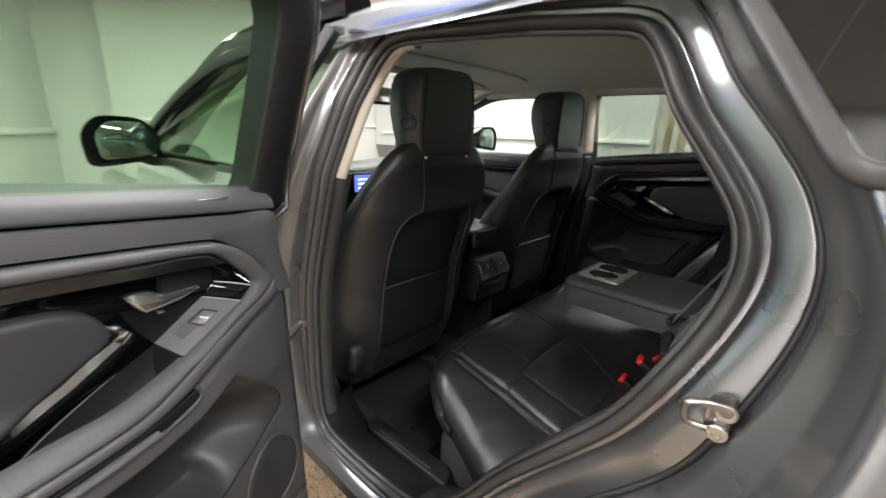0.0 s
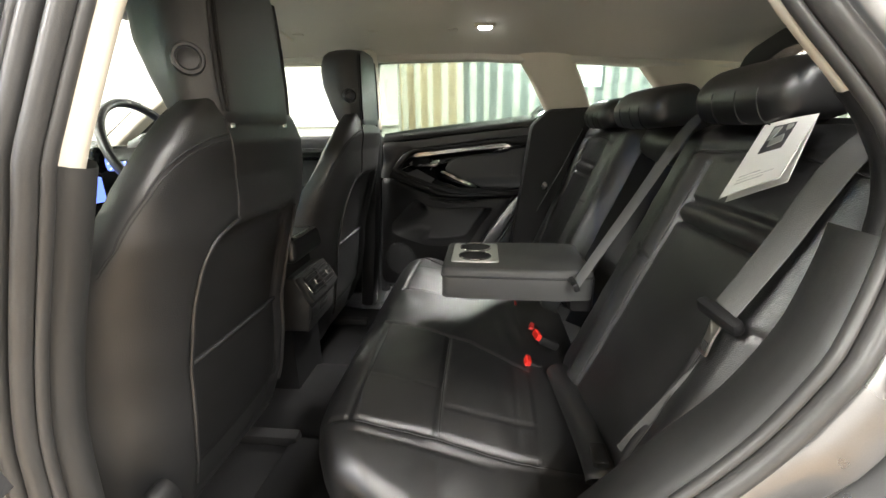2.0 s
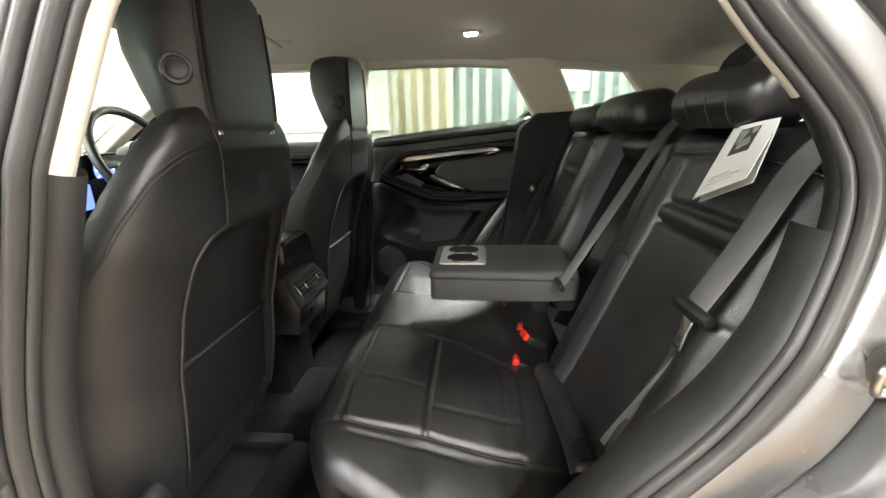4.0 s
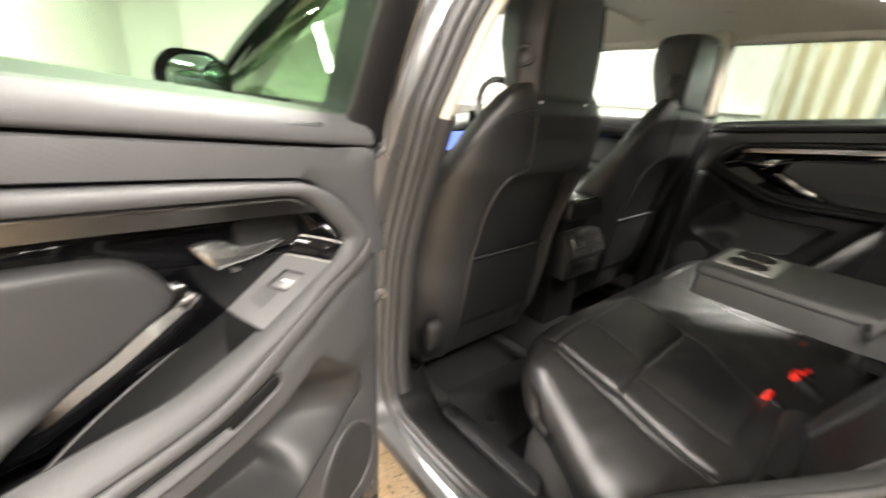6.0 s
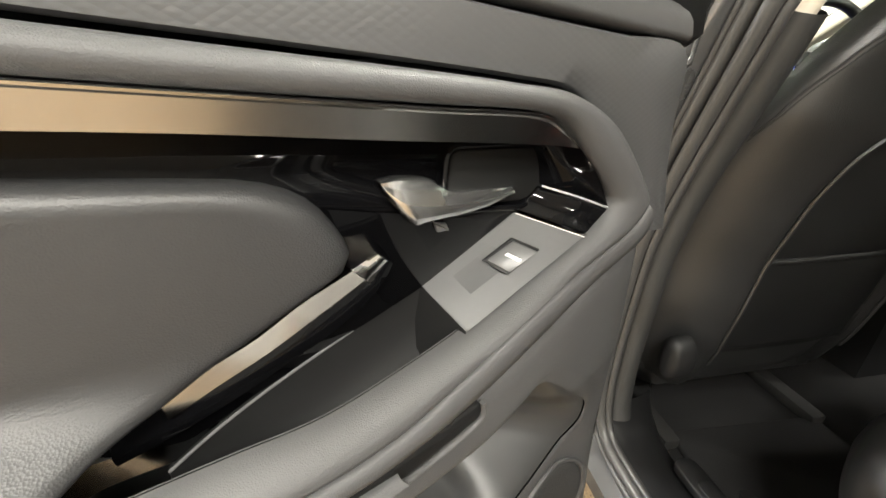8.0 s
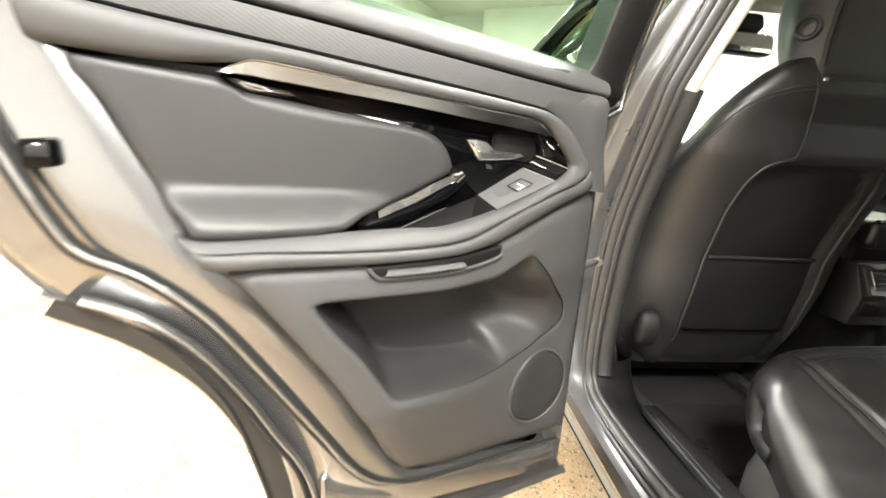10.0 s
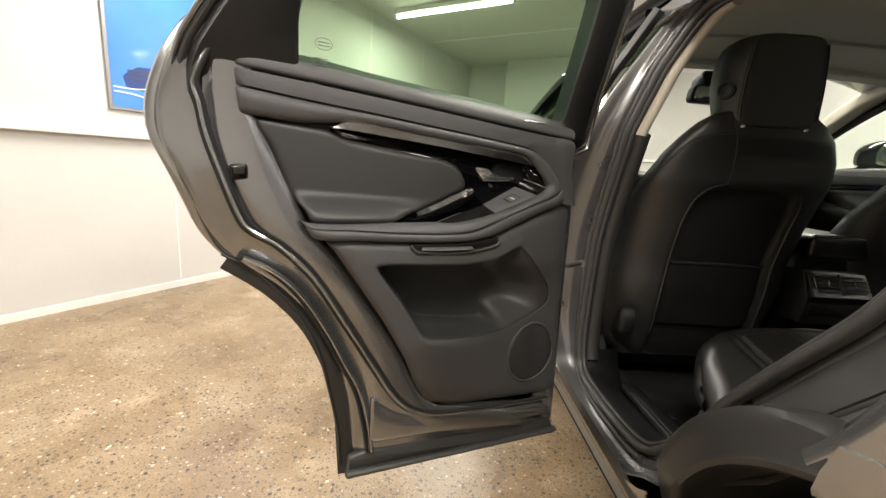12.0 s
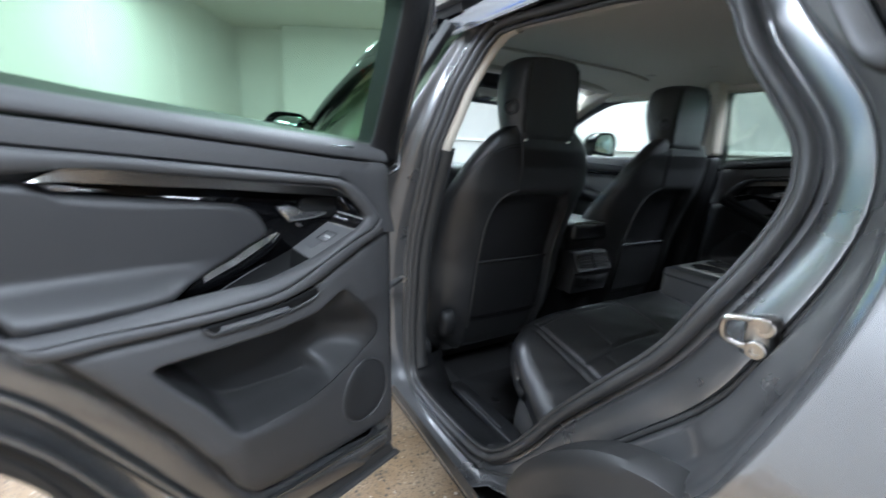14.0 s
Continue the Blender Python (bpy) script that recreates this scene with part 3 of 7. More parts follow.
# painted flange, rebate and outward ramp round the opening
def ramp_width(z):
    return table(z, ((0.44, 0.05), (0.6, 0.11), (0.8, 0.152), (1.0, 0.158), (1.12, 0.135), (1.25, 0.11), (1.6, 0.095)))


def skin_line(k=1.0, extra=0.0):
    far = offset(RING, 1.0)
    pts = [p + (f - p) * (ramp_width(p[1]) * k * table(p[0], ((-0.1, 1.0), (0.04, 0.6))) + extra) for p, f in zip(RING, far)]
    return [V((skin_x(p[1]), p[0], p[1])) for p in pts]


out = skin_line()
inner_edge = ring(0.03, -0.004)
ramp_rows = [ring(0.012, 0.012), ring(0.013, 0.0), ring(0.026, -0.002), ring(0.028, 0.002)]
# land, groove and rolled outer edge: shares of the way across and outwards
for across, outward in ((0.0, 0.0), (0.03, 0.03), (0.2, 0.06), (0.38, 0.1), (0.41, 0.1), (0.425, 0.05), (0.44, -0.02), (0.48, -0.02), (0.5, 0.05), (0.52, 0.24), (0.54, 0.29), (0.57, 0.32), (0.68, 0.38), (0.8, 0.46), (0.84, 0.5), (0.87, 0.62), (0.9, 0.8), (0.93, 0.92), (0.96, 0.98), (1.0, 1.0)):
    row = []
    for p, q in zip(inner_edge, out):
        deep = outward * (table(q.z, ((0.7, 0.42), (0.855, 0.6), (0.895, 1.0))) if q.y < -0.4 else 1.0)
        row.append(V((lerp(p.x, q.x, deep), lerp(p.y, q.y, across), lerp(p.z, q.z, across))))
    ramp_rows.append(row)
sheet("door_frame", ramp_rows, JAMB, car, "dark grey painted door opening with rolled edges", wrap_cols=True, sharp=60)

# rubber seals
tube_profile = [V((0.010 * math.cos(a), 0.013 * math.sin(a))) for a in [2 * math.pi * i / 10 for i in range(10)]]
sweep("door_seal", ring(0.008, -0.012), tube_profile, RUBBER, car, "worn black rubber door seal", closed=True, up=(1, 0, 0))
sweep("seal_lip", ring(-0.006, -0.004), [q * 0.55 for q in tube_profile], RUBBER, car, closed=True, up=(1, 0, 0))

groove_line = [V((lerp(p.x, q.x, 0.02), lerp(p.y, q.y, 0.46), lerp(p.z, q.z, 0.46))) for p, q in zip(inner_edge, out)]
sweep("groove_seal", groove_line, [q * 0.5 for q in tube_profile], RUBBER, car, "thin black rubber strip in the groove", closed=True, up=(1, 0, 0))
FRONT = [i for i, q in enumerate(RING) if q[0] > -0.14 or q[1] < 0.47]
CUT = next((k for k in range(1, len(FRONT)) if FRONT[k] - FRONT[k - 1] > 1), 0)
FRONT = FRONT[CUT:] + FRONT[:CUT]
for d, dx, k in ((0.034, -0.014, 0.9), (0.052, -0.012, 0.6)):
    run = ring(d, dx)
    sweep("pillar_seal", [run[i] for i in FRONT], [q * k for q in tube_profile], RUBBER, car, "ribbed black rubber seal on the pillar", up=(1, 0, 0))

# lining of the pillars inside the seal
def lining(name, test, widths, mat_, label):
    idx = [i for i, q in enumerate(RING) if test(q)]
    cut = next((k for k in range(1, len(idx)) if idx[k] - idx[k - 1] > 1), 0)
    idx = idx[cut:] + idx[:cut]
    rows = []
    for d, dx in widths:
        r = ring(d, dx)
        rows.append([r[i] for i in idx])
    sheet(name, rows, mat_, car, label, sharp=50)


B_UP = ((0.004, 0.0), (-0.003, 0.004), (-0.01, 0.01), (-0.014, 0.02), (-0.012, 0.03), (0.0, 0.04), (0.06, 0.046))
lining("upper_pillar_trim", lambda q: q[0] > -0.2 and q[1] > 1.21, B_UP, BEIGE, "beige upper pillar trim")
lining("lower_pillar_trim", lambda q: q[0] > -0.04 and 0.47 < q[1] <= 1.245, ((0.004, 0.0), (-0.004, 0.004), (-0.014, 0.01), (-0.021, 0.022), (-0.02, 0.036), (-0.004, 0.05), (0.06, 0.058)), ARCH_TRIM, "charcoal lower pillar trim")
lining("roof_edge_trim", lambda q: q[1] > 1.47 and -0.7 < q[0] <= -0.17, ((0.004, 0.0), (-0.003, 0.004), (-0.006, 0.015), (-0.004, 0.04), (0.006, 0.06)), LINER, "")
lining("rear_pillar_trim", lambda q: q[0] < -0.66 and q[1] > 1.28, ((0.004, 0.0), (-0.003, 0.004), (-0.006, 0.01), (-0.006, 0.022), (0.015, 0.042), (0.06, 0.052)), BEIGE, "beige rear pillar trim")
lining("rear_pillar_lower_trim", lambda q: q[0] < -0.8 and 1.15 < q[1] <= 1.3, ((0.004, 0.0), (-0.004, 0.004), (-0.009, 0.012), (-0.006, 0.026), (0.03, 0.06)), PLASTIC, "")
lining("wheel_arch_trim", lambda q: q[0] < -0.33 and q[1] <= 1.16, ((0.004, 0.0), (-0.004, 0.004), (-0.01, 0.018), (-0.006, 0.045), (0.014, 0.09), (0.05, 0.14)), ARCH_TRIM, "smooth charcoal wheel arch trim")
lining("sill_trim", lambda q: q[1] < 0.52 and q[0] > -0.42, ((0.004, 0.0), (-0.003, 0.004), (-0.004, 0.02), (0.012, 0.085), (0.03, 0.12), (0.07, 0.15)), PLASTIC, "black ribbed sill trim")

# outer skin behind and below the opening, open over the wheel
ARCH, ARCH_R = (-1.03, 0.4), 0.44


QUARTER = [(-0.778, 1.525), (-1.25, 1.505), (-1.33, 1.43), (-0.918, 1.318)]


def inside(p, poly):
    hit = False
    for a, b in zip(poly, poly[1:] + poly[:1]):
        if (a[1] > p[1]) != (b[1] > p[1]) and p[0] < (b[0] - a[0]) * (p[1] - a[1]) / (b[1] - a[1]) + a[0]:
            hit = not hit
    return hit


idx = [i for i, q in enumerate(RING) if q[0] < -0.34 or q[1] < 0.5]
cut = next((k for k in range(1, len(idx)) if idx[k] - idx[k - 1] > 1), 0)
idx = idx[cut:] + idx[:cut]
rows = []
for e in (0.0, 0.006, 0.015, 0.03, 0.05, 0.075, 0.1, 0.13, 0.17, 0.21, 0.26, 0.32, 0.4, 0.5, 0.65):
    o = skin_line(1.0, e)
    rows.append([V((skin_x(min(max(o[i].z, 0.3), 1.6)) - min(0.004, e), o[i].y, min(max(o[i].z, 0.3), 1.6))) for i in idx])
v, f = grid(rows)
centre = lambda q: (sum(v[i].y for i in q) / 4, sum(v[i].z for i in q) / 4)
f = [q for q in f if math.hypot(centre(q)[0] - ARCH[0], centre(q)[1] - ARCH[1]) > ARCH_R + 0.04 and not inside(centre(q), QUARTER)]
finish("quarter_panel", v, f, PAINT, car, "dark grey rear quarter panel")
edge_ = rounded(QUARTER, 0.03)
sweep("quarter_moulding", [(skin_x(p[1]) - 0.004, p[0], p[1]) for p in edge_], rounded([(-0.012, -0.008), (0.012, -0.008), (0.009, 0.008), (-0.009, 0.008)], 0.004, 2), RUBBER, car, "black rubber moulding round the quarter glass", closed=True, up=(-1, 0, 0))

# wheel arch: cladding inside the door's shut line, painted lip behind it
def arch_row(r, x, a0=-20, a1=200, taper=0.0):
    row = []
    for a in np.linspace(a0, a1, 60):
        k = r - taper * max(0.0, (a - 55) / 16) ** 2
        y, z = ARCH[0] + k * math.cos(radians(a)), ARCH[1] + k * math.sin(radians(a))
        row.append(V((skin_x(max(z, 0.3)) + x + 0.96 if x < -0.86 else x, y, z)))
    return row


CLAD = ((0.0, -0.82, 0), (0.0, -0.915, 0), (0.004, -0.925, 0), (0.012, -0.929, 0), (0.018, -0.925, 0), (0.05, -0.926, 0.4), (0.066, -0.923, 0.7), (0.075, -0.914, 1), (0.075, -0.87, 1))
sheet("arch_cladding", [arch_row(ARCH_R + r, x, -20, 71, 0.026 * k) for r, x, k in CLAD], CLADDING, car, "dusty black wheel arch cladding")
LIP = ((0.0, -0.88, 70.5), (0.0, -0.95, 70.5), (0.003, -0.961, 70.7), (0.01, -0.9655, 71.2), (0.03, -0.966, 72.4), (0.06, -0.966, 74.6), (0.066, -0.958, 75.0))
sheet("arch_lip", [arch_row(ARCH_R + r, x, a, 200) for r, x, a in LIP], PAINT, car, "dark grey painted wheel arch lip")
# end piece of the cladding at the shut line
cap_ = [(ARCH[0] + r * math.cos(radians(a)), ARCH[1] + r * math.sin(radians(a))) for r, a in ((ARCH_R + 0.004, 67.2), (ARCH_R + 0.035, 69.6), (ARCH_R + 0.046, 70.6), (ARCH_R + 0.05, 73.0), (ARCH_R + 0.028, 72.4), (ARCH_R + 0.006, 70.8))]
pad("cladding_end", rounded(cap_, 0.006), lambda p, q, h: (-0.93 - h, p, q), 0.004, CLADDING, car, "grey plastic end piece of the cladding", base=-0.03, soft=0.004)
sheet("arch_liner", [arch_row(ARCH_R, -0.9), arch_row(ARCH_R - 0.02, -0.72), arch_row(0.02, -0.7)], DARK, car, "black wheel arch liner")
wheel = thing("wheel", "black tyre on a grey alloy wheel", "wheel", (-0.82, ARCH[0] + 0.01, 0), group="wheels")
sheet("tyre", [[V((x, ARCH[0] + 0.01 + r * math.cos(a), 0.37 + r * math.sin(a))) for a in np.linspace(0, 2 * math.pi, 64, endpoint=False)] for x, r in ((-0.71, 0.25), (-0.72, 0.35), (-0.75, 0.37), (-0.88, 0.37), (-0.92, 0.355), (-0.925, 0.26))], TYRE, wheel, wrap_cols=True)
sheet("rim", [[V((x, ARCH[0] + 0.01 + r * math.cos(a), 0.37 + r * math.sin(a))) for a in np.linspace(0, 2 * math.pi, 48, endpoint=False)] for x, r in ((-0.72, 0.25), (-0.905, 0.262), (-0.915, 0.255), (-0.9, 0.235), (-0.82, 0.225))], SILVER, wheel, wrap_cols=True)
for k in range(10):
    a = 2 * math.pi * k / 10
    sweep("spoke", [(-0.87, ARCH[0] + 0.01 + r * math.cos(a), 0.37 + r * math.sin(a)) for r in (0.03, 0.12, 0.24)], rounded([(-0.016, -0.012), (0.016, -0.012), (0.016, 0.012), (-0.016, 0.012)], 0.004, 2), SILVER, wheel, up=(1, 0, 0))
disc("hub_cap", (-0.88, ARCH[0] + 0.01, 0.37), (-1, 0, 0), 0.05, 0.02, GLOSS, wheel)

for side, y in ((0, 1.66), (180, -1.02), (180, 1.66)):
    copy_thing(wheel, pose(-0.82 if side == 0 else 0.82, y, 0, 0, 0, side))

# sill and rocker
FRAME[0] = SHELL
def rail_rows(points, ys):
    return [[V((x, y, z)) for x, z in points] for y in ys]


YS = list(np.linspace(-0.5, 2.0, 30))
sheet("rocker_panel", rail_rows([(-0.82, 0.465), (-0.825, 0.44), (-0.8, 0.41), (-0.77, 0.385), (-0.7, 0.37), (-0.5, 0.36)], YS), CLADDING, car, "dark rocker panel under the doors")
pad("tread_plate", rounded([(-0.30, -0.655), (0.02, -0.66), (0.02, -0.615), (-0.27, -0.6)], 0.02), lambda p, q, h: (q, p, 0.472 + h), 0.006, PLASTIC, car, "black plastic tread plate with an oval recess", base=-0.01, soft=0.004)
pad("tread_recess", rounded([(-0.24, -0.645), (-0.03, -0.65), (-0.03, -0.62), (-0.22, -0.615)], 0.014), lambda p, q, h: (q, p, 0.479 + h), 0.002, PLASTIC, car, base=-0.002, soft=0.002)

# cabin floor, tunnel and firewall
sheet("cabin_floor", [[V((x, y, z)) for x in np.linspace(-0.72, 0.72, 25)] for y, z in ((1.45, 0.75), (1.2, 0.42), (0.9, 0.385), (0.2, 0.385), (-0.13, 0.385), (-0.2, 0.4), (-0.75, 0.45), (-1.45, 0.6))], CARPET, car, "black cabin carpet")
sheet("tunnel", [[V((x, y, z)) for x, z in ((-0.16, 0.38), (-0.12, 0.45), (-0.08, 0.47), (0.08, 0.47), (0.12, 0.45), (0.16, 0.38))] for y in (0.6, 0.1, -0.1, -0.3)], CARPET, car)
sheet("underbody", rail_rows([(-0.74, 0.36), (-0.7, 0.33), (0.7, 0.33), (0.74, 0.36)], np.linspace(-1.6, 2.2, 4)), DARK, car)

# roof, headliner
def liner_z(x, y):
    front = table(y, ((-1.5, 1.44), (-1.0, 1.505), (-0.4, 1.53), (0.2, 1.54), (0.62, 1.535)))
    return lerp(front, table(y, ((-1.5, 1.41), (-1.3, 1.421), (-1.15, 1.43), (-0.97, 1.438), (-0.74, 1.456), (-0.53, 1.462), (-0.38, 1.473), (0.0, 1.476))), min(abs(x) / 0.645, 1) ** 5)


xs = np.linspace(-0.645, 0.645, 33)
sheet("headliner", [[V((x, y, liner_z(x, y))) for x in xs] for y in np.linspace(0.62, -1.4, 30)], LINER, car, "greige cloth headliner")
sheet("roof_panel", [[V((x, y, 1.46 + 0.15 * (1 - abs(x / 0.72) ** 3) * table(y, ((-1.6, 0.4), (-0.6, 0.95), (0.1, 1.0), (0.75, 0.7))))) for x in np.linspace(-0.72, 0.72, 25)] for y in np.linspace(0.75, -1.6, 24)], PAINT, car, "dark grey roof panel")
sweep("roof_front_trim", [(x, 0.6, 1.53 - 0.02 * (abs(x) / 0.6) ** 3) for x in np.linspace(-0.62, 0.62, 15)], rounded([(-0.04, -0.012), (0.04, -0.012), (0.04, 0.02), (-0.04, 0.02)], 0.01), LINER, car)
# line of the sliding blind's frame in the headliner
sweep("blind_frame", [(x, 0.3, liner_z(x, 0.3) - 0.003) for x in np.linspace(-0.5, 0.5, 15)], rounded([(-0.012, -0.006), (0.012, -0.006), (0.012, 0.006), (-0.012, 0.006)], 0.004), LINER, car)
for k, (y, x) in enumerate(((-0.3, 0.44), (-0.02, 0.45), (0.25, 0.46))):
    pad("roof_clip", rounded([(y - 0.018, x - 0.012), (y + 0.018, x - 0.012), (y + 0.018, x + 0.012), (y - 0.018, x + 0.012)], 0.005), lambda p, q, h: (q, p, liner_z(q, p) - h), 0.003, LINER, car, soft=0.002)
dome = thing("dome_lamp", "small lit white reading lamp in the headliner", "interior lamp", (0.395, -0.41, 1.5))
pad("bezel", rounded([(-0.445, 0.376), (-0.375, 0.376), (-0.375, 0.415), (-0.445, 0.415)], 0.008), lambda p, q, h: (q, p, 1.526 - h), 0.008, BEIGE, dome, soft=0.003)
pad("lens", rounded([(-0.432, 0.384), (-0.388, 0.384), (-0.388, 0.407), (-0.432, 0.407)], 0.006), lambda p, q, h: (q, p, 1.52 - h), 0.008, DOME, dome, soft=0.004)

# glass and pillars at the front
sheet("windscreen", [[V((x, y + 0.1 * (1 - (x / 0.75) ** 2), z)) for x in np.linspace(-w, w, 13)] for y, z, w in ((0.66, 1.53, 0.6), (1.05, 1.33, 0.67), (1.5, 1.08, 0.74))], CLEAR_GLASS, car, "clear windscreen")
for s in (-1, 1):
    path = spline([(s * 0.62, 0.55, 1.52), (s * 0.655, 0.75, 1.47), (s * 0.70, 1.05, 1.32), (s * 0.75, 1.42, 1.1)], 6)
    sweep("front_pillar_trim", path, rounded([(-0.035, -0.03), (0.035, -0.03), (0.035, 0.03), (-0.035, 0.03)], 0.015), BEIGE, car, "beige front pillar trim")
    path = spline([(s * 0.66, 0.0, 1.54), (s * 0.675, 0.4, 1.535), (s * 0.69, 0.7, 1.5), (s * 0.735, 1.05, 1.35), (s * 0.79, 1.5, 1.09)], 6)
    sweep("front_pillar", path, rounded([(-0.036, -0.028), (0.036, -0.028), (0.036, 0.024), (-0.036, 0.024)], 0.016), GLOSS, car)
# painted centre pillar and front part of the left side
FRAME[0] = PLAIN
sheet("centre_pillar", [[V((skin_x(z) + dx, y + table(z, ((0.4, 0.0), (0.95, -0.03), (1.24, -0.1), (1.55, -0.22))), z)) for z in np.linspace(0.42, 1.56, 24)] for y, dx in ((0.215, 0.03), (0.225, 0.09), (0.26, 0.1), (0.31, 0.1))], PAINT, car, "dark grey centre pillar")
FRAME[0] = SHELL
sheet("bonnet", [[V((x, y, z - 0.1 * (abs(x) / 0.9) ** 4)) for x in np.linspace(-0.88, 0.88, 17)] for y, z in ((1.45, 1.09), (1.9, 1.03), (2.25, 0.93), (2.36, 0.75), (2.38, 0.4))], PAINT, car, "dark grey bonnet")
for s in (-1, 1):
    sheet("front_wing", [[V((s * x, y, z)) for x, z in ((0.89, 0.5), (0.905, 0.75), (0.9, 0.92), (0.88, 1.0), (0.83, 1.03))] for y in np.linspace(1.2, 2.3, 10)], PAINT, car)

# rear: side glass, tailgate
FRAME[0] = PLAIN
for s, m_ in ((-1, PRIVACY_GLASS), (1, REAR_GLASS)):
    quad = QUARTER
    pad("quarter_glass", rounded(quad, 0.02), lambda p, q, h, s=s: (s * (-skin_x(q) - 0.012 + h), p, q), 0.004, m_, car, "rear quarter glass", base=0.0, soft=0.002).visible_shadow = False

# ---- rear doors ----
def lean(z):
    """How far the window frame leans inwards."""
    return max(0.0, 0.5 * (z - 1.17))


def rear_door(label, at, to, pane_glass, skin, slim=0.0):
    """A rear door. to(u, z, w): u from the hinges to the latch, z up, w into the cabin."""
    FRAME[0] = PLAIN
    place = to
    to = lambda u, z, w: place(1.06 * u + 0.01, 1.09 * z - 0.055 + 0.035 * u, 1.06 * w)
    t = thing("rear_door", label, "car door", at, group="rear doors")
    lay = lambda lift: (lambda a, b, h: to(a, b, h + lift))
    edge = [(0.035, 0.33), (0.045, 0.6), (0.055, 0.95), (0.07, 1.14), (0.4, 1.165), (0.72, 1.185), (0.8, 1.27), (0.925, 1.288), (0.982, 1.203), (1.008, 1.132), (1.012, 1.068), (0.978, 0.993), (0.935, 0.886), (0.893, 0.836), (0.801, 0.775), (0.726, 0.691), (0.673, 0.58), (0.65, 0.478), (0.638, 0.32)]
    o = evenly(rounded(edge, 0.03), 150)
    # outer skin and the turned-in edge
    steps = [(-0.25, -0.125), (-0.12, -0.122), (-0.03, -0.112), (-0.004, -0.1), (0.0, -0.094), (-0.004, -0.088), (-0.012, -0.086)]
    rows = [[V(to(p[0], p[1], w)) for p in (offset(o, d) if d > -0.05 else ray_in(o, d))] for d, w in steps]
    v, f = grid(rows, wrap_cols=True)
    f.append(tuple(range(len(o))))
    finish("outer_skin", v, f, PAINT, t, "dark grey painted outer skin")
    c = V((0.45, 0.85))
    edge_ring = ray_edge(drawn_in(o, c, 0.004), c, 220)
    trim = ray_edge(rounded([(0.11, 0.43), (0.12, 1.17), (0.7, 1.19), (0.83, 1.2), (0.845, 1.15), (0.79, 1.0), (0.74, 0.9), (0.66, 0.82), (0.56, 0.68), (0.49, 0.54), (0.44, 0.47)], 0.03), c, 220)
    steps = [(0.0, -0.088), (0.06, -0.08), (0.12, -0.062), (0.2, -0.056), (0.42, -0.05), (0.48, -0.042), (0.55, -0.038), (0.6, -0.03), (0.68, -0.028), (0.9, -0.026), (1.0, -0.028), (1.1, -0.034), (1.14, -0.06)]
    sunk = lambda q, w: lerp(w, min(w, -0.06), min(1.0, max(0.0, (0.2 - q[0]) / 0.08)))
    rows = [[V(to(*p.lerp(q, k), sunk(q, w))) for p, q in zip(edge_ring, trim)] for k, w in steps]
    v, f = grid(rows, wrap_cols=True)
    finish("inner_frame", v, f, PAINT, t, "bronze-grey painted inner door frame")
    # seals along the rear and lower edge
    line = spline([(0.885, 1.215), (0.91, 1.16), (0.903, 1.123), (0.894, 1.072), (0.875, 1.012), (0.851, 0.944), (0.829, 0.909), (0.775, 0.877), (0.713, 0.815), (0.644, 0.709), (0.58, 0.605), (0.524, 0.521), (0.466, 0.48), (0.374, 0.465), (0.1, 0.472)], 6)
    for name, d, r, mat_ in (("door_seal", 0.0, 0.0042, DARK), ("seal_rib", 0.008, 0.005, PAINT), ("seal_line", 0.016, 0.0032, DARK)):
        sweep(name, [to(p[0] + d * 0.8, p[1] - d * 0.6, -0.027 - 0.2 * d) for p in line], circle(r, 8), mat_, t, up=V(to(0, 0, 1)) - V(to(0, 0, 0)))
    line = spline([(0.955, 1.2), (0.978, 1.13), (0.98, 1.065), (0.945, 0.98), (0.9, 0.87), (0.86, 0.835)], 6)
    sweep("edge_seal", [to(p[0], p[1], -0.078) for p in line], circle(0.008, 8, 0.012), RUBBER, t, up=V(to(0, 0, 1)) - V(to(0, 0, 0)))
    line = spline([(0.885, 0.835), (0.8, 0.776), (0.726, 0.692), (0.674, 0.58), (0.652, 0.478), (0.64, 0.31)], 6)
    flat = rounded([(-0.022, -0.006), (0.022, -0.006), (0.022, 0.006), (-0.022, 0.006)], 0.004, 2)
    sweep("arch_edge_strip", [to(p[0], p[1], -0.075) for p in line], flat, CLADDING, t, "black plastic strip along the wheel arch edge", up=V(to(0, 0, 1)) - V(to(0, 0, 0)))
    line = spline([(0.863, 0.848), (0.809, 0.822), (0.756, 0.772), (0.706, 0.695), (0.664, 0.612), (0.628, 0.539), (0.609, 0.464), (0.595, 0.38)], 6)
    sweep("frame_gap", [to(p[0], p[1], -0.05) for p in line], circle(0.005, 8, 0.012), DARK, t, up=V(to(0, 0, 1)) - V(to(0, 0, 0)))
    sweep("frame_rib", [to(p[0] - 0.012, p[1] - 0.003, -0.044) for p in line], circle(0.006, 8, 0.008), PAINT, t, up=V(to(0, 0, 1)) - V(to(0, 0, 0)))
    line = spline([(0.884, 0.848), (0.82, 0.81), (0.757, 0.742), (0.705, 0.649), (0.675, 0.537), (0.655, 0.433), (0.648, 0.34)], 6)
    sweep("strip_rib", [to(p[0] + 0.008, p[1], -0.068) for p in line], circle(0.004, 8), CLADDING, t, up=V(to(0, 0, 1)) - V(to(0, 0, 0)))
    line = spline([(0.929, 1.235), (0.954, 1.173), (0.968, 1.098), (0.962, 1.023), (0.938, 0.956), (0.905, 0.905), (0.872, 0.862)], 6)
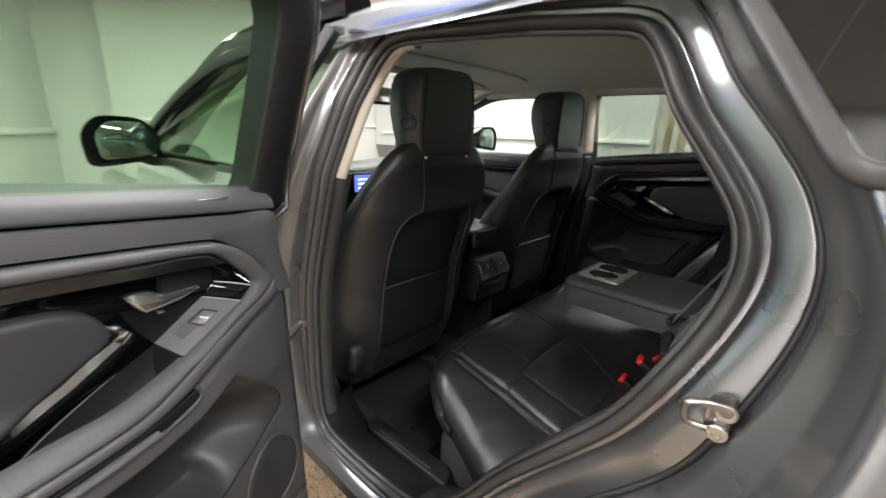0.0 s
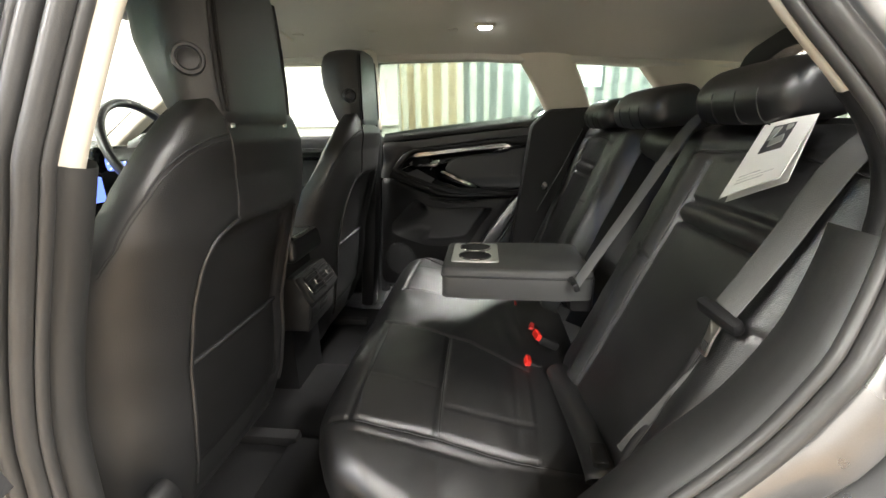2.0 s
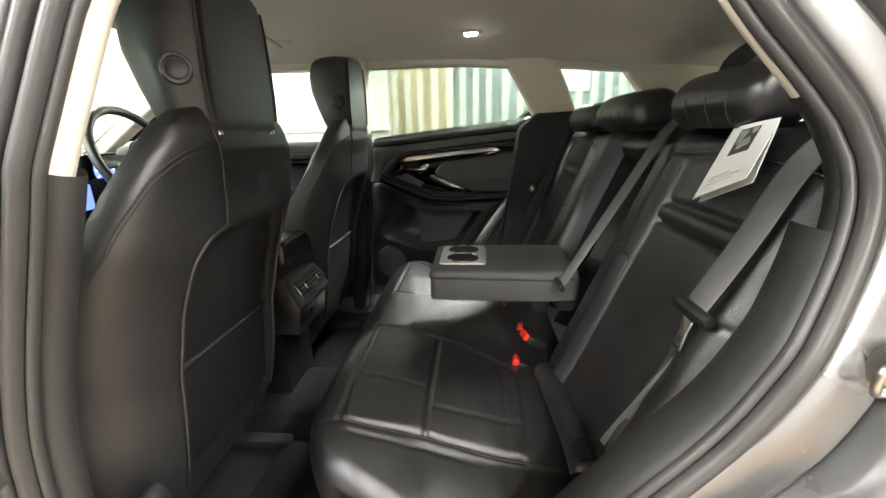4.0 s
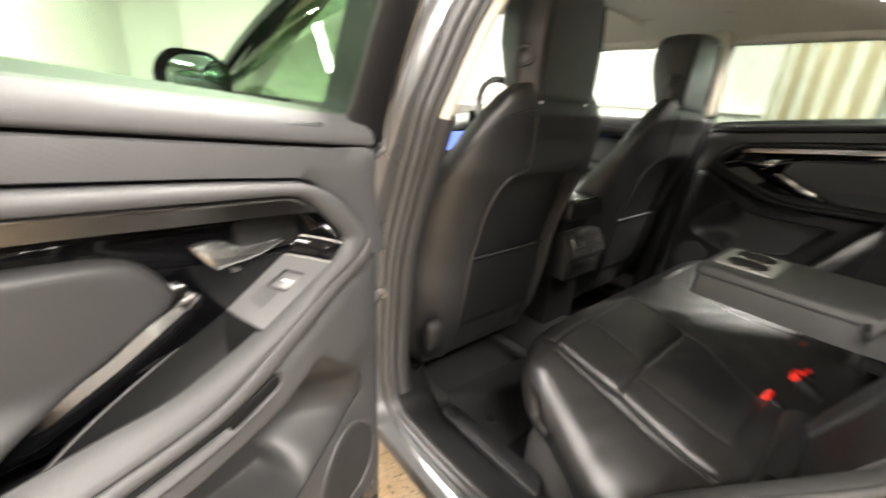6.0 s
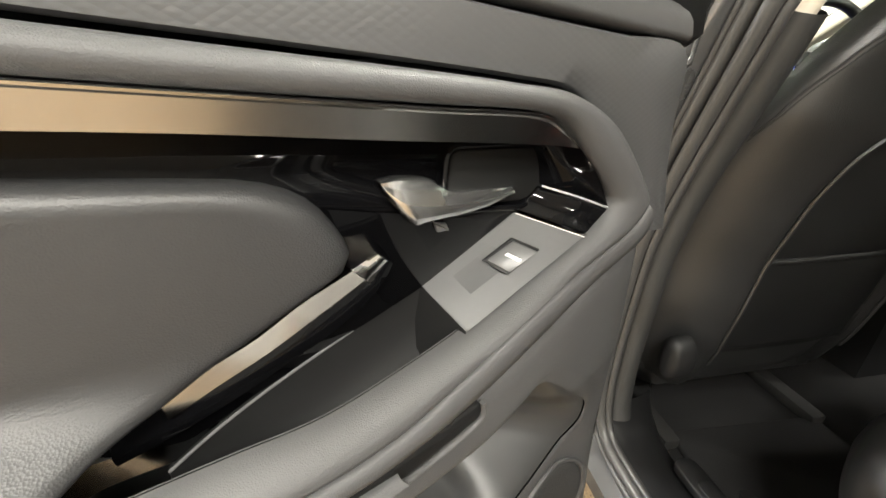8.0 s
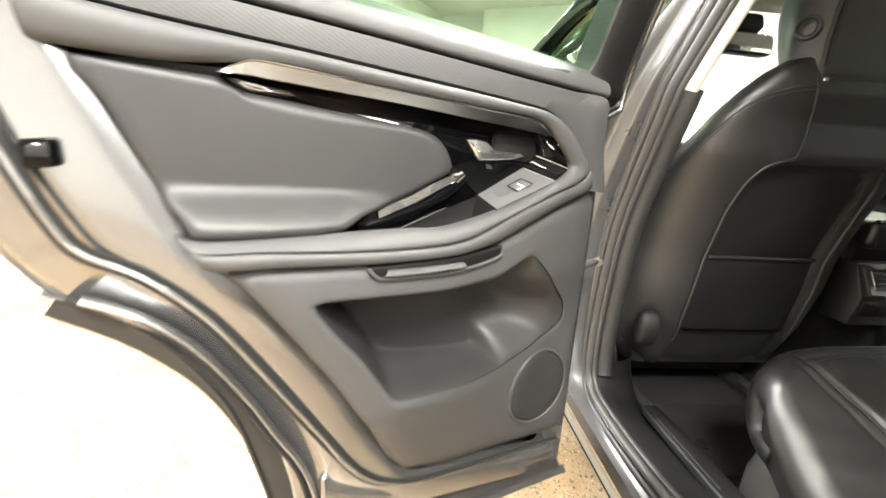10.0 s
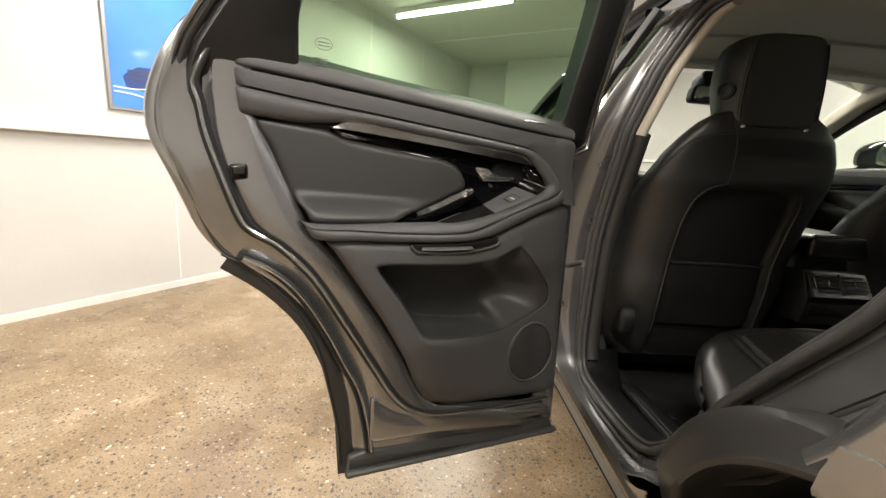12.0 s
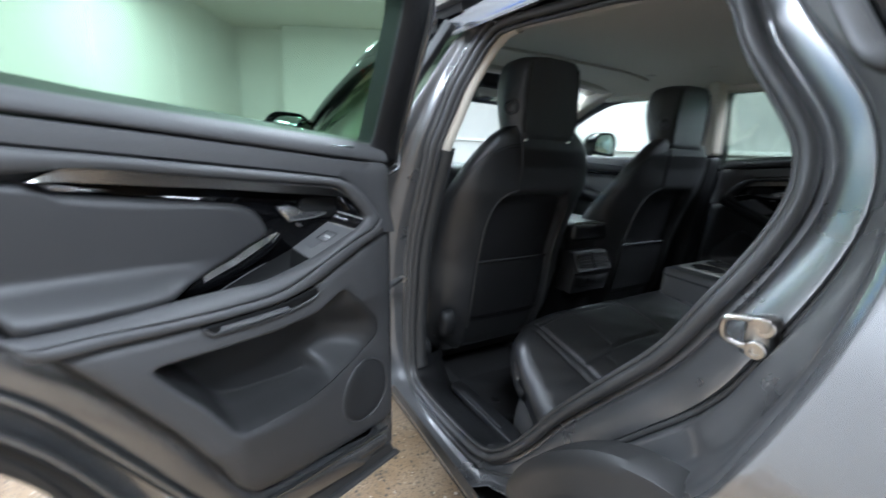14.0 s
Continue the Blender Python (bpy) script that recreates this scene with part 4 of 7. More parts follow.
    sweep("edge_rib", [to(p[0], p[1], -0.068) for p in line], circle(0.005, 8, 0.007), PAINT, t, up=V(to(0, 0, 1)) - V(to(0, 0, 0)))
    pad("bottom_seal", rounded([(0.03, 0.33), (0.645, 0.298), (0.64, 0.36), (0.6, 0.372), (0.06, 0.392)], 0.01), lay(-0.07), 0.018, RUBBER, t, "wide black rubber strip along the door's foot", base=-0.02, soft=0.006)
    sweep("bottom_lip", [to(0.04, 0.352, -0.05), to(0.35, 0.337, -0.045), to(0.64, 0.322, -0.05)], circle(0.008, 8, 0.012), RUBBER, t, up=V(to(0, 0, 1)) - V(to(0, 0, 0)))
    pad("lower_plate", rounded([(0.592, 0.53), (0.592, 0.405), (0.09, 0.414), (0.1, 0.455), (0.3, 0.452), (0.45, 0.462), (0.53, 0.488)], 0.02), lay(-0.04), 0.012, PAINT, t, soft=0.008)
    # window frame and pane
    wout = [(0.045, 1.135), (0.062, 1.2), (0.078, 1.32), (0.092, 1.43), (0.118, 1.48), (0.18, 1.498), (0.311, 1.496), (0.594, 1.468), (0.708, 1.445), (0.792, 1.374), (0.868, 1.279), (0.925, 1.204), (0.943, 1.139), (0.906, 1.104)]
    win_ = [(0.135, 1.172), (0.15, 1.34), (0.162, 1.43), (0.18, 1.456), (0.24, 1.464), (0.575, 1.442), (0.67, 1.423), (0.703, 1.404), (0.745, 1.293), (0.745, 1.173)]
    c = V((0.48, 1.31))
    a, b = ray_edge(rounded(wout, 0.03), c, 120), ray_edge(rounded(win_, 0.025), c, 120)
    b = [q.lerp(p, slim) for p, q in zip(a, b)]
    mid = [p.lerp(q, 0.5) for p, q in zip(a, b)]
    put = lambda pts, w: [V(to(p[0], p[1], lean(p[1]) + w - 0.02)) for p in pts]
    sheet("window_frame", [put(b, -0.055), put(b, -0.03), put(offset(b, 0.006), -0.024), put(mid, -0.018), put(offset(a, -0.012), -0.024), put(a, -0.04), put(a, -0.07), put(offset(a, 0.012), -0.075), put(offset(a, 0.012), -0.095), put(b, -0.085)], PLASTIC, t, "black window surround", wrap_rows=True, wrap_cols=True)
    for name, off, r in (("frame_seal", 0.022, 0.008), ("frame_edge", 0.034, 0.006)):
        sweep(name, put(offset(a, off - 0.012), -0.05), circle(r, 8), RUBBER if name == "frame_seal" else PAINT, t, closed=True, up=V(to(0, 0, 1)) - V(to(0, 0, 0)))
    pane = pad("pane", offset(b, 0.012), lambda p, q, h: to(p, q, lean(q) - 0.06 + h), 0.004, pane_glass, t, "green tinted window pane", base=0.0, soft=0.001)
    pane.visible_shadow = False
    oval = [V((0.701 + 0.0155 * math.cos(k), 1.247 + 0.009 * math.sin(k))) for k in np.linspace(0, 2 * math.pi, 24, endpoint=False)]
    sweep("etched_oval", [to(p[0], p[1], lean(p[1]) - 0.055) for p in oval], circle(0.0007, 6), INK, pane, closed=True, up=V(to(0, 0, 1)) - V(to(0, 0, 0)))
    for u, z, w in ((0.701, 1.2495, 0.02), (0.701, 1.2445, 0.02), (0.706, 1.224, 0.026), (0.704, 1.219, 0.02), (0.706, 1.213, 0.03), (0.702, 1.207, 0.018)):
        pad("etched_bar", rounded([(u - w / 2, z - 0.0008), (u + w / 2, z - 0.0008), (u + w / 2, z + 0.0008), (u - w / 2, z + 0.0008)], 0.0003, 1), lambda p, q, h: to(p, q, lean(q) - 0.056 + h), 0.0006, INK, pane, base=0.0, soft=0.0002)
    # trim: a backing, then moulded strips between two lines of (u, z, w)
    pad("base_panel", rounded([(0.838, 1.19), (0.842, 1.152), (0.805, 1.054), (0.776, 0.987), (0.73, 0.925), (0.7, 0.893), (0.11, 0.9), (0.117, 0.95), (0.14, 1.15)], 0.012), lay(-0.072), 0.012, skin, t, "charcoal door trim", soft=0.01)
    n_up = V(to(0, 0, 1)) - V(to(0, 0, 0))

    def strip_of(name, upper, lower, profile, mat_, label="", per=6, sharp=60):
        """A strip between two lines, its section given as (share across, height above them)."""
        a, b = spline([V(p) for p in upper], per), spline([V(p) for p in lower], per)
        rows = [[V(to(*(p.lerp(q, k) + V((0, 0, h))))) for p, q in zip(a, b)] for k, h in profile]
        return sheet(name, rows, mat_, t, label, sharp=sharp)

    strip_of("top_pad", [(0.846, 1.21, -0.06), (0.842, 1.216, -0.034), (0.732, 1.214, -0.034), (0.593, 1.204, -0.034), (0.418, 1.193, -0.034), (0.204, 1.177, -0.034), (0.112, 1.168, -0.034)],
             [(0.852, 1.189, -0.05), (0.843, 1.189, -0.022), (0.74, 1.184, -0.022), (0.594, 1.176, -0.022), (0.419, 1.164, -0.022), (0.24, 1.152, -0.022), (0.114, 1.144, -0.022)],
             ((-0.5, -0.012), (-0.2, -0.006), (0, -0.002), (0.15, 0.003), (0.4, 0.005), (0.8, 0.003), (0.94, 0.0), (1, -0.006), (1, -0.02)), skin, "charcoal padded window sill")
    at = lambda pts, w: [(0.852, pts[0][1], -0.05)] + [(p[0], p[1], w) for p in pts]
    strip_of("textured_band", at([(0.845, 1.185), (0.741, 1.18), (0.595, 1.172), (0.482, 1.165), (0.354, 1.156), (0.27, 1.15), (0.19, 1.145), (0.114, 1.14), (0.108, 1.09), (0.103, 1.05), (0.094, 1.02), (0.086, 0.99)], -0.021),
             at([(0.842, 1.157), (0.741, 1.149), (0.595, 1.14), (0.482, 1.132), (0.354, 1.123), (0.283, 1.117), (0.235, 1.111), (0.21, 1.097), (0.19, 1.084), (0.155, 1.05), (0.146, 1.025), (0.138, 0.994)], -0.021),
             ((0, -0.012), (0.0, -0.004), (0.05, 0.0), (0.5, 0.001), (0.95, 0.0), (1, -0.004), (1, -0.014)), WOVEN, "charcoal honeycomb-textured band")
    outer = [(0.85, 1.153, -0.05), (0.842, 1.154, -0.016), (0.741, 1.146, -0.016), (0.66, 1.141, -0.015), (0.595, 1.137, -0.014), (0.482, 1.129, -0.014), (0.354, 1.12, -0.013), (0.283, 1.114, -0.012), (0.237, 1.108, -0.01), (0.197, 1.088, -0.006), (0.162, 1.05, -0.002),
             (0.15, 1.028, 0.0), (0.167, 1.009, 0.0), (0.223, 0.988, 0.004), (0.287, 0.964, 0.015), (0.346, 0.938, 0.022), (0.389, 0.923, 0.028), (0.445, 0.917, 0.035), (0.545, 0.916, 0.043), (0.655, 0.918, 0.04), (0.721, 0.918, 0.036), (0.738, 0.918, -0.04)]
    inner = [(0.845, 1.11, -0.05), (0.836, 1.11, -0.02), (0.74, 1.108, -0.02), (0.66, 1.117, -0.018), (0.596, 1.119, -0.016), (0.478, 1.111, -0.014), (0.345, 1.103, -0.013), (0.27, 1.098, -0.013), (0.24, 1.088, -0.013), (0.215, 1.064, -0.012), (0.193, 1.042, -0.011),
             (0.188, 1.029, -0.009), (0.207, 1.012, -0.007), (0.265, 0.986, -0.001), (0.323, 0.964, 0.004), (0.369, 0.95, 0.008), (0.425, 0.939, 0.014), (0.48, 0.938, 0.017), (0.563, 0.934, 0.02), (0.65, 0.928, 0.019), (0.73, 0.926, 0.014), (0.748, 0.926, -0.04)]
    strip_of("armrest", outer, inner, ((0, -0.03), (0, -0.005), (0.06, 0.0), (0.2, 0.004), (0.45, 0.006), (0.75, 0.005), (0.93, 0.001), (1, -0.005), (1, -0.01)), skin, "padded charcoal armrest running round the handle")
    lower_edge = [(0.132, 0.996, -0.01), (0.15, 0.988, -0.006), (0.202, 0.969, 0.0), (0.284, 0.935, 0.013), (0.329, 0.917, 0.019), (0.37, 0.907, 0.025), (0.42, 0.901, 0.032), (0.52, 0.899, 0.041), (0.63, 0.899, 0.04), (0.711, 0.898, 0.034), (0.728, 0.898, -0.04)]
    strip_of("armrest_lower", outer[11:], lower_edge, ((0, -0.012), (0.04, -0.001), (0.12, 0.002), (0.5, 0.004), (0.85, 0.002), (0.97, -0.002), (1, -0.008), (1, -0.03)), skin)

    def shelf(u, z, h):
        """The insert swells out into a shelf at its foot."""
        k = min(1.0, max(0.0, (0.985 - z) / 0.05)) * min(1.0, max(0.0, (u - 0.44) / 0.12))
        return to(u, z, -0.034 + h + 0.042 * k * k * (3 - 2 * k))
    shape = [(0.829, 1.106), (0.756, 1.103), (0.686, 1.1), (0.668, 1.088), (0.602, 1.082), (0.531, 1.075), (0.478, 1.07), (0.44, 1.066), (0.423, 1.061), (0.408, 1.052), (0.396, 1.036), (0.389, 1.019), (0.394, 1.009), (0.422, 0.995), (0.45, 0.979), (0.494, 0.958), (0.53, 0.948), (0.556, 0.936), (0.597, 0.928), (0.684, 0.925), (0.726, 0.926), (0.733, 0.946), (0.748, 0.959), (0.763, 0.981), (0.781, 1.024), (0.799, 1.068)]
    soft_pad("insert_pad", rounded(shape, 0.008), (0.6, 1.0), shelf, ((0.0, -0.03), (0.0, 0.0), (0.002, 0.005), (0.006, 0.009), (0.013, 0.011)), LEATHER_PAD, t, "smooth charcoal leather insert", rings=16)
    pad("gloss_panel", rounded([(0.69, 1.103), (0.66, 1.108), (0.3, 1.09), (0.235, 1.078), (0.196, 1.036), (0.218, 1.016), (0.258, 1.018), (0.337, 0.975), (0.442, 0.932), (0.5, 0.908), (0.54, 0.915), (0.56, 0.94), (0.6, 1.0), (0.66, 1.09)], 0.006), lay(-0.05), 0.008, GLOSS, t, "piano black handle surround", soft=0.003)
    upper = [(0.689, 1.1035, -0.014), (0.666, 1.1155, -0.012), (0.647, 1.121, -0.011), (0.596, 1.119, -0.01), (0.478, 1.111, -0.01), (0.345, 1.102, -0.01), (0.267, 1.097, -0.011), (0.243, 1.085, -0.012), (0.228, 1.074, -0.014)]
    lower = [(0.689, 1.1025, -0.016), (0.664, 1.104, -0.018), (0.64, 1.103, -0.019), (0.582, 1.0995, -0.019), (0.464, 1.093, -0.019), (0.376, 1.086, -0.019), (0.305, 1.081, -0.019), (0.25, 1.0765, -0.02), (0.226, 1.0735, -0.02)]
    strip_of("bright_strip", upper, lower, ((0, -0.02), (0, 0.0), (0.03, 0.002), (0.1, 0.0022), (0.16, 0.0015), (0.6, 0.0038), (0.97, 0.006), (1, 0.003), (1, -0.02)), SILVER, "brushed silver trim strip", sharp=22)
    strip_of("lower_bright_line", [(0.684, 1.1025, -0.026), (0.66, 1.0985, -0.03), (0.62, 1.0935, -0.036), (0.6, 1.091, -0.041)], [(0.682, 1.1015, -0.027), (0.664, 1.09, -0.034), (0.63, 1.087, -0.038), (0.6, 1.088, -0.042)], ((0, -0.01), (0, 0), (0.5, 0.003), (1, 0), (1, -0.01)), CHROME)
    # accent strip along the insert's foot, its bright tip, and the black moulding under it
    acc_u = [(0.372, 1.013, -0.038), (0.39, 1.007, -0.034), (0.422, 0.993, -0.034), (0.45, 0.977, -0.034), (0.477, 0.966, -0.033), (0.503, 0.954, -0.03), (0.53, 0.944, -0.026)]
    acc_l = [(0.36, 1.003, -0.036), (0.372, 0.989, -0.032), (0.402, 0.968, -0.031), (0.438, 0.951, -0.031), (0.47, 0.937, -0.031), (0.5, 0.927, -0.03), (0.532, 0.918, -0.03)]
    strip_of("accent_strip", acc_u[1:6], [V(p).lerp(V(q), 0.42) for p, q in zip(acc_u[1:6], acc_l[1:6])], ((0, -0.01), (0, 0.0), (0.06, 0.0015), (0.94, 0.0032), (1, 0.001), (1, -0.01)), DARK_CHROME, "dark chrome accent strip", sharp=25)
    strip_of("accent_tip", acc_u[:2], acc_l[:2], ((0, -0.008), (0, 0.001), (0.3, 0.003), (0.6, 0.001), (0.75, -0.004)), CHROME, per=3)
    strip_of("gloss_moulding", acc_u, acc_l, ((0.0, -0.012), (0.02, -0.003), (0.44, -0.003), (0.6, 0.0), (0.8, -0.001), (1, -0.003), (1, -0.015)), GLOSS)
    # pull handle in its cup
    # flat dark plate instead of a sunk cup: the shade is in its colour
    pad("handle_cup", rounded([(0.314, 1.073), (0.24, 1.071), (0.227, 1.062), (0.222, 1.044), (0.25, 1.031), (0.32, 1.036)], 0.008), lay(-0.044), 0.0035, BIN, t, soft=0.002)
    ring_ = rounded([(0.318, 1.076), (0.24, 1.074), (0.225, 1.064), (0.219, 1.042), (0.25, 1.027), (0.322, 1.033)], 0.01)
    sweep("cup_rim", [to(p[0], p[1], -0.04) for p in ring_], circle(0.0028, 8), GLOSS, t, closed=True, up=n_up)
    top_ = [(0.367, 1.058, -0.036), (0.353, 1.06, -0.034), (0.334, 1.0575, -0.034), (0.325, 1.0515, -0.035), (0.312, 1.0465, -0.037), (0.287, 1.045, -0.039), (0.262, 1.044, -0.041)]
    fold = [(0.365, 1.0545, -0.032), (0.354, 1.046, -0.028), (0.338, 1.0425, -0.027), (0.325, 1.0415, -0.027), (0.311, 1.041, -0.028), (0.288, 1.041, -0.031), (0.262, 1.042, -0.037)]
    foot_ = [(0.366, 1.0545, -0.034), (0.349, 1.0315, -0.03), (0.338, 1.031, -0.029), (0.325, 1.0318, -0.029), (0.311, 1.0328, -0.029), (0.288, 1.0345, -0.032), (0.262, 1.039, -0.037)]
    strip_of("handle", top_, fold, ((0, -0.008), (0, -0.001), (0.08, 0.0006), (0.5, -0.0012), (1, 0.0)), SATIN, "satin silver pull handle", sharp=25)
    strip_of("handle_lip", fold, foot_, ((0, 0.0), (0.5, 0.001), (0.92, 0.0), (1, -0.002), (1, -0.012)), SATIN)
    pad("lock_slot", rounded([(0.318, 1.024), (0.328, 1.026), (0.325, 1.018), (0.315, 1.018)], 0.001), lay(-0.042), 0.002, POD, t, soft=0.001)
    # glossy end of the cup, and the switch pod with its cap
    strip_of("cup_end", [(0.25, 1.079, -0.04), (0.24, 1.062, -0.041), (0.236, 1.044, -0.04)], [(0.226, 1.0745, -0.014), (0.203, 1.052, -0.012), (0.189, 1.029, -0.01)], ((0, -0.004), (0.02, 0.0), (0.2, -0.004), (0.45, -0.009), (0.7, -0.008), (0.9, -0.002), (0.97, 0.001), (1, -0.003)), GLOSS, "glossy black end of the handle cup", per=8)
    sweep("front_bright_edge", [to(*p) for p in ((0.237, 1.043, -0.036), (0.213, 1.036, -0.023), (0.191, 1.028, -0.009))], circle(0.0016, 6), CHROME, t, up=n_up)

    def patch(*corners):
        """Lays a unit square between four corners."""
        c0, c1, c2, c3 = (V(c) for c in corners)
        return lambda p, q, h: to(*(c0.lerp(c1, p).lerp(c3.lerp(c2, p), q) + V((0, 0, h))))

    square = lambda x0, x1, y0, y1, r=0.03: rounded([(x0, y0), (x1, y0), (x1, y1), (x0, y1)], r, 3)
    pad("pod_cap", square(0, 1, 0, 1), patch((0.2555, 1.0255, -0.041), (0.237, 1.042, -0.039), (0.191, 1.0265, -0.01), (0.212, 1.0105, -0.009)), 0.001, GLOSS, t, base=-0.008, soft=0.015)
    on_pod = patch((0.337, 0.978, -0.045), (0.257, 1.023, -0.041), (0.2135, 1.008, -0.009), (0.327, 0.964, 0.003))
    pod = pad("switch_pod", square(0, 1, 0, 1), on_pod, 0.001, POD, t, "grey switch panel", base=-0.01, soft=0.015)
    sweep("pod_edge", [on_pod(p, q, 0.001) for p, q in ((1.0, 0.0), (1.0, 0.5), (1.0, 1.0))], circle(0.0009, 6), CHROME, pod, up=n_up)
    pad("window_switch", square(0.46, 0.76, 0.29, 0.72, 0.02), on_pod, 0.0014, PLASTIC, pod, base=0.0, soft=0.01)
    pad("switch_key", square(0.485, 0.735, 0.325, 0.69, 0.02), lambda p, q, h: on_pod(p, q, h + 0.0016 * (p - 0.485) / 0.25), 0.0022, POD, pod, base=0.001, soft=0.01)
    pad("switch_mark", square(0.59, 0.625, 0.4, 0.63, 0.005), lambda p, q, h: on_pod(p, q, h + 0.0016 * (p - 0.485) / 0.25), 0.003, WHITE_TRIM, pod, base=0.002, soft=0.004)
    # storage bin between the moulding and the armrest, its inner shade in the colour
    edge_ = [(0.337, 0.978, -0.044), (0.39, 0.957, -0.043), (0.442, 0.936, -0.04), (0.48, 0.921, -0.034), (0.51, 0.908, -0.026)]
    drop = lambda pts, dz, dw: [(p[0], p[1] + dz, p[2] + dw) for p in pts]
    strip_of("storage_bin", edge_, drop(edge_, -0.05, 0.006), ((0, -0.004), (0, 0.0), (0.1, -0.001), (0.5, -0.002), (0.85, 0.003), (1, 0.012), (1, 0.03)), BIN, "deep storage bin darkened for its shade")
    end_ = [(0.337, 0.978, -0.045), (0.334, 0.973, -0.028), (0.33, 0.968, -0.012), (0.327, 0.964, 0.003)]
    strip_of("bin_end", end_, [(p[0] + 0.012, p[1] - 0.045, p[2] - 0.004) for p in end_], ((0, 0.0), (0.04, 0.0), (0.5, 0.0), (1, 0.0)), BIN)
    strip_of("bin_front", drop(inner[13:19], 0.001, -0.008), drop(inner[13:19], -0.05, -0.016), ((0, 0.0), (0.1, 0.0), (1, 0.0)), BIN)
    sweep("bin_edge", [to(*p) for p in spline([V(p) for p in edge_], 4)], circle(0.0012, 6), POD, t, up=n_up)

    # lower panel, leaning out towards the rear, with its open map pocket
    high = lambda u: table(u, ((0.08, -0.04), (0.13, -0.02), (0.2, -0.004), (0.28, 0.01), (0.33, 0.014), (0.45, 0.03), (0.53, 0.038), (0.72, 0.034)))
    lip = lambda u: table(u, ((0.06, -0.05), (0.15, -0.046), (0.25, -0.02), (0.35, 0.01), (0.49, 0.042), (0.6, 0.036), (0.7, 0.03)))
    low = lambda u: table(u, ((0.09, -0.04), (0.4, -0.022), (0.48, -0.012), (0.7, 0.0)))

    def panel(p, drop_=0.0):
        """The panel's height over the door's plane."""
        u, z = p
        return table(z, ((0.47, low(u)), (0.56, lerp(low(u), lip(u), 0.55)), (0.67, lip(u)), (0.72, lip(u)), (0.85, high(u)), (1.0, high(u)))) + drop_
    low_o = [(0.711, 0.898), (0.693, 0.888), (0.637, 0.81), (0.575, 0.72), (0.519, 0.623), (0.486, 0.548), (0.449, 0.494), (0.4, 0.478), (0.362, 0.472), (0.226, 0.471), (0.094, 0.474), (0.062, 0.49), (0.058, 0.563), (0.069, 0.71), (0.082, 0.864), (0.088, 0.985), (0.132, 0.99), (0.202, 0.965), (0.284, 0.933), (0.329, 0.916), (0.388, 0.904), (0.47, 0.899), (0.59, 0.899)]
    pock = [(0.606, 0.85), (0.575, 0.806), (0.538, 0.76), (0.501, 0.701), (0.485, 0.688), (0.44, 0.68), (0.395, 0.677), (0.335, 0.674), (0.274, 0.679), (0.2, 0.697), (0.14, 0.719), (0.12, 0.74), (0.129, 0.78), (0.165, 0.815), (0.211, 0.861), (0.25, 0.893), (0.29, 0.874), (0.321, 0.857), (0.41, 0.849), (0.541, 0.852)]
    c = V((0.38, 0.775))
    a, b = ray_edge(rounded(low_o, 0.012), c, 180), ray_edge(rounded(pock, 0.016), c, 180)
    rows = []
    for k, h in ((0.0, -0.05), (0.0, -0.03), (0.03, -0.02), (0.1, -0.009), (0.22, -0.002), (0.45, 0.0), (0.7, 0.001), (0.86, 0.003), (0.94, 0.002), (1.0, -0.003)):
        ring_ = [p.lerp(q, k) for p, q in zip(a, b)]
        rows.append([V(to(p[0], p[1], max(panel(p, h * table(o_[0], ((0.1, 0.35), (0.45, 1.0)))), -0.058))) for p, o_ in zip(ring_, a)])
    sheet("lower_panel", rows, skin, t, "charcoal lower trim with a deep map pocket", wrap_cols=True, sharp=60)
    rows = []
    for k in (0.0, 0.015, 0.035, 0.06, 0.09, 0.12, 0.16, 0.2, 0.26, 0.33, 0.42, 0.52, 0.64, 0.78, 0.9, 0.98):
        row = []
        for p in b:
            right_ = min(1.0, max(0.0, ((c[0] - p[0]) / (p - c).length - 0.68) / 0.24))
            right_ *= right_ * (3 - 2 * right_)
            g = min(1.0, k / (0.1 + 0.42 * right_))
            q = p.lerp(c, k)
            row.append(V(to(q[0], q[1], lerp(panel(p) - 0.003, -0.1, g * g * (3 - 2 * g)))))
        rows.append(row)
    v, f = grid(rows, wrap_cols=True)
    f.append(tuple((len(rows) - 1) * 180 + j for j in range(180)))
    # darker than the trim round it: the pocket's shade is in the colour
    finish("map_pocket", v, f, POCKET, t, "moulded hollow of the map pocket, darkened for its shade", sharp=70)
    pull = rounded([(0.536, 0.895), (0.525, 0.882), (0.507, 0.879), (0.414, 0.878), (0.32, 0.896), (0.32, 0.912), (0.4, 0.9)], 0.008)
    # flat dark plate: shade inside the pull is put into its colour
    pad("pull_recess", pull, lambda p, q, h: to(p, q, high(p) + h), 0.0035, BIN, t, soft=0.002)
    strip_of("pull_ledge", [(0.508, 0.8905, 0.043), (0.45, 0.8905, 0.038), (0.39, 0.892, 0.03)], [(0.514, 0.884, 0.046), (0.45, 0.884, 0.041), (0.385, 0.886, 0.032)], ((0, -0.006), (0.02, 0.0), (0.9, 0.001), (1, -0.004)), skin)
    sweep("pull_lip", [to(p[0], p[1], high(p[0]) + 0.004) for p in spline([(0.534, 0.894), (0.522, 0.882), (0.505, 0.879), (0.414, 0.878), (0.36, 0.885), (0.322, 0.896), (0.32, 0.912)], 5)], circle(0.0028, 8), skin, t, up=n_up)
    sp = [V((0.163 + 0.072 * math.cos(k), 0.602 + 0.075 * math.sin(k))) for k in np.linspace(0, 2 * math.pi, 40, endpoint=False)]
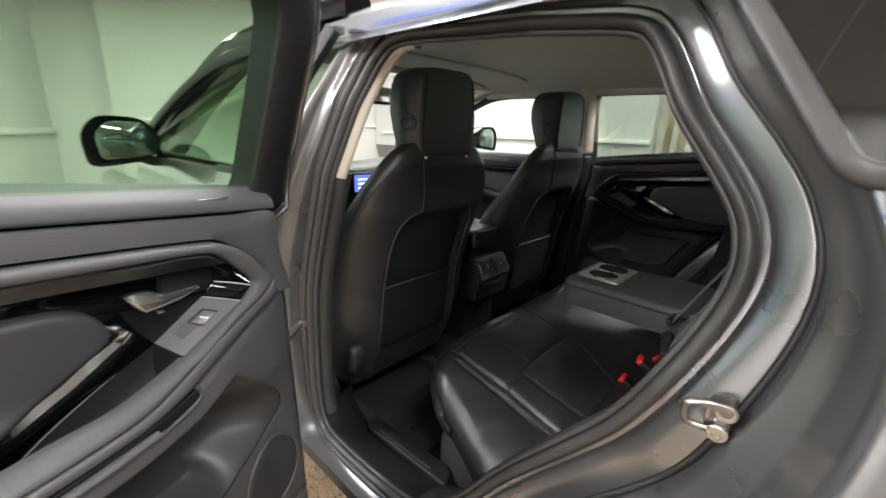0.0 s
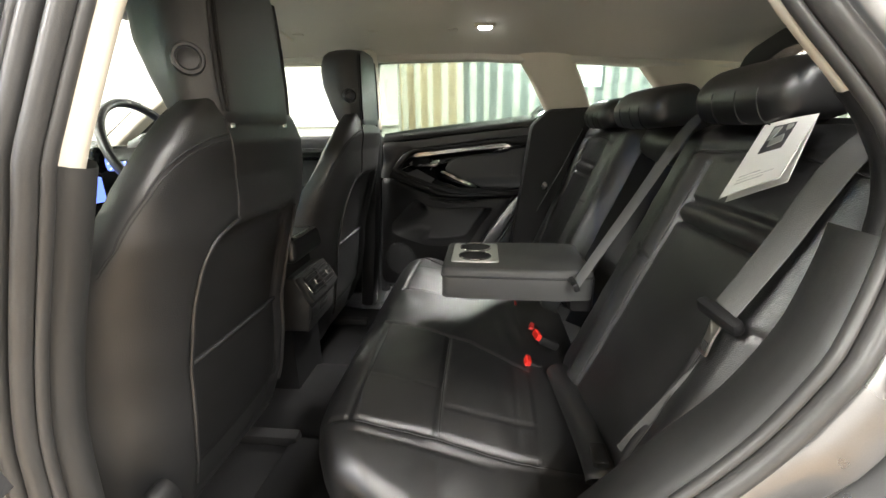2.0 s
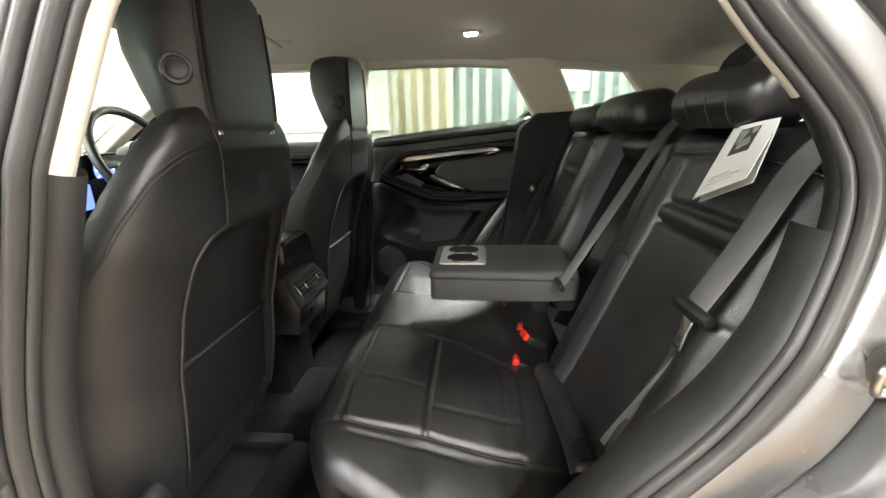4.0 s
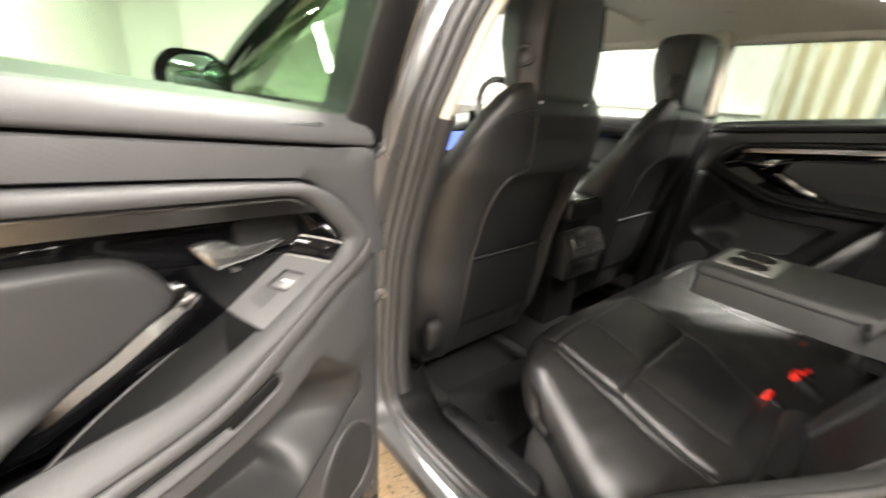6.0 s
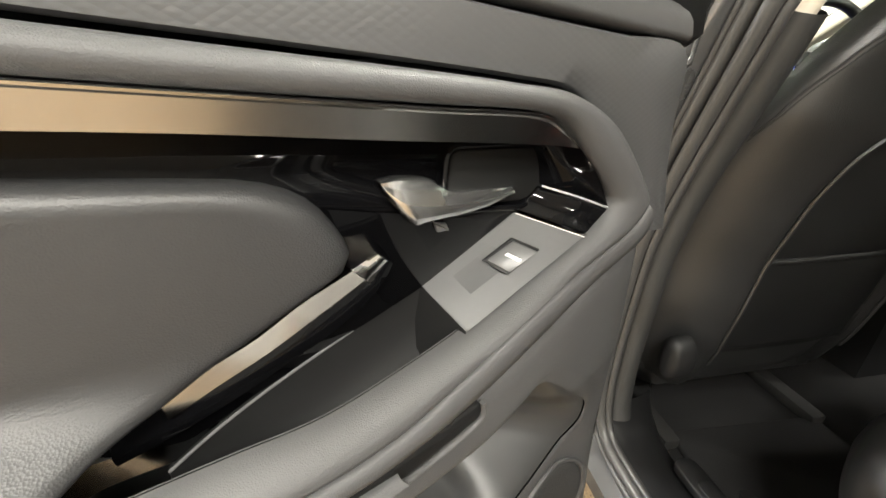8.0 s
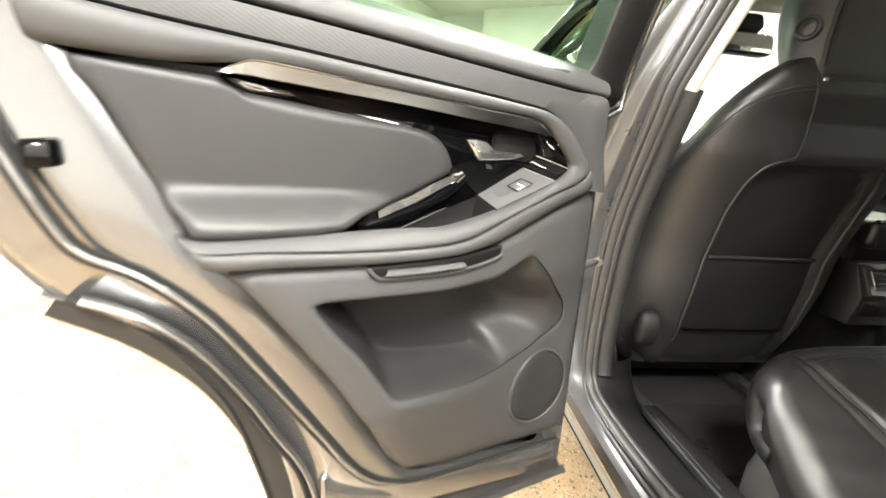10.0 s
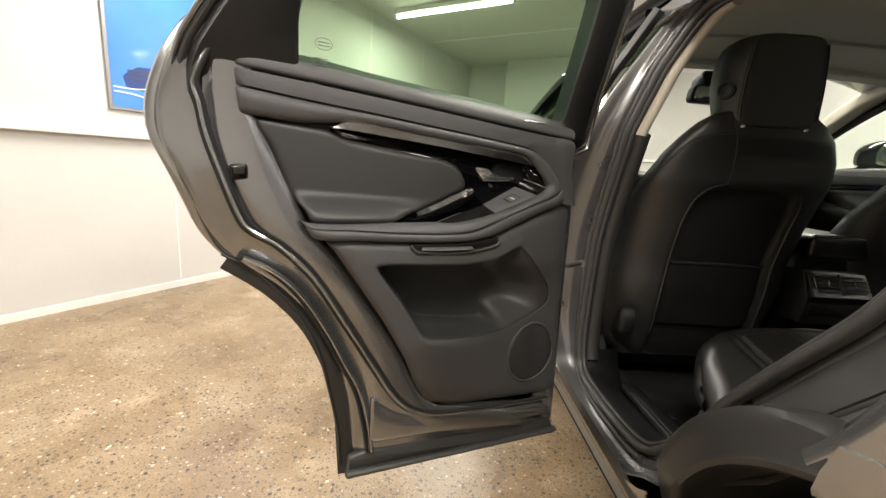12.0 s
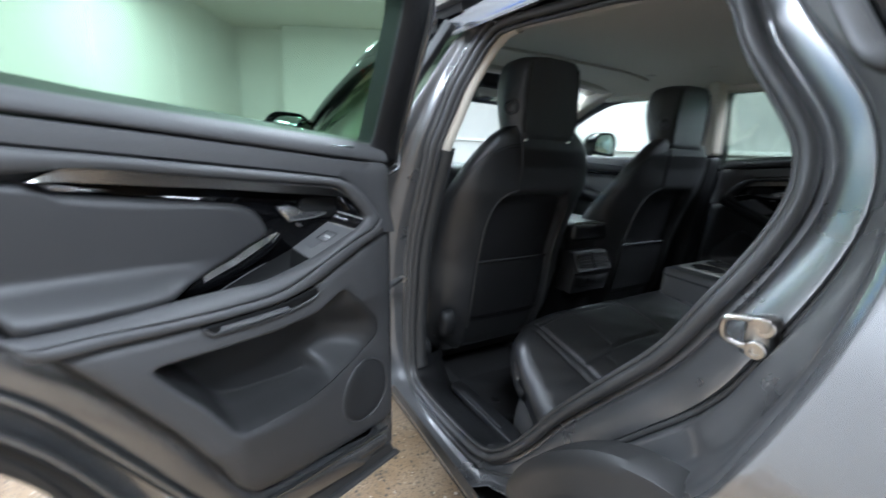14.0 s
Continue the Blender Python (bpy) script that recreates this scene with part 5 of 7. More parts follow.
    on_panel = lambda p, q, h: to(p, q, panel((p, q)) + h)
    pad("speaker_grille", sp, on_panel, 0.004, SPEAKER, t, "round fine-mesh speaker grille", soft=0.004, bulge=0.002)
    sweep("speaker_rim", [on_panel(p[0], p[1], 0.002) for p in offset(sp, 0.004)], circle(0.0035, 6), skin, t, closed=True, up=n_up)
    # latch
    la = pad("latch", rounded([(0.836, 1.025), (0.867, 1.021), (0.865, 0.992), (0.836, 0.997)], 0.006), lay(-0.026), 0.012, GLOSS, t, "black door latch", soft=0.004)
    pad("latch_jaw", rounded([(0.84, 1.018), (0.858, 1.017), (0.858, 1.005), (0.84, 1.006)], 0.003), lay(-0.0145), 0.003, DARK, la, soft=0.002)
    return t


def ray_in(pts, d):
    """The outline drawn in towards its middle."""
    c = sum(pts, V((0, 0))) / len(pts)
    return [c + (p - c) * (1 + d * 2) for p in pts]


def woven_material():
    """Fish-scale embossing laid along the open door."""
    m = material("honeycomb_trim", (0.066, 0.0655, 0.067), 0.5)
    nt = m.node_tree
    b, co = nt.nodes["Principled BSDF"], nt.nodes.new("ShaderNodeTexCoord")
    mp, turn = nt.nodes.new("ShaderNodeMapping"), nt.nodes.new("ShaderNodeMapping")
    mp.inputs["Rotation"].default_value = (0, 0, radians(160.5))
    nt.links.new(co.outputs["Object"], mp.inputs[0])
    sep, com = nt.nodes.new("ShaderNodeSeparateXYZ"), nt.nodes.new("ShaderNodeCombineXYZ")
    nt.links.new(mp.outputs[0], sep.inputs[0])
    nt.links.new(sep.outputs[0], com.inputs[0])
    nt.links.new(sep.outputs[2], com.inputs[1])
    turn.inputs["Scale"].default_value = (150, 270, 1)
    nt.links.new(com.outputs[0], turn.inputs[0])
    rot = nt.nodes.new("ShaderNodeMapping")
    rot.inputs["Rotation"].default_value = (0, 0, radians(45))
    nt.links.new(turn.outputs[0], rot.inputs[0])
    tex = nt.nodes.new("ShaderNodeTexVoronoi")
    tex.voronoi_dimensions = "2D"
    tex.inputs["Scale"].default_value, tex.inputs["Randomness"].default_value = 1.0, 0.0
    nt.links.new(rot.outputs[0], tex.inputs["Vector"])
    bp = nt.nodes.new("ShaderNodeBump")
    bp.invert = True
    bp.inputs["Strength"].default_value, bp.inputs["Distance"].default_value = 0.12, 0.002
    nt.links.new(tex.outputs["Distance"], bp.inputs["Height"])
    nt.links.new(bp.outputs[0], b.inputs["Normal"])
    return m


WOVEN = woven_material()
LEATHER_PAD = material("charcoal_pad_leather", (0.03, 0.03, 0.031), 0.46, bump=0.2, scale=800, cells=True, grain=0.12, vary=0.15, vary_scale=9, rough_vary=0.1)
SPEAKER = material("perforated_grille", (0.03, 0.03, 0.031), 0.6, bump=1.0, scale=500, cells=True, grain=0.3)
POD = material("grey_switch_plastic", (0.095, 0.095, 0.097), 0.4, grain=0.08, vary=0.1)
# the door trim's plastic, darkened for the shade inside the map pocket
POCKET = material("shaded_pocket_plastic", (0.04, 0.04, 0.0405), 0.42, spec=0.45, bump=0.15, scale=1000, grain=0.08, vary=0.15, rough_vary=0.1)
BUTTON = material("satin_black_plastic", (0.03, 0.03, 0.032), 0.3, coat=0.3)
HINGE, ALONG, INTO = V((-0.8573, -0.1208, 0)), V((-0.9427, -0.3337, 0)), V((0.3337, -0.9427, 0))
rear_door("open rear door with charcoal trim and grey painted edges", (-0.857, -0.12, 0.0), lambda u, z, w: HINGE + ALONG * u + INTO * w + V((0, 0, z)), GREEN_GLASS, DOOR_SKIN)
# far door's charcoal trim in black plastic: its shade is put into the colour
rear_door("closed rear door with trim darkened for shade and a green tinted window", (0.79, 0.145, 0.0), lambda u, z, w: V((0.79 - w, 0.145 - u, z)), REAR_GLASS, PLASTIC, 0.6)

# hinges and check strap of the open door
check = thing("door_check", "small steel check strap between door and pillar", "door check", (-0.85, 0.07, 0.82))
rbox("strap", (-0.885, 0.04, 0.828), (0.085, 0.02, 0.012), RUBBER, check, bevel=0.003, rot=(0, 0, 40))
disc("bolt", (-0.845, 0.066, 0.828), (-0.6, -0.8, 0), 0.012, 0.01, STEEL, check, n=12)

# striker on the rear edge of the opening
st = thing("door_striker", "bright zinc door striker loop with two bolts", "door striker", (-0.79, -0.865, 1.0))
SX, SY, SZ = -0.815, -0.866, 1.038
pad("plate", rounded([(SY - 0.014, SZ - 0.022), (SY + 0.012, SZ - 0.018), (SY + 0.012, SZ + 0.026), (SY - 0.016, SZ + 0.032)], 0.01), lambda p, q, h: (SX - h - 0.3 * (q - SZ), p, q), 0.005, STEEL, st, base=-0.02, soft=0.002)
sweep("loop", spline([(SX - 0.002, SY - 0.004, SZ + 0.024), (SX - 0.012, SY + 0.012, SZ + 0.023), (SX - 0.016, SY + 0.026, SZ + 0.02), (SX - 0.016, SY + 0.031, SZ + 0.012), (SX - 0.014, SY + 0.029, SZ - 0.004), (SX - 0.01, SY + 0.023, SZ - 0.01), (SX - 0.006, SY + 0.008, SZ - 0.012), (SX - 0.002, SY - 0.006, SZ - 0.013)], 4), circle(0.0042, 8), STEEL, st, up=(1, 0, 0.2))
for dy, dz in ((-0.008, 0.017), (-0.004, -0.012)):
    disc("bolt", (SX - 0.004, SY + dy, SZ + dz), (-1, 0, -0.1), 0.0115, 0.006, STEEL, st, n=18, rings=((1, 0), (1, 0.7), (0.85, 1), (0.5, 1), (0.45, 0.5)))

# ---- inside of the car's right side ----
FRAME[0] = SHELL
def side_plate(name, pts, mat_, label="", x=0.715, lift=0.02, r=0.02, slope=0.28):
    return pad(name, rounded(pts, r), lambda p, q, h: (x - max(0.0, q - 1.17) * slope - h, p, q), lift, mat_, car, label, soft=0.008)


side_plate("right_centre_pillar_trim", [(0.01, 1.5), (0.07, 1.5), (0.1, 1.21), (0.028, 1.205)], BEIGE, "beige centre pillar trim", 0.72, 0.05)
side_plate("right_centre_pillar_lower", [(0.028, 1.205), (0.1, 1.21), (0.17, 0.42), (0.1, 0.42)], PLASTIC, "", 0.72, 0.05)
def pillar_sheet(name, front, rear, mat_, label, x=0.705):
    """A pillar cover between two edges, its sides rolled outwards."""
    rows = []
    for k in np.linspace(0, 1, 16):
        (p0, q0), (p1, q1) = [tuple(table(k, [(i / (len(e) - 1), v[j]) for i, v in enumerate(e)]) for j in (0, 1)) for e in (front, rear)]
        rows.append([V((x - max(0.0, lerp(q0, q1, c) - 1.17) * 0.28 + d, lerp(p0, p1, c), lerp(q0, q1, c))) for c, d in ((0, 0.06), (0.0, 0.02), (0.03, 0.008), (0.1, 0.002), (0.3, -0.004), (0.5, -0.006), (0.7, -0.004), (0.9, 0.002), (0.97, 0.008), (1, 0.02), (1, 0.06))])
    return sheet(name, rows, mat_, car, label, sharp=75)


pillar_sheet("right_rear_pillar_trim", [(-0.515, 1.485), (-0.545, 1.455), (-0.585, 1.4), (-0.665, 1.268)], [(-0.735, 1.485), (-0.752, 1.445), (-0.79, 1.375), (-0.842, 1.27)], BEIGE, "beige rear pillar trim")
side_plate("right_boot_trim", [(-0.6, 1.222), (-0.665, 1.278), (-0.845, 1.284), (-1.06, 1.3), (-1.45, 1.33), (-1.45, 0.5), (-0.5, 0.45)], PLASTIC, "", 0.70, 0.03)
pillar_sheet("right_boot_pillar_trim", [(-0.972, 1.46), (-0.99, 1.436), (-1.055, 1.37), (-1.15, 1.28)], [(-1.5, 1.44), (-1.5, 1.39), (-1.5, 1.34), (-1.5, 1.28)], BEIGE, "")
for s in (-1, 1):
    sweep("roof_rail", [(s * 0.66, y, liner_z(0.645, y) + (0.003 if s > 0 else 0.02)) for y in np.linspace(0.62, -1.45, 24)], rounded([(-0.03, -0.02), (0.03, -0.02), (0.03, 0.03), (-0.03, 0.03)], 0.012), LINER if s > 0 else PAINT, car)
FRAME[0] = PLAIN
sheet("right_skin", [[V((-skin_x(z), y, z)) for y in np.linspace(-1.8, 2.0, 40)] for z in np.linspace(0.25, 1.22, 16)], PAINT, car)
sheet("right_roof_side", [[V((-skin_x(z) - 0.01, y, z)) for y in np.linspace(-1.65, 0.62, 30)] for z in np.linspace(1.56, 1.62, 4)], PAINT, car)
FRAME[0] = SHELL
pad("right_front_glass", rounded([(0.12, 1.17), (0.1, 1.46), (0.55, 1.465), (1.0, 1.3), (1.25, 1.17)], 0.02), lambda p, q, h: (0.8 - 0.45 * (q - 1.17) + h, p, q), 0.004, CLEAR_GLASS, car, base=0, soft=0.002).visible_shadow = False
sheet("tailgate", [[V((x, y - 0.12 * (1 - (x / 0.75) ** 2) * k, z)) for x in np.linspace(-w, w, 15)] for y, z, w, k in ((-1.5, 1.5, 0.6, 0.5), (-1.56, 1.46, 0.62, 0.6))], PAINT, car)
tg = sheet("rear_glass", [[V((x, y - 0.1 * (1 - (x / 0.75) ** 2), z)) for x in np.linspace(-w, w, 15)] for y, z, w in ((-1.5, 1.47, 0.6), (-1.75, 1.2, 0.68))], GREEN_GLASS, car, "sloping rear window")
tg.visible_shadow = False
# black surround of the rear window, seen from the cabin
FRAME_OUT = rounded([(-0.56, 1.2), (-0.55, 1.38), (-0.46, 1.5), (-0.3, 1.54), (0.3, 1.54), (0.46, 1.5), (0.55, 1.38), (0.56, 1.2)], 0.03)
FRAME_IN = rounded([(-0.44, 1.25), (-0.43, 1.36), (-0.36, 1.45), (-0.28, 1.48), (0.28, 1.48), (0.36, 1.45), (0.43, 1.36), (0.44, 1.25)], 0.02)
held, FRAME[0] = FRAME[0], PLAIN
wide_, slim_ = ray_edge(FRAME_OUT, V((0.0, 1.36)), 96), ray_edge(FRAME_IN, V((0.0, 1.36)), 96)
sheet("tailgate_surround", [[V((p[0], y, p[1])) for p in pts] for pts, y in ((wide_, -1.42), (wide_, -1.36), (offset(wide_, -0.006), -1.352), (offset(slim_, 0.008), -1.352), (slim_, -1.358), (slim_, -1.42))], PLASTIC, car, "black trim round the rear window", wrap_cols=True)
FRAME[0] = held
sheet("tailgate_lower", [[V((x, y - 0.1 * (1 - (x / 0.95) ** 2), z)) for x in np.linspace(-w, w, 15)] for y, z, w in ((-1.75, 1.21, 0.72), (-1.82, 1.1, 0.84), (-1.84, 0.7, 0.9), (-1.8, 0.3, 0.86))], PAINT, car)
sweep("tailgate_trim", spline([(-0.62, -1.3, 1.4), (-0.66, -1.45, 1.3), (-0.6, -1.4, 1.44)], 5), circle(0.03, 8), PLASTIC, car)
FRAME[0] = PLAIN
side = [[V((skin_x(z), y, z)) for y in np.linspace(-1.95, -1.48, 10)] for z in np.linspace(0.28, 1.27, 14)]
sheet("rear_corner", side, PAINT, car)

# right front door, seen from within
FRAME[0] = SHELL
fd = thing("front_door", "closed front door with black trim", "car door", (0.77, 1.0, 0.4), group="front doors")
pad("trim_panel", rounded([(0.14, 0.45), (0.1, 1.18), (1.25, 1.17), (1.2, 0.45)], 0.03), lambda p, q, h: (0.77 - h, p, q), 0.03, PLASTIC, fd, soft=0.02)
pad("top_roll", rounded([(0.1, 1.11), (0.1, 1.19), (1.25, 1.18), (1.25, 1.1)], 0.02), lambda p, q, h: (0.745 - h, p, q), 0.03, DOOR_SKIN, fd, soft=0.02)
sweep("bright_strip", spline([(0.72, 0.25, 1.09), (0.715, 0.6, 1.095), (0.715, 0.95, 1.08), (0.72, 1.05, 1.03)], 5), circle(0.007, 6), GLOSS, fd, up=(1, 0, 0))
sweep("armrest", spline([(0.72, 0.25, 0.94), (0.69, 0.55, 0.95), (0.7, 0.95, 1.0)], 5), circle(0.035, 10), PLASTIC, fd, up=(1, 0, 0))
sweep("window_surround", spline([(0.79, 1.3, 1.16), (0.75, 1.02, 1.31), (0.69, 0.7, 1.44), (0.675, 0.5, 1.475), (0.67, 0.1, 1.48)], 5), circle(0.018, 8), PLASTIC, fd, up=(1, 0, 0))

# ---- front seats ----
# bench leather with a lighter base: light on the seat backs in its colour
SEAT_LEATHER = material("lifted_black_leather", (0.019, 0.019, 0.0196), 0.42, spec=1.0, coat=0.12, coat_rough=0.28, bump=0.35, scale=650, cells=True, grain=0.2, vary=0.3, vary_scale=9, rough_vary=0.14)
PANEL = material("soft_black_backing", (0.0115, 0.0115, 0.012), 0.5, spec=0.6, bump=0.3, scale=900, cells=True, grain=0.15, vary=0.2, vary_scale=7)
FRAME[0] = SEAT
def front_seat():
    cx = -0.37
    t = thing("front_seat", "black leather front seat with a map pocket behind", "car seat", (cx, 0.3, 0.39), group="front seats")

    hx, cx = cx, cx - 0.02

    def back_y(z):
        return table(z, ((0.5, 0.14), (0.62, 0.115), (0.84, 0.085), (0.95, 0.05), (1.077, 0.0), (1.2, -0.025), (1.3, -0.03)))

    def round_off(z):
        return table(z, ((0.5, 0.075), (1.0, 0.06), (1.15, 0.03), (1.27, 0.02)))

    levels = [(0.5, 0.24, 0.12), (0.54, 0.265, 0.15), (0.64, 0.285, 0.18), (0.75, 0.3, 0.19), (0.9, 0.292, 0.185), (1.0, 0.284, 0.175), (1.08, 0.268, 0.165), (1.15, 0.24, 0.15), (1.2, 0.205, 0.14), (1.235, 0.17, 0.125), (1.258, 0.135, 0.105), (1.27, 0.1, 0.08), (1.274, 0.05, 0.04)]
    fine = []
    for (z0, w0, d0), (z1, w1, d1) in zip(levels, levels[1:]):
        for k in range(6):
            fine.append((lerp(z0, z1, k / 6), lerp(w0, w1, k / 6), lerp(d0, d1, k / 6)))
    fine.append(levels[-1])
    left = [(-0.152, 0.6), (-0.154, 0.645), (-0.157, 0.747), (-0.156, 0.837), (-0.158, 0.92), (-0.156, 0.98), (-0.146, 1.03), (-0.12, 1.062), (-0.076, 1.078)]
    right_ = [(0.145, 1.062), (0.162, 1.02), (0.164, 0.95), (0.166, 0.85), (0.172, 0.75), (0.176, 0.6)]

    def step(v):
        v = min(1.0, max(0.0, v))
        return v * v * (3 - 2 * v)

    def shell(p, z, face):
        """The cover's place in depth, p from its middle; face -1 behind, 1 in front."""
        w, d = table(z, [(a[0], a[1]) for a in levels]), table(z, [(a[0], a[2]) for a in levels])
        full = table(z, ((0.5, 0.15), (1.15, 0.17), (1.274, 0.13)))
        q = min(abs(p) / w, 1.0)
        y = back_y(z) + full / 2 + face * d / 2 * (1 - min(1, q ** (2 / 0.62))) ** (0.5 * 0.55)
        y -= table(z, ((0.88, 0.0), (1.03, 0.018), (1.14, 0.04), (1.25, 0.035))) * q ** 4
        if face > 0:
            return y + 0.05 * max(0.0, (q - 0.7) / 0.3) ** 2 * table(z, ((0.6, 1), (0.95, 0.6), (1.1, 0))) - table(z, ((0.92, 0.0), (1.1, 0.035), (1.2, 0.05))) * (1 - q ** 6)
        # the panel lies a finger's breadth deeper than the arms beside it
        xl, xr = table(z, [(b_, a_) for a_, b_ in left]), table(z, [(b_, a_) for a_, b_ in reversed(right_)])
        deep = step((p - xl) / 0.02) * step((xr - p) / 0.02) * step((1.078 - z) / 0.03)
        return y + round_off(z) * q ** 4 + 0.026 * deep
    surface = lambda p, z: shell(p, z, -1)
    rows = []
    for z, w, d in fine:
        turn = [w * math.sin(a) for a in np.linspace(-math.pi / 2, math.pi / 2, 72)]
        rows.append([V((cx + p, shell(p, z, -1), z)) for p in turn] + [V((cx + p, shell(p, z, 1), z)) for p in turn[-4:2:-3]])
    back = sheet("backrest", rows, SEAT_LEATHER, t, wrap_cols=True, cap=True, sharp=70)
    on = lambda lift: (lambda p, q, h: (cx + p, surface(p, q) - lift - h, q))
    # panel, pocket and seams on the back
    panel = left + [(0.0, 1.08), (0.08, 1.079)] + right_
    soft_pad("back_panel", drawn_in(rounded(panel, 0.02), V((0.0, 0.83)), 0.014), (0.0, 0.83), on(0.0), ((0.0, -0.004), (0.0, 0.001), (0.006, 0.002)), PANEL, back, "black soft back panel", rings=14, count=120)
    pocket = [(-0.14, 0.63), (-0.142, 0.74), (-0.141, 0.84), (0.0, 0.84), (0.15, 0.84), (0.156, 0.74), (0.16, 0.63)]
    soft_pad("map_pocket", rounded(pocket, 0.012), (0.0, 0.72), on(0.002), ((0.0, -0.002), (0.0, 0.004), (0.004, 0.007), (0.01, 0.008)), PANEL, back, "black leather map pocket", rings=10, count=100)
    hem = [on(0.011)(p, 0.836 + 0.003 * math.cos(p * 8), 0) for p in np.linspace(-0.14, 0.15, 24)]
    sweep("pocket_hem", hem, circle(0.0055, 8, 0.004), PANEL, back, up=(0, -1, 0))
    sweep("piping", [on(0.002)(p[0], p[1], 0) for p in spline(left, 5)], circle(0.0034, 6), SEAT_LEATHER, back, up=(0, -1, 0))
    sweep("piping", [on(0.002)(p[0], p[1], 0) for p in spline(right_, 5)], circle(0.0034, 6), SEAT_LEATHER, back, up=(0, -1, 0))
    sweep("seam", [on(0.0008)(p[0], p[1], 0) for p in spline([(-0.076, 1.078), (-0.072, 1.115), (-0.076, 1.158), (-0.09, 1.205), (-0.1, 1.235)], 5)], circle(0.0022, 6), STITCH, back, up=(0, -1, 0))
    run = spline([(-0.092, 1.213), (-0.14, 1.206), (-0.18, 1.192), (-0.215, 1.165), (-0.24, 1.128), (-0.258, 1.088), (-0.268, 1.05)], 6)
    for lift, r, dz in ((0.001, 0.0016, 0.0), (0.0005, 0.001, -0.008)):
        sweep("seam", [on(lift)(p[0], p[1] + dz, 0) for p in run], circle(r, 6), STITCH, back, up=(0, -1, 0))
    # headrest
    sec = rounded([(-0.104, -0.022), (0.104, -0.022), (0.138, 0.03), (0.126, 0.105), (-0.126, 0.105), (-0.138, 0.03)], 0.022, 4)
    hx -= 0.014
    rows = []
    for z, k, short in ((1.228, 0.86, 0.56), (1.23, 0.95, 0.6), (1.245, 1.01, 0.64), (1.29, 1.03, 0.76), (1.34, 1.01, 0.92), (1.385, 0.97, 1.0), (1.41, 0.94, 1.0), (1.428, 0.9, 0.98), (1.439, 0.83, 0.93), (1.445, 0.72, 0.85), (1.448, 0.46, 0.6)):
        rows.append([V((hx + p[0] * k, -0.02 + (p[1] + 0.02) * (k if p[1] < 0 else k * short), z)) for p in sec])
    hr = sheet("headrest", rows, SEAT_LEATHER, t, "black leather headrest", wrap_cols=True, cap=True, sharp=60)
    for s in (-1, 1):
        for off in (0.094, 0.1, 0.106):
            pts = [(hx + s * off * k, -0.0212 + 0.003 * (1 - k) + (0.004 if off > 0.1 else 0.0), z) for z, k in ((1.245, 1.0), (1.262, 1.015), (1.29, 1.03), (1.34, 1.01), (1.4, 0.95), (1.43, 0.9))]
            sweep("seam", pts, circle(0.0012 if off != 0.1 else 0.0018, 6), STITCH if off != 0.1 else DARK, hr, up=(0, -1, 0))
        disc("post", (hx + s * 0.06, 0.03, 1.2), (0, 0, 1), 0.006, 0.04, CHROME, hr, n=14)
        disc("collar", (hx + s * 0.085, -0.012, 1.222), (0, 0, 1), 0.008, 0.007, CHROME, hr, n=14)
    ax = V((-0.8, -0.6, 0)).normalized()
    disc("release_button", V((-0.512, 0.008, 1.312)) - ax * 0.004, ax, 0.0215, 0.018, BUTTON, hr, "round black release button", rings=((1, 0), (1, 0.75), (0.92, 1.0), (0.76, 1.0), (0.72, 0.6), (0.66, 0.6), (0.62, 0.9), (0.3, 0.98)))
    # cushion and frame
    rows = []
    for y, z1, w in ((0.18, 0.56, 0.22), (0.2, 0.62, 0.25), (0.26, 0.65, 0.265), (0.4, 0.665, 0.265), (0.58, 0.68, 0.255), (0.64, 0.66, 0.24), (0.66, 0.6, 0.23)):
        rows.append([V((cx + px * w, y, z)) for px, z in ((-0.9, 0.5), (-1.0, 0.56), (-1.0, z1 - 0.01), (-0.85, z1 + 0.02), (-0.6, z1), (0, z1 - 0.012), (0.6, z1), (0.85, z1 + 0.02), (1.0, z1 - 0.01), (1.0, 0.56), (0.9, 0.5))])
    sheet("cushion", rows, SEAT_LEATHER, t, wrap_cols=True, cap=True, sharp=70)
    # frame and runners near-black, the shade under the seat put into their colour
    rbox("seat_frame", (cx, 0.42, 0.47), (0.42, 0.36, 0.08), DARK, t, bevel=0.02)
    for s in (-1, 1):
        rbox("runner", (cx + s * 0.19, 0.36, 0.4), (0.04, 0.52, 0.03), DARK, t, bevel=0.008)
    pad("side_cover", rounded([(0.2, 0.43), (0.19, 0.5), (0.22, 0.54), (0.3, 0.55), (0.4, 0.55), (0.6, 0.55), (0.62, 0.45)], 0.03), lambda p, q, h: (cx - 0.262 - h, p, q), 0.022, PLASTIC, t, "black plastic side cover", soft=0.014)
    lump = [V((0.108 + 0.027 * math.cos(a), 0.64 + 0.046 * math.sin(a))) for a in np.linspace(0, 2 * math.pi, 28, endpoint=False)]
    soft_pad("recliner_cap", lump, (0.108, 0.64), lambda p, q, h: (cx - 0.256 - h, p, q), ((0, -0.03), (0, 0.0), (0.004, 0.006), (0.012, 0.01), (0.022, 0.012)), PLASTIC, t, "smooth black recliner cover", rings=3, count=40)
    return t


seat = front_seat()
far_seat = copy_thing(seat, Matrix.Translation(seat.location + V((0.772, 0, 0))))
bpy.data.objects.remove(next(o for o in far_seat.children if o.name.startswith("recliner_cap")))
FRAME[0] = CABIN

# ---- rear bench ----
bench = thing("rear_bench", "black leather rear bench with stitched panels", "car bench", (0, -0.5, 0.4))


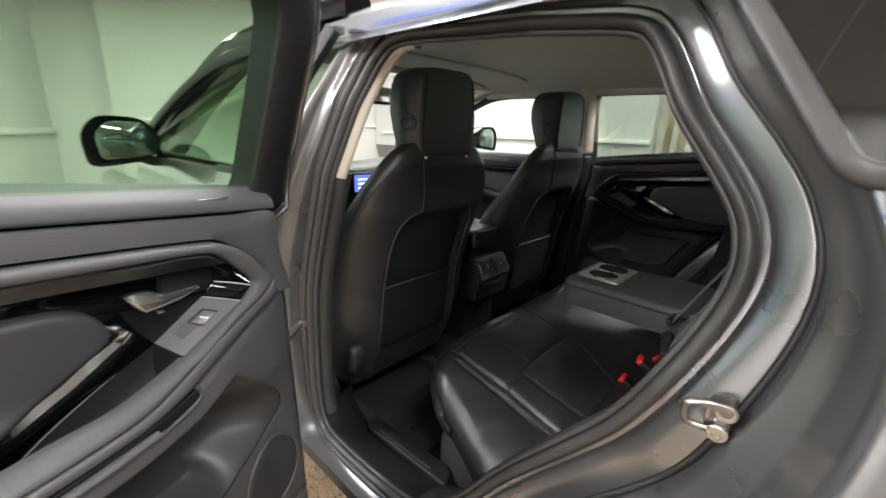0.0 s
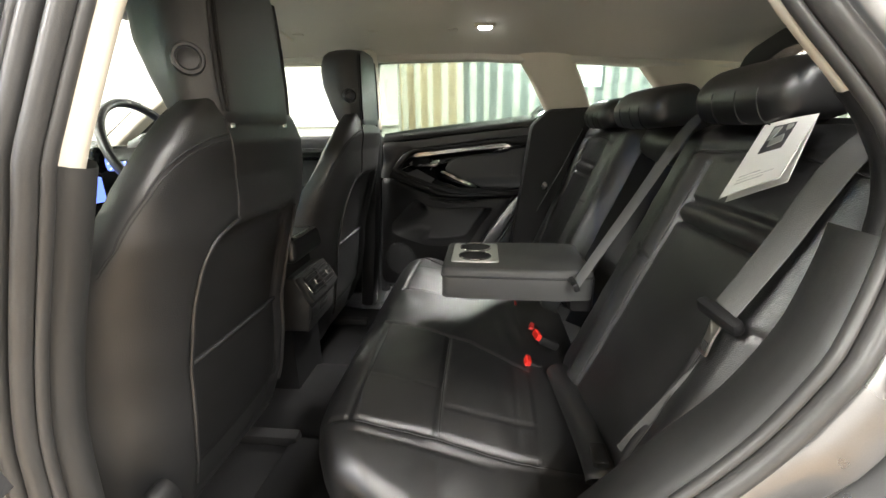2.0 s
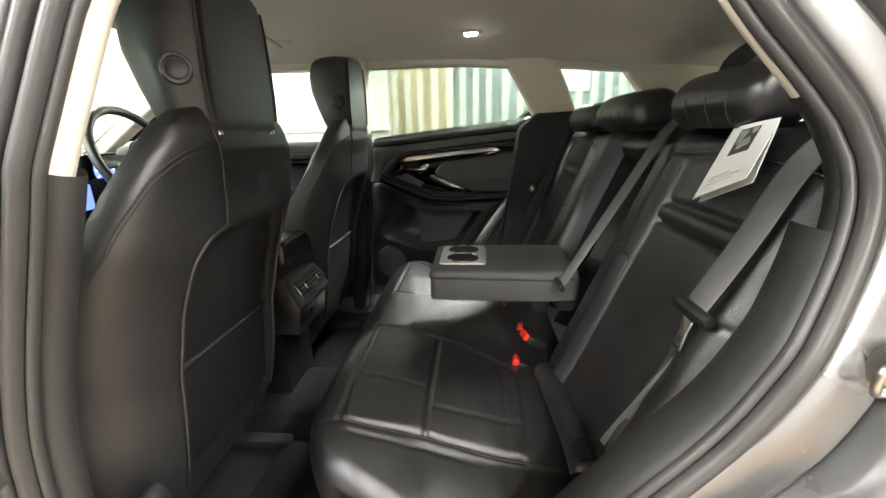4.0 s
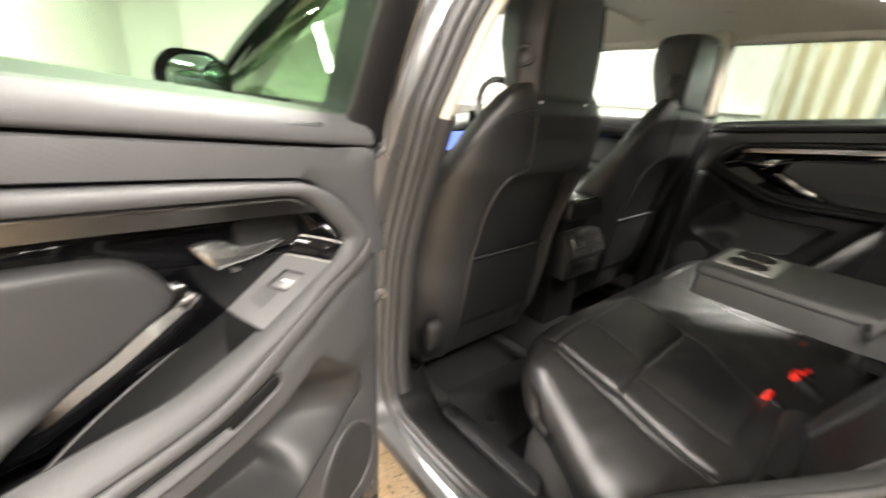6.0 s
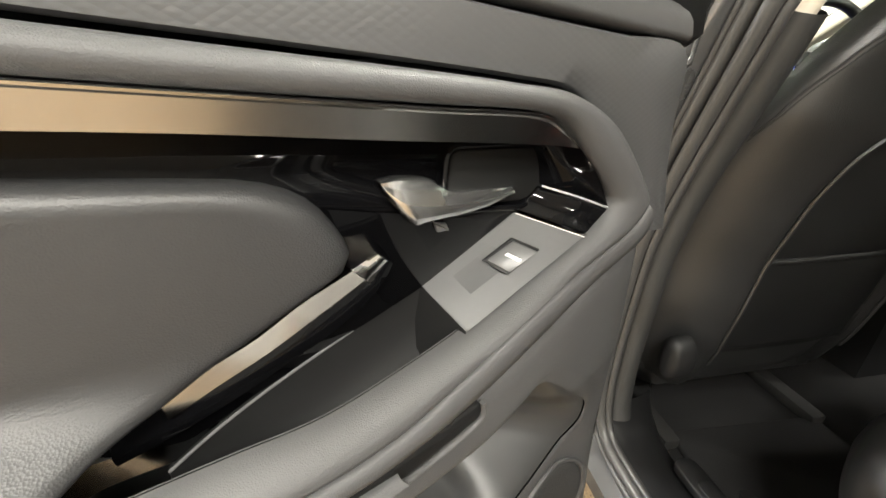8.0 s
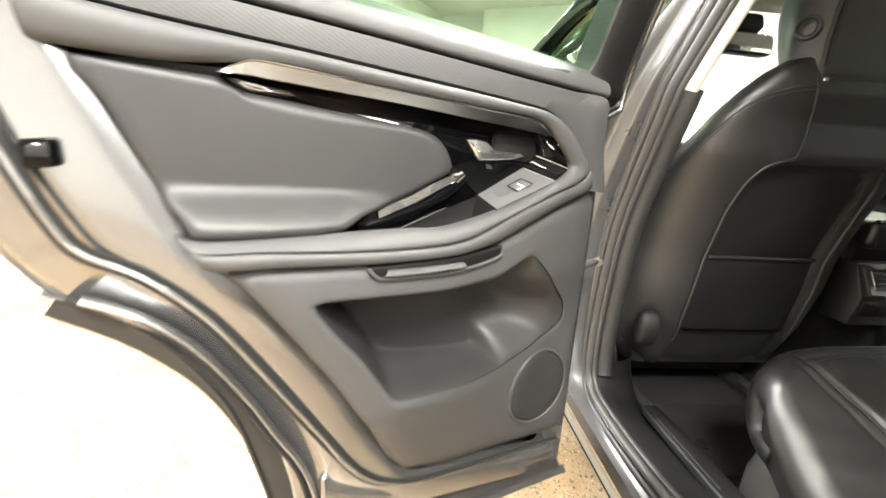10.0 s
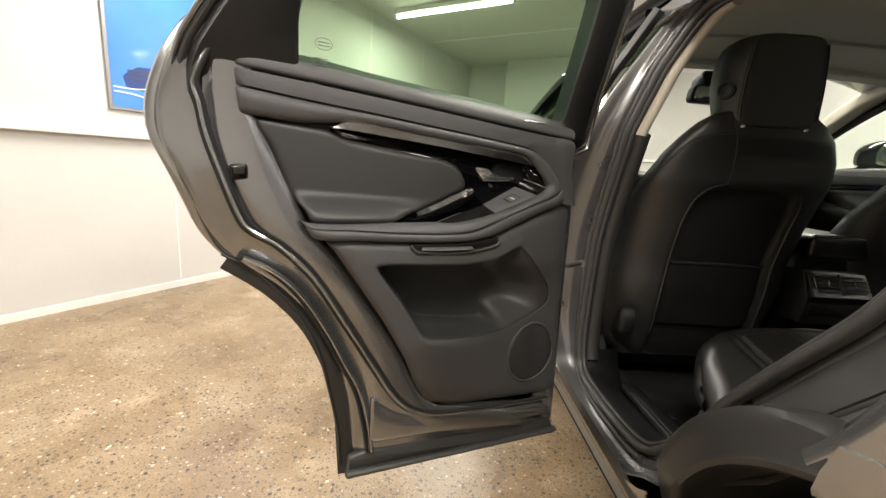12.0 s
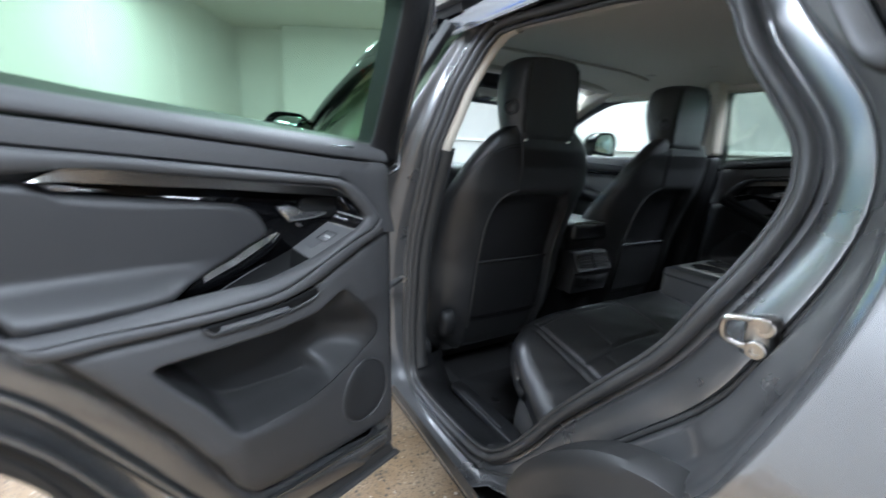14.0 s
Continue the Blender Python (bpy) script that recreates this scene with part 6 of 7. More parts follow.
def groove(d, w=0.006, depth=0.008):
    return depth * math.exp(-(d / w) ** 2)


FRAME[0] = PLAIN
PROFILE = evenly(spline([V(p) for p in ((-0.24, 0.535), (-0.19, 0.54), (-0.15, 0.562), (-0.126, 0.605), (-0.119, 0.655), (-0.133, 0.698), (-0.165, 0.724), (-0.21, 0.733), (-0.29, 0.72), (-0.37, 0.701), (-0.55, 0.665), (-0.73, 0.638))], 10), 240, False)


def cushion_point(x, s):
    """A place on the cushion: s from under its front to its back, x along the cover to the rolled edge."""
    i = min(int(s * 239), 238)
    y, z = PROFILE[i].lerp(PROFILE[i + 1], s * 239 - i)
    along = PROFILE[i + 1] - PROFILE[i]
    n_y, n_z = -along[1], along[0]
    long_ = -math.hypot(n_y, n_z)
    n_y, n_z = n_y / long_, n_z / long_
    # rolled edge: the cover turns down over a quarter round and then under
    edge, r, drop = table(y, ((-0.6, 0.675), (-0.42, 0.67), (-0.19, 0.625), (-0.12, 0.61))), 0.042, 0.0
    a = abs(x)
    if a > edge - r:
        turn = (a - edge + r) / r
        bend = min(turn, 1.9)
        turn = bend + (turn - bend) * max(0.0, n_z) ** 3
        a = edge - r + r * math.sin(bend) + (turn - bend) * r * math.cos(bend)
        drop = r * (1 - math.cos(bend)) + (turn - bend) * r * math.sin(bend)
    top = min(1.0, max(0.0, (-0.13 - y) / 0.06)) if z > 0.66 else 0.0
    o, n = table(y, ((-0.66, 0.486), (-0.37, 0.48), (-0.2, 0.508))), table(y, ((-0.62, 0.255), (-0.53, 0.203), (-0.43, 0.145), (-0.31, 0.13), (-0.19, 0.125)))
    over = max(0.0, a - o - 0.004)
    fall = table(y, ((-0.7, 0.07), (-0.52, 0.064), (-0.37, 0.043), (-0.21, 0.013), (-0.12, 0.006))) * max(0.0, (min(a, 0.5) - 0.25) / 0.23) ** 2
    fall += 0.3 * over + 0.6 * over * over
    z -= fall * max(0.0, (z - 0.5) / 0.23)
    y -= table(a, ((0.42, 0.0), (0.48, 0.006), (0.53, 0.024), (0.566, 0.045), (0.613, 0.075), (0.66, 0.11))) * table(y, ((-0.5, 0.0), (-0.22, 0.7), (-0.12, 1.0)))
    if y < -0.15 and top > 0.3 and drop < 0.004:
        z -= groove(a - o, 0.006, 0.006) + groove(a - o - 0.026, 0.004, 0.003) * table(y, ((-0.5, 0.0), (-0.44, 1.0), (-0.24, 1.0), (-0.2, 0.0)))
        if y < -0.185:
            z -= groove(a - n, 0.005, 0.006)
        if n < a < o:
            z -= groove(y + 0.2, 0.005, 0.005) + groove(y + 0.372, 0.005, 0.006)
            z -= groove(a - 0.365, 0.005, 0.0022) * (-0.37 < y < -0.2) + groove(a - 0.41, 0.005, 0.0022) * (y < -0.38)
            z += 0.004 * math.sin(math.pi * (a - n) / (o - n)) * abs(math.sin(math.pi * (y + 0.2) / 0.172)) ** 0.5
        z += 0.0012 * math.sin(37 * x + 5 * math.sin(17 * y)) * math.sin(41 * y + 13 * x)
    return V((math.copysign(a, x), y - n_y * drop, z - n_z * drop))


cx_ = list(np.linspace(-0.82, 0.82, 380))
cushion = sheet("cushion", [[cushion_point(x, s) for x in cx_] for s in np.linspace(0, 1, 170)], LEATHER, bench, "black leather bench cushion with stitched seams", sharp=80)
# carpeted base under the cushion
rows = []
for k, z in ((0.0, 0.36), (0.0, 0.46), (0.015, 0.52), (0.04, 0.535), (0.1, 0.535)):
    rows.append([V((x, y - k, z)) for x, y in ((-0.66, -0.7), (-0.635, -0.34), (-0.61, -0.25), (-0.57, -0.215), (-0.3, -0.182), (0.3, -0.182), (0.57, -0.215), (0.61, -0.25), (0.635, -0.34), (0.66, -0.7))])
sheet("seat_base", rows, CARPET_GREY, bench, "dark grey carpeted seat base", sharp=50)


def share(y):
    """The share along the profile at which the cushion's top reaches y."""
    return next(i for i, p in enumerate(PROFILE) if p[1] > 0.7 and p[0] <= y) / 239


def seam_on(points, parent, place, r=0.0011, lift=0.0012):
    sweep("seam", [place(*p) + V((0, 0, lift)) for p in points], circle(r, 6), STITCH, parent, up=(0, 0, 1))


for s_ in (-1, 1):
    rows = [share(y) for y in np.linspace(-0.2, -0.34, 12)] + list(np.linspace(share(-0.35), 0.98, 20))
    seam_on([(s_ * (table(PROFILE[int(k * 239)][0], ((-0.66, 0.486), (-0.37, 0.48), (-0.2, 0.508))) + 0.006), k) for k in rows], cushion, cushion_point)
    seam_on([(s_ * x, share(-0.207)) for x in np.linspace(0.13, 0.5, 24)], cushion, cushion_point)
    seam_on([(s_ * x, share(-0.37) + 0.004) for x in np.linspace(0.14, 0.478, 24)], cushion, cushion_point)
seam_on([(x, 0.16) for x in np.linspace(-0.56, 0.56, 60)], cushion, lambda x, s: cushion_point(x, s) + V((0, 0.001, 0)), 0.0012, 0)
FRAME[0] = CABIN


def back_point(x, s, c=0.43, half=0.27):
    """A place on a seat back: s from its foot to its top."""
    y, z = table(s, ((0, -0.625), (1, -0.868))), table(s, ((0, 0.64), (1, 1.215)))
    n = V((0, 0.923, 0.385))
    b, m = abs(x - c) / half, math.copysign(0.47, c)
    d = abs(x - m)
    out = 0.03 - 0.05 * max(0, (b - 0.82) / 0.18) ** 2 + 0.014 * math.exp(-((d - 0.17) / 0.035) ** 2)
    out -= 0.03 * max(0, (s - 0.93) / 0.07) ** 2 + 0.02 * max(0, (0.08 - s) / 0.08) ** 2
    arch = 0.895 + 0.03 * math.cos(min(1.0, d / 0.2) * math.pi / 2)
    out -= groove(s - arch, 0.008, 0.005) * (d < 0.21)
    if s < arch - 0.03:
        out -= groove(d - 0.13, 0.006, 0.007)
        if d < 0.13:
            out -= groove(s - 0.765, 0.009, 0.009) + groove(s - 0.705, 0.009, 0.01)
            out += 0.007 * math.exp(-((s - 0.735) / 0.022) ** 2) + 0.003 * (1 - (d / 0.13) ** 2)
        else:
            out -= groove(s - 0.56 - 0.25 * (d - 0.13), 0.006, 0.004) * (d < 0.22)
    # soft pulls in the leather
    out += 0.0012 * math.sin(29 * x + 3 * math.sin(9 * s)) * math.sin(23 * s + 11 * x)
    return V((x, y, z)) + n * out


for s_ in (-1, 1):
    xs_ = np.linspace(s_ * 0.43 - 0.27, s_ * 0.43 + 0.27, 120)
    bk = sheet("backrest", [[back_point(x, s, s_ * 0.43) for x in xs_] for s in np.linspace(0, 1, 140)], LEATHER, bench, "black leather seat back with stitched panels", sharp=80)
    for k in (-1, 1):
        sweep("seam", [back_point(s_ * 0.47 + k * 0.136, s, s_ * 0.43) + V((0, 0.002, 0)) for s in np.linspace(0.03, 0.87, 40)], circle(0.0012, 6), STITCH, bk, up=(0, 1, 0))
    sweep("seam", [back_point(s_ * 0.47 + x, 0.887 + 0.03 * math.cos(min(1.0, abs(x) / 0.2) * math.pi / 2), s_ * 0.43) + V((0, 0.002, 0.001)) for x in np.linspace(-0.2, 0.2, 24)], circle(0.0012, 6), STITCH, bk, up=(0, 1, 0))
    rbox("shell", (s_ * 0.41, -0.825, 0.93), (0.46, 0.1, 0.62), PLASTIC, bench, bevel=0.03, rot=(23, 0, 0))
    # side bolster between seat and wheel arch trim
    rows = []
    for s in np.linspace(0, 1, 16):
        y, z = lerp(-0.595, -0.86, s), lerp(0.62, 1.2, s)
        rows.append([V((s_ * x, y + dy, z + dz)) for x, dy, dz in ((0.615, -0.03, -0.012), (0.63, -0.012, 0.0), (0.645, -0.016, 0.0), (0.66, -0.03, -0.01), (0.67, -0.08, -0.04), (0.71, -0.17, -0.09), (0.82, -0.3, -0.16))])
    sheet("side_bolster", rows, PANEL, bench)
# middle: recess behind the lowered armrest
sheet("armrest_recess", [[V((x, lerp(-0.68, -0.9, s) - (0.05 if abs(x + 0.02) < 0.1 else 0), lerp(0.64, 1.14, s))) for x in (-0.15, -0.14, -0.11, -0.1, 0.06, 0.07, 0.12, 0.13)] for s in np.linspace(0, 1, 6)], PLASTIC, bench, "dark recess of the folding armrest", sharp=30)
rbox("centre_top", (-0.01, -0.885, 1.175), (0.26, 0.1, 0.1), LEATHER_SMOOTH, bench, bevel=0.035, rot=(29, 0, 0), seg=4)


def rear_headrest(cx, w, y, z, h, label):
    sec = rounded([(-0.052, -0.036 - h), (0.048, -0.042 - h), (0.066, -0.005), (0.04, 0.028), (-0.035, 0.036), (-0.066, 0.012)], 0.03, 5)
    rows = []
    for k, sc in ((-1, 0.4), (-0.985, 0.6), (-0.94, 0.76), (-0.85, 0.89), (-0.7, 0.97), (-0.45, 1.01), (0, 1.03), (0.45, 1.01), (0.7, 0.97), (0.85, 0.89), (0.94, 0.76), (0.985, 0.6), (1, 0.4)):
        rows.append([V((cx + k * w, y + p[0] * sc, z + 1.2 * p[1] * sc)) for p in sec])
    hr = sheet("headrest", rows, LEATHER_SMOOTH, bench, label, wrap_cols=True, cap=True, sharp=70)
    for q in (-0.62, -0.2, 0.3):
        loop = [V((cx + q * w, y + p[0] * 1.025, z + 1.23 * p[1])) for p in sec[:16]]
        sweep("seam", loop, circle(0.0009, 6), STITCH, hr, up=(1, 0, 0))


rear_headrest(-0.4, 0.134, -0.846, 1.266, 0.0, "low black leather headrest")
rear_headrest(-0.02, 0.15, -0.812, 1.258, 0.0, "low black leather headrest")
rear_headrest(0.41, 0.15, -0.828, 1.256, 0.0, "low black leather headrest")

# folded-down armrest with cup holders
arm = thing("folding_armrest", "lowered grey-black armrest with twin cup holders", "armrest", (-0.03, -0.5, 0.8))
ARM = [(-0.165, -0.312), (0.09, -0.312), (0.1, -0.6), (0.085, -0.68), (-0.16, -0.68), (-0.172, -0.6)]
arm_mat = material("charcoal_leather", (0.055, 0.056, 0.055), 0.5, bump=0.3, scale=700, cells=True, grain=0.15, vary=0.2, vary_scale=8)
body_ = pad("cushion", rounded(ARM, 0.02), lambda p, q, h: (p, q, 0.885 + h), 0.014, arm_mat, arm, "charcoal leather armrest cushion", base=-0.062, soft=0.014)
sweep("piping", [(p[0], p[1], 0.878) for p in offset(rounded(ARM, 0.02), 0.001)], circle(0.003, 6), STITCH, body_, closed=True)
plate = pad("cup_plate", rounded([(-0.118, -0.332), (0.056, -0.332), (0.058, -0.455), (-0.118, -0.455)], 0.014), lambda p, q, h: (p, q, 0.899 + h), 0.004, FOIL, arm, "pale grey cup holder plate", soft=0.003)
# flat dark discs, the shade down in the cups painted on
for x in (-0.071, 0.011):
    cup = disc("cup_holder", (x, -0.393, 0.9025), (0, 0, 1), 0.043, 0.002, DARK, plate, "round cup holder, its depth painted dark", n=32, rings=((1.0, 0), (1.0, 1), (0.95, 1.1), (0.9, 0.6)))
    sweep("ring", [(x + 0.041 * math.cos(k), -0.393 + 0.041 * math.sin(k), 0.9045) for k in np.linspace(0, 2 * math.pi, 32, endpoint=False)], circle(0.0018, 6), CHROME, cup, closed=True)
rbox("cup_bridge", (-0.03, -0.393, 0.9035), (0.03, 0.03, 0.002), DARK, plate, bevel=0.0)
rbox("hinge_foot", (-0.04, -0.66, 0.83), (0.2, 0.06, 0.1), PLASTIC, arm, bevel=0.015)

# buckles
for x, y, z, r in ((-0.19, -0.545, 0.664, 0), (-0.15, -0.57, 0.715, 10), (0.02, -0.575, 0.655, -10), (0.19, -0.54, 0.652, 0)):
    bk = thing("belt_buckle", "black seat belt buckle with a red button", "belt buckle", (x, y, z - 0.05), group="belt buckles")
    rbox("housing", (x, y - 0.012, z - 0.01), (0.03, 0.055, 0.022), PLASTIC, bk, bevel=0.006, rot=(28, 0, r))
    rbox("button", (x, y + 0.016, z + 0.008), (0.036, 0.013, 0.018), RED, bk, "red release button", bevel=0.003, rot=(28, 0, r))


def webbing(name, path, width, across, parent, thickness=0.0012):
    """A flat belt: across gives its broad direction."""
    a, rows = V(across).normalized(), []
    for i, p in enumerate(path):
        t = (V(path[min(i + 1, len(path) - 1)]) - V(path[max(i - 1, 0)])).normalized()
        side = (a - t * a.dot(t)).normalized()
        n = t.cross(side)
        rows.append([V(p) + side * q * width / 2 + n * (thickness * w) for q, w in ((-1, 0), (-0.9, 1), (-0.33, 1.0), (-0.3, 0.3), (-0.27, 1.0), (0.27, 1.0), (0.3, 0.3), (0.33, 1.0), (0.9, 1), (1, 0), (0.9, -1), (-0.9, -1))])
    band = sheet(name, rows, BELT, parent, "grey woven webbing", wrap_cols=True, cap=True, sharp=30)
    if name == "webbing":
        for q in (-0.3, 0.3):
            lines = [[row[2].lerp(row[7], 0.5 + q * 0.9 - 0.075) + (row[2] - row[11]).normalized() * 0.0006, row[2].lerp(row[7], 0.5 + q * 0.9 + 0.075) + (row[2] - row[11]).normalized() * 0.0006] for row in rows]
            sheet("woven_line", lines, PANEL, band, sharp=80)
    return band


FRAME[0] = PLAIN
belt = thing("seat_belt", "grey seat belt with a steel tongue across the seat back", "seat belt", (-0.63, -0.76, 0.7), group="seat belts")
webbing("webbing", spline([(-0.662, -0.925, 1.3), (-0.66, -0.885, 1.256), (-0.658, -0.853, 1.214), (-0.65, -0.815, 1.12), (-0.643, -0.776, 1.035)], 5), 0.044, (1, 0.1, 0.0), belt)
webbing("lower_webbing", spline([(-0.668, -0.885, 1.16), (-0.655, -0.82, 1.04), (-0.632, -0.775, 0.93), (-0.6, -0.735, 0.82), (-0.585, -0.7, 0.74)], 5), 0.036, (0.8, 0.6, 0.0), belt)
rbox("tongue_grip", (-0.643, -0.77, 1.025), (0.07, 0.018, 0.022), PLASTIC, belt, bevel=0.007, rot=(-25, -8, 14))
def tongue_at(p, q, h):
    return (-0.64 + p + 0.1 * q, -0.769 - 0.3 * q + 0.9 * h, 1.008 + q)


tongue = pad("tongue", rounded([(-0.012, 0.004), (0.012, 0.004), (0.009, -0.012), (0.0095, -0.04), (-0.0095, -0.04), (-0.009, -0.012)], 0.003, 2), tongue_at, 0.002, STEEL, belt, "bright steel tongue", base=-0.001, soft=0.0008)
pad("slot", rounded([(-0.0055, -0.022), (0.0055, -0.022), (0.0055, -0.034), (-0.0055, -0.034)], 0.001, 1), tongue_at, 0.0032, DARK, tongue, base=0.0018, soft=0.0003)
# child seat anchor sleeve at the foot of the seat back
guide = sweep("fold_roll", spline([(-0.25, -0.655, 0.672), (-0.4, -0.664, 0.684), (-0.5, -0.668, 0.694), (-0.58, -0.668, 0.7), (-0.6, -0.668, 0.694)], 6), circle(0.03, 14, 0.024), LEATHER_SMOOTH, bench, "black leather roll at the foot of the seat back", up=(0, 0, 1))
pad("anchor_slot", rounded([(-0.021, -0.013), (0.021, -0.013), (0.021, 0.013), (-0.021, 0.013)], 0.006), lambda p, q, h: (-0.575 + p, -0.664 + q, 0.7295 + 0.1 * p + h), 0.002, DARK, guide, "dark child seat anchor slot", base=-0.01, soft=0.001)
mid = thing("seat_belt", "grey middle seat belt running down to the armrest", "seat belt", (-0.2, -0.75, 0.85), group="seat belts")
webbing("webbing", spline([(-0.21, -0.93, 1.29), (-0.22, -0.885, 1.25), (-0.235, -0.785, 1.085), (-0.215, -0.69, 0.9)], 5), 0.046, (1, 0.1, 0), mid)
rbox("tongue_grip", (-0.213, -0.684, 0.895), (0.055, 0.014, 0.022), PLASTIC, mid, bevel=0.004, rot=(-30, 0, 0))
FRAME[0] = CABIN
right = thing("seat_belt", "dark seat belt beside the far seat back", "seat belt", (0.63, -0.7, 0.7), group="seat belts")
webbing("webbing", spline([(0.68, -0.8, 1.2), (0.645, -0.72, 1.05), (0.6, -0.63, 0.9)], 5), 0.046, (1, -0.3, 0.1), right)
rbox("tongue_grip", (0.645, -0.66, 0.99), (0.05, 0.014, 0.02), STEEL, right, bevel=0.004, rot=(-30, 20, 0))

FRAME[0] = PLAIN
# folded brochure tucked under the headrest
br = thing("brochure", "folded white brochure tucked under the headrest", "brochure", (-0.49, -0.87, 1.13))
TL, TR, BR, BL = V((-0.469, -0.885, 1.262)), V((-0.569, -0.885, 1.276)), V((-0.592, -0.85, 1.192)), V((-0.466, -0.85, 1.143))


def leaf(name, lift, bow):
    rows = []
    for i in range(9):
        a, b = TL.lerp(BL, i / 8), TR.lerp(BR, i / 8)
        rows.append([a.lerp(b, j / 8) + V((0, 0.88, 0.4)) * (lift * i / 8 + bow * math.sin(math.pi * j / 8)) for j in range(9)])
    return thick(name, rows, (0, -0.0008, -0.0004), WHITE_PAPER, br, "glossy white card leaf")


leaf("back_leaf", 0.0, 0.0)
front = leaf("front_leaf", 0.012, 0.002)


def on_leaf(p, q, h):
    a = TL.lerp(TR, p).lerp(BL.lerp(BR, p), q)
    return a + V((0, 0.88, 0.4)) * (0.012 * q + 0.002 * math.sin(math.pi * p) + h)


pad("printed_picture", rounded([(0.3, 0.07), (0.72, 0.07), (0.72, 0.45), (0.3, 0.45)], 0.01, 1), on_leaf, 0.0008, DARK_PRINT, front, "dark printed picture", base=0.0003, soft=0.004)
for pts in ([(0.34, 0.1), (0.5, 0.1), (0.45, 0.24), (0.34, 0.28)], [(0.4, 0.27), (0.62, 0.22), (0.66, 0.34), (0.42, 0.38)], [(0.58, 0.09), (0.7, 0.09), (0.7, 0.16), (0.6, 0.18)]):
    pad("printed_patch", rounded(pts, 0.02, 2), on_leaf, 0.0014, FOIL, front, base=0.0009, soft=0.004)
for k, w in enumerate((0.4, 0.62, 0.5)):
    pad("printed_line", rounded([(0.2, 0.74 + 0.05 * k), (0.2 + w, 0.74 + 0.05 * k), (0.2 + w, 0.752 + 0.05 * k), (0.2, 0.752 + 0.05 * k)], 0.003, 1), on_leaf, 0.0009, GREY_PRINT, front, base=0.0004, soft=0.002)

FRAME[0] = CABIN
# ---- centre console, dashboard, wheel, mirrors ----
con = thing("centre_console", "black centre console with rear air vents", "console", (0.02, 0.4, 0.4))
CX = 0.035
rows = []
for y, z1, w in ((0.145, 0.9, 0.095), (0.3, 0.9, 0.1), (0.6, 0.86, 0.105), (0.78, 0.9, 0.11)):
    rows.append([V((CX + k * w, y, z)) for k, z in ((-1, 0.42), (-1.02, 0.7), (-1, z1 - 0.02), (-0.85, z1), (0.85, z1), (1, z1 - 0.02), (1.02, 0.7), (1, 0.42))])
sheet("body", rows, PLASTIC, con, wrap_cols=True, cap=True, sharp=50)
rbox("lid", (CX, 0.27, 0.905), (0.22, 0.34, 0.075), LEATHER_SMOOTH, con, "padded console lid", bevel=0.02, seg=4)
sweep("lid_edge", [(CX - 0.1, 0.108, 0.938), (CX, 0.104, 0.94), (CX + 0.1, 0.108, 0.938)], circle(0.006, 8), SILVER, con)
FRAME[0] = PLAIN
# vent panel leaning back under the lid, with a socket panel below
def vent_at(p, q, h):
    return (0.032 + p, lerp(0.05, 0.092, q) - 0.854 * h, lerp(0.762, 0.832, q) + 0.52 * h)


# near-black plate: shade under the lid put into its colour
pad("rear_recess", rounded([(-0.105, 0.83), (0.105, 0.83), (0.105, 0.92), (-0.105, 0.92)], 0.01), lambda p, q, h: (0.032 + p, 0.125 - h, q), 0.006, DARK, con, soft=0.004)
pad("rear_housing", rounded([(-0.108, 0.66), (0.108, 0.66), (0.111, 0.76), (0.106, 0.84), (-0.106, 0.84), (-0.111, 0.76)], 0.012), lambda p, q, h: (0.032 + p, table(q, ((0.66, 0.075), (0.75, 0.058), (0.84, 0.105))) - h, q), 0.004, CONSOLE, con, "charcoal rear housing of the console", base=-0.08, soft=0.004)
vf = pad("vent_frame", rounded([(-0.105, -0.04), (0.105, -0.04), (0.102, 1.04), (-0.102, 1.04)], 0.012), vent_at, 0.008, CONSOLE, con, "charcoal vent surround", soft=0.005)
for s_ in (-1, 1):
    pad("vent_mouth", rounded([(s_ * 0.045 - 0.039, 0.14), (s_ * 0.045 + 0.039, 0.14), (s_ * 0.045 + 0.038, 0.9), (s_ * 0.045 - 0.038, 0.9)], 0.006), vent_at, 0.0095, DARK, vf, soft=0.001)
    for k in range(5):
        q = 0.2 + 0.16 * k
        sweep("slat", [vent_at(s_ * 0.045 - 0.036, q, 0.0125), vent_at(s_ * 0.045 + 0.036, q, 0.0125)], [V(p) for p in ((-0.0012, -0.004), (0.0012, -0.004), (0.0012, 0.004), (-0.0012, 0.004))], CONSOLE, vf, up=(0, -0.854, 0.52))
    sweep("vent_tab", [vent_at(s_ * 0.091, 0.3, 0.012), vent_at(s_ * 0.091, 0.75, 0.012)], circle(0.0032, 8), CHROME, vf, "bright vent thumbwheel")
    sweep("vent_slider", [vent_at(s_ * 0.045, 0.42, 0.016), vent_at(s_ * 0.045, 0.62, 0.016)], circle(0.0022, 6), SILVER, vf)
sweep("vent_divider", [vent_at(0, 0.08, 0.012), vent_at(0, 0.96, 0.012)], circle(0.0045, 8), CONSOLE, vf, "grey bar between the vents")
pad("socket_panel", rounded([(-0.09, 0.69), (0.09, 0.69), (0.1, 0.742), (-0.1, 0.742)], 0.01), lambda p, q, h: (0.032 + p, 0.061 + 0.17 * (0.742 - q) - h, q), 0.006, CONSOLE, con, soft=0.004)
pad("socket_slot", rounded([(-0.03, 0.703), (0.03, 0.703), (0.03, 0.729), (-0.03, 0.729)], 0.004), lambda p, q, h: (0.032 + p, 0.056 + 0.17 * (0.742 - q) - h, q), 0.003, DARK, con, soft=0.002)
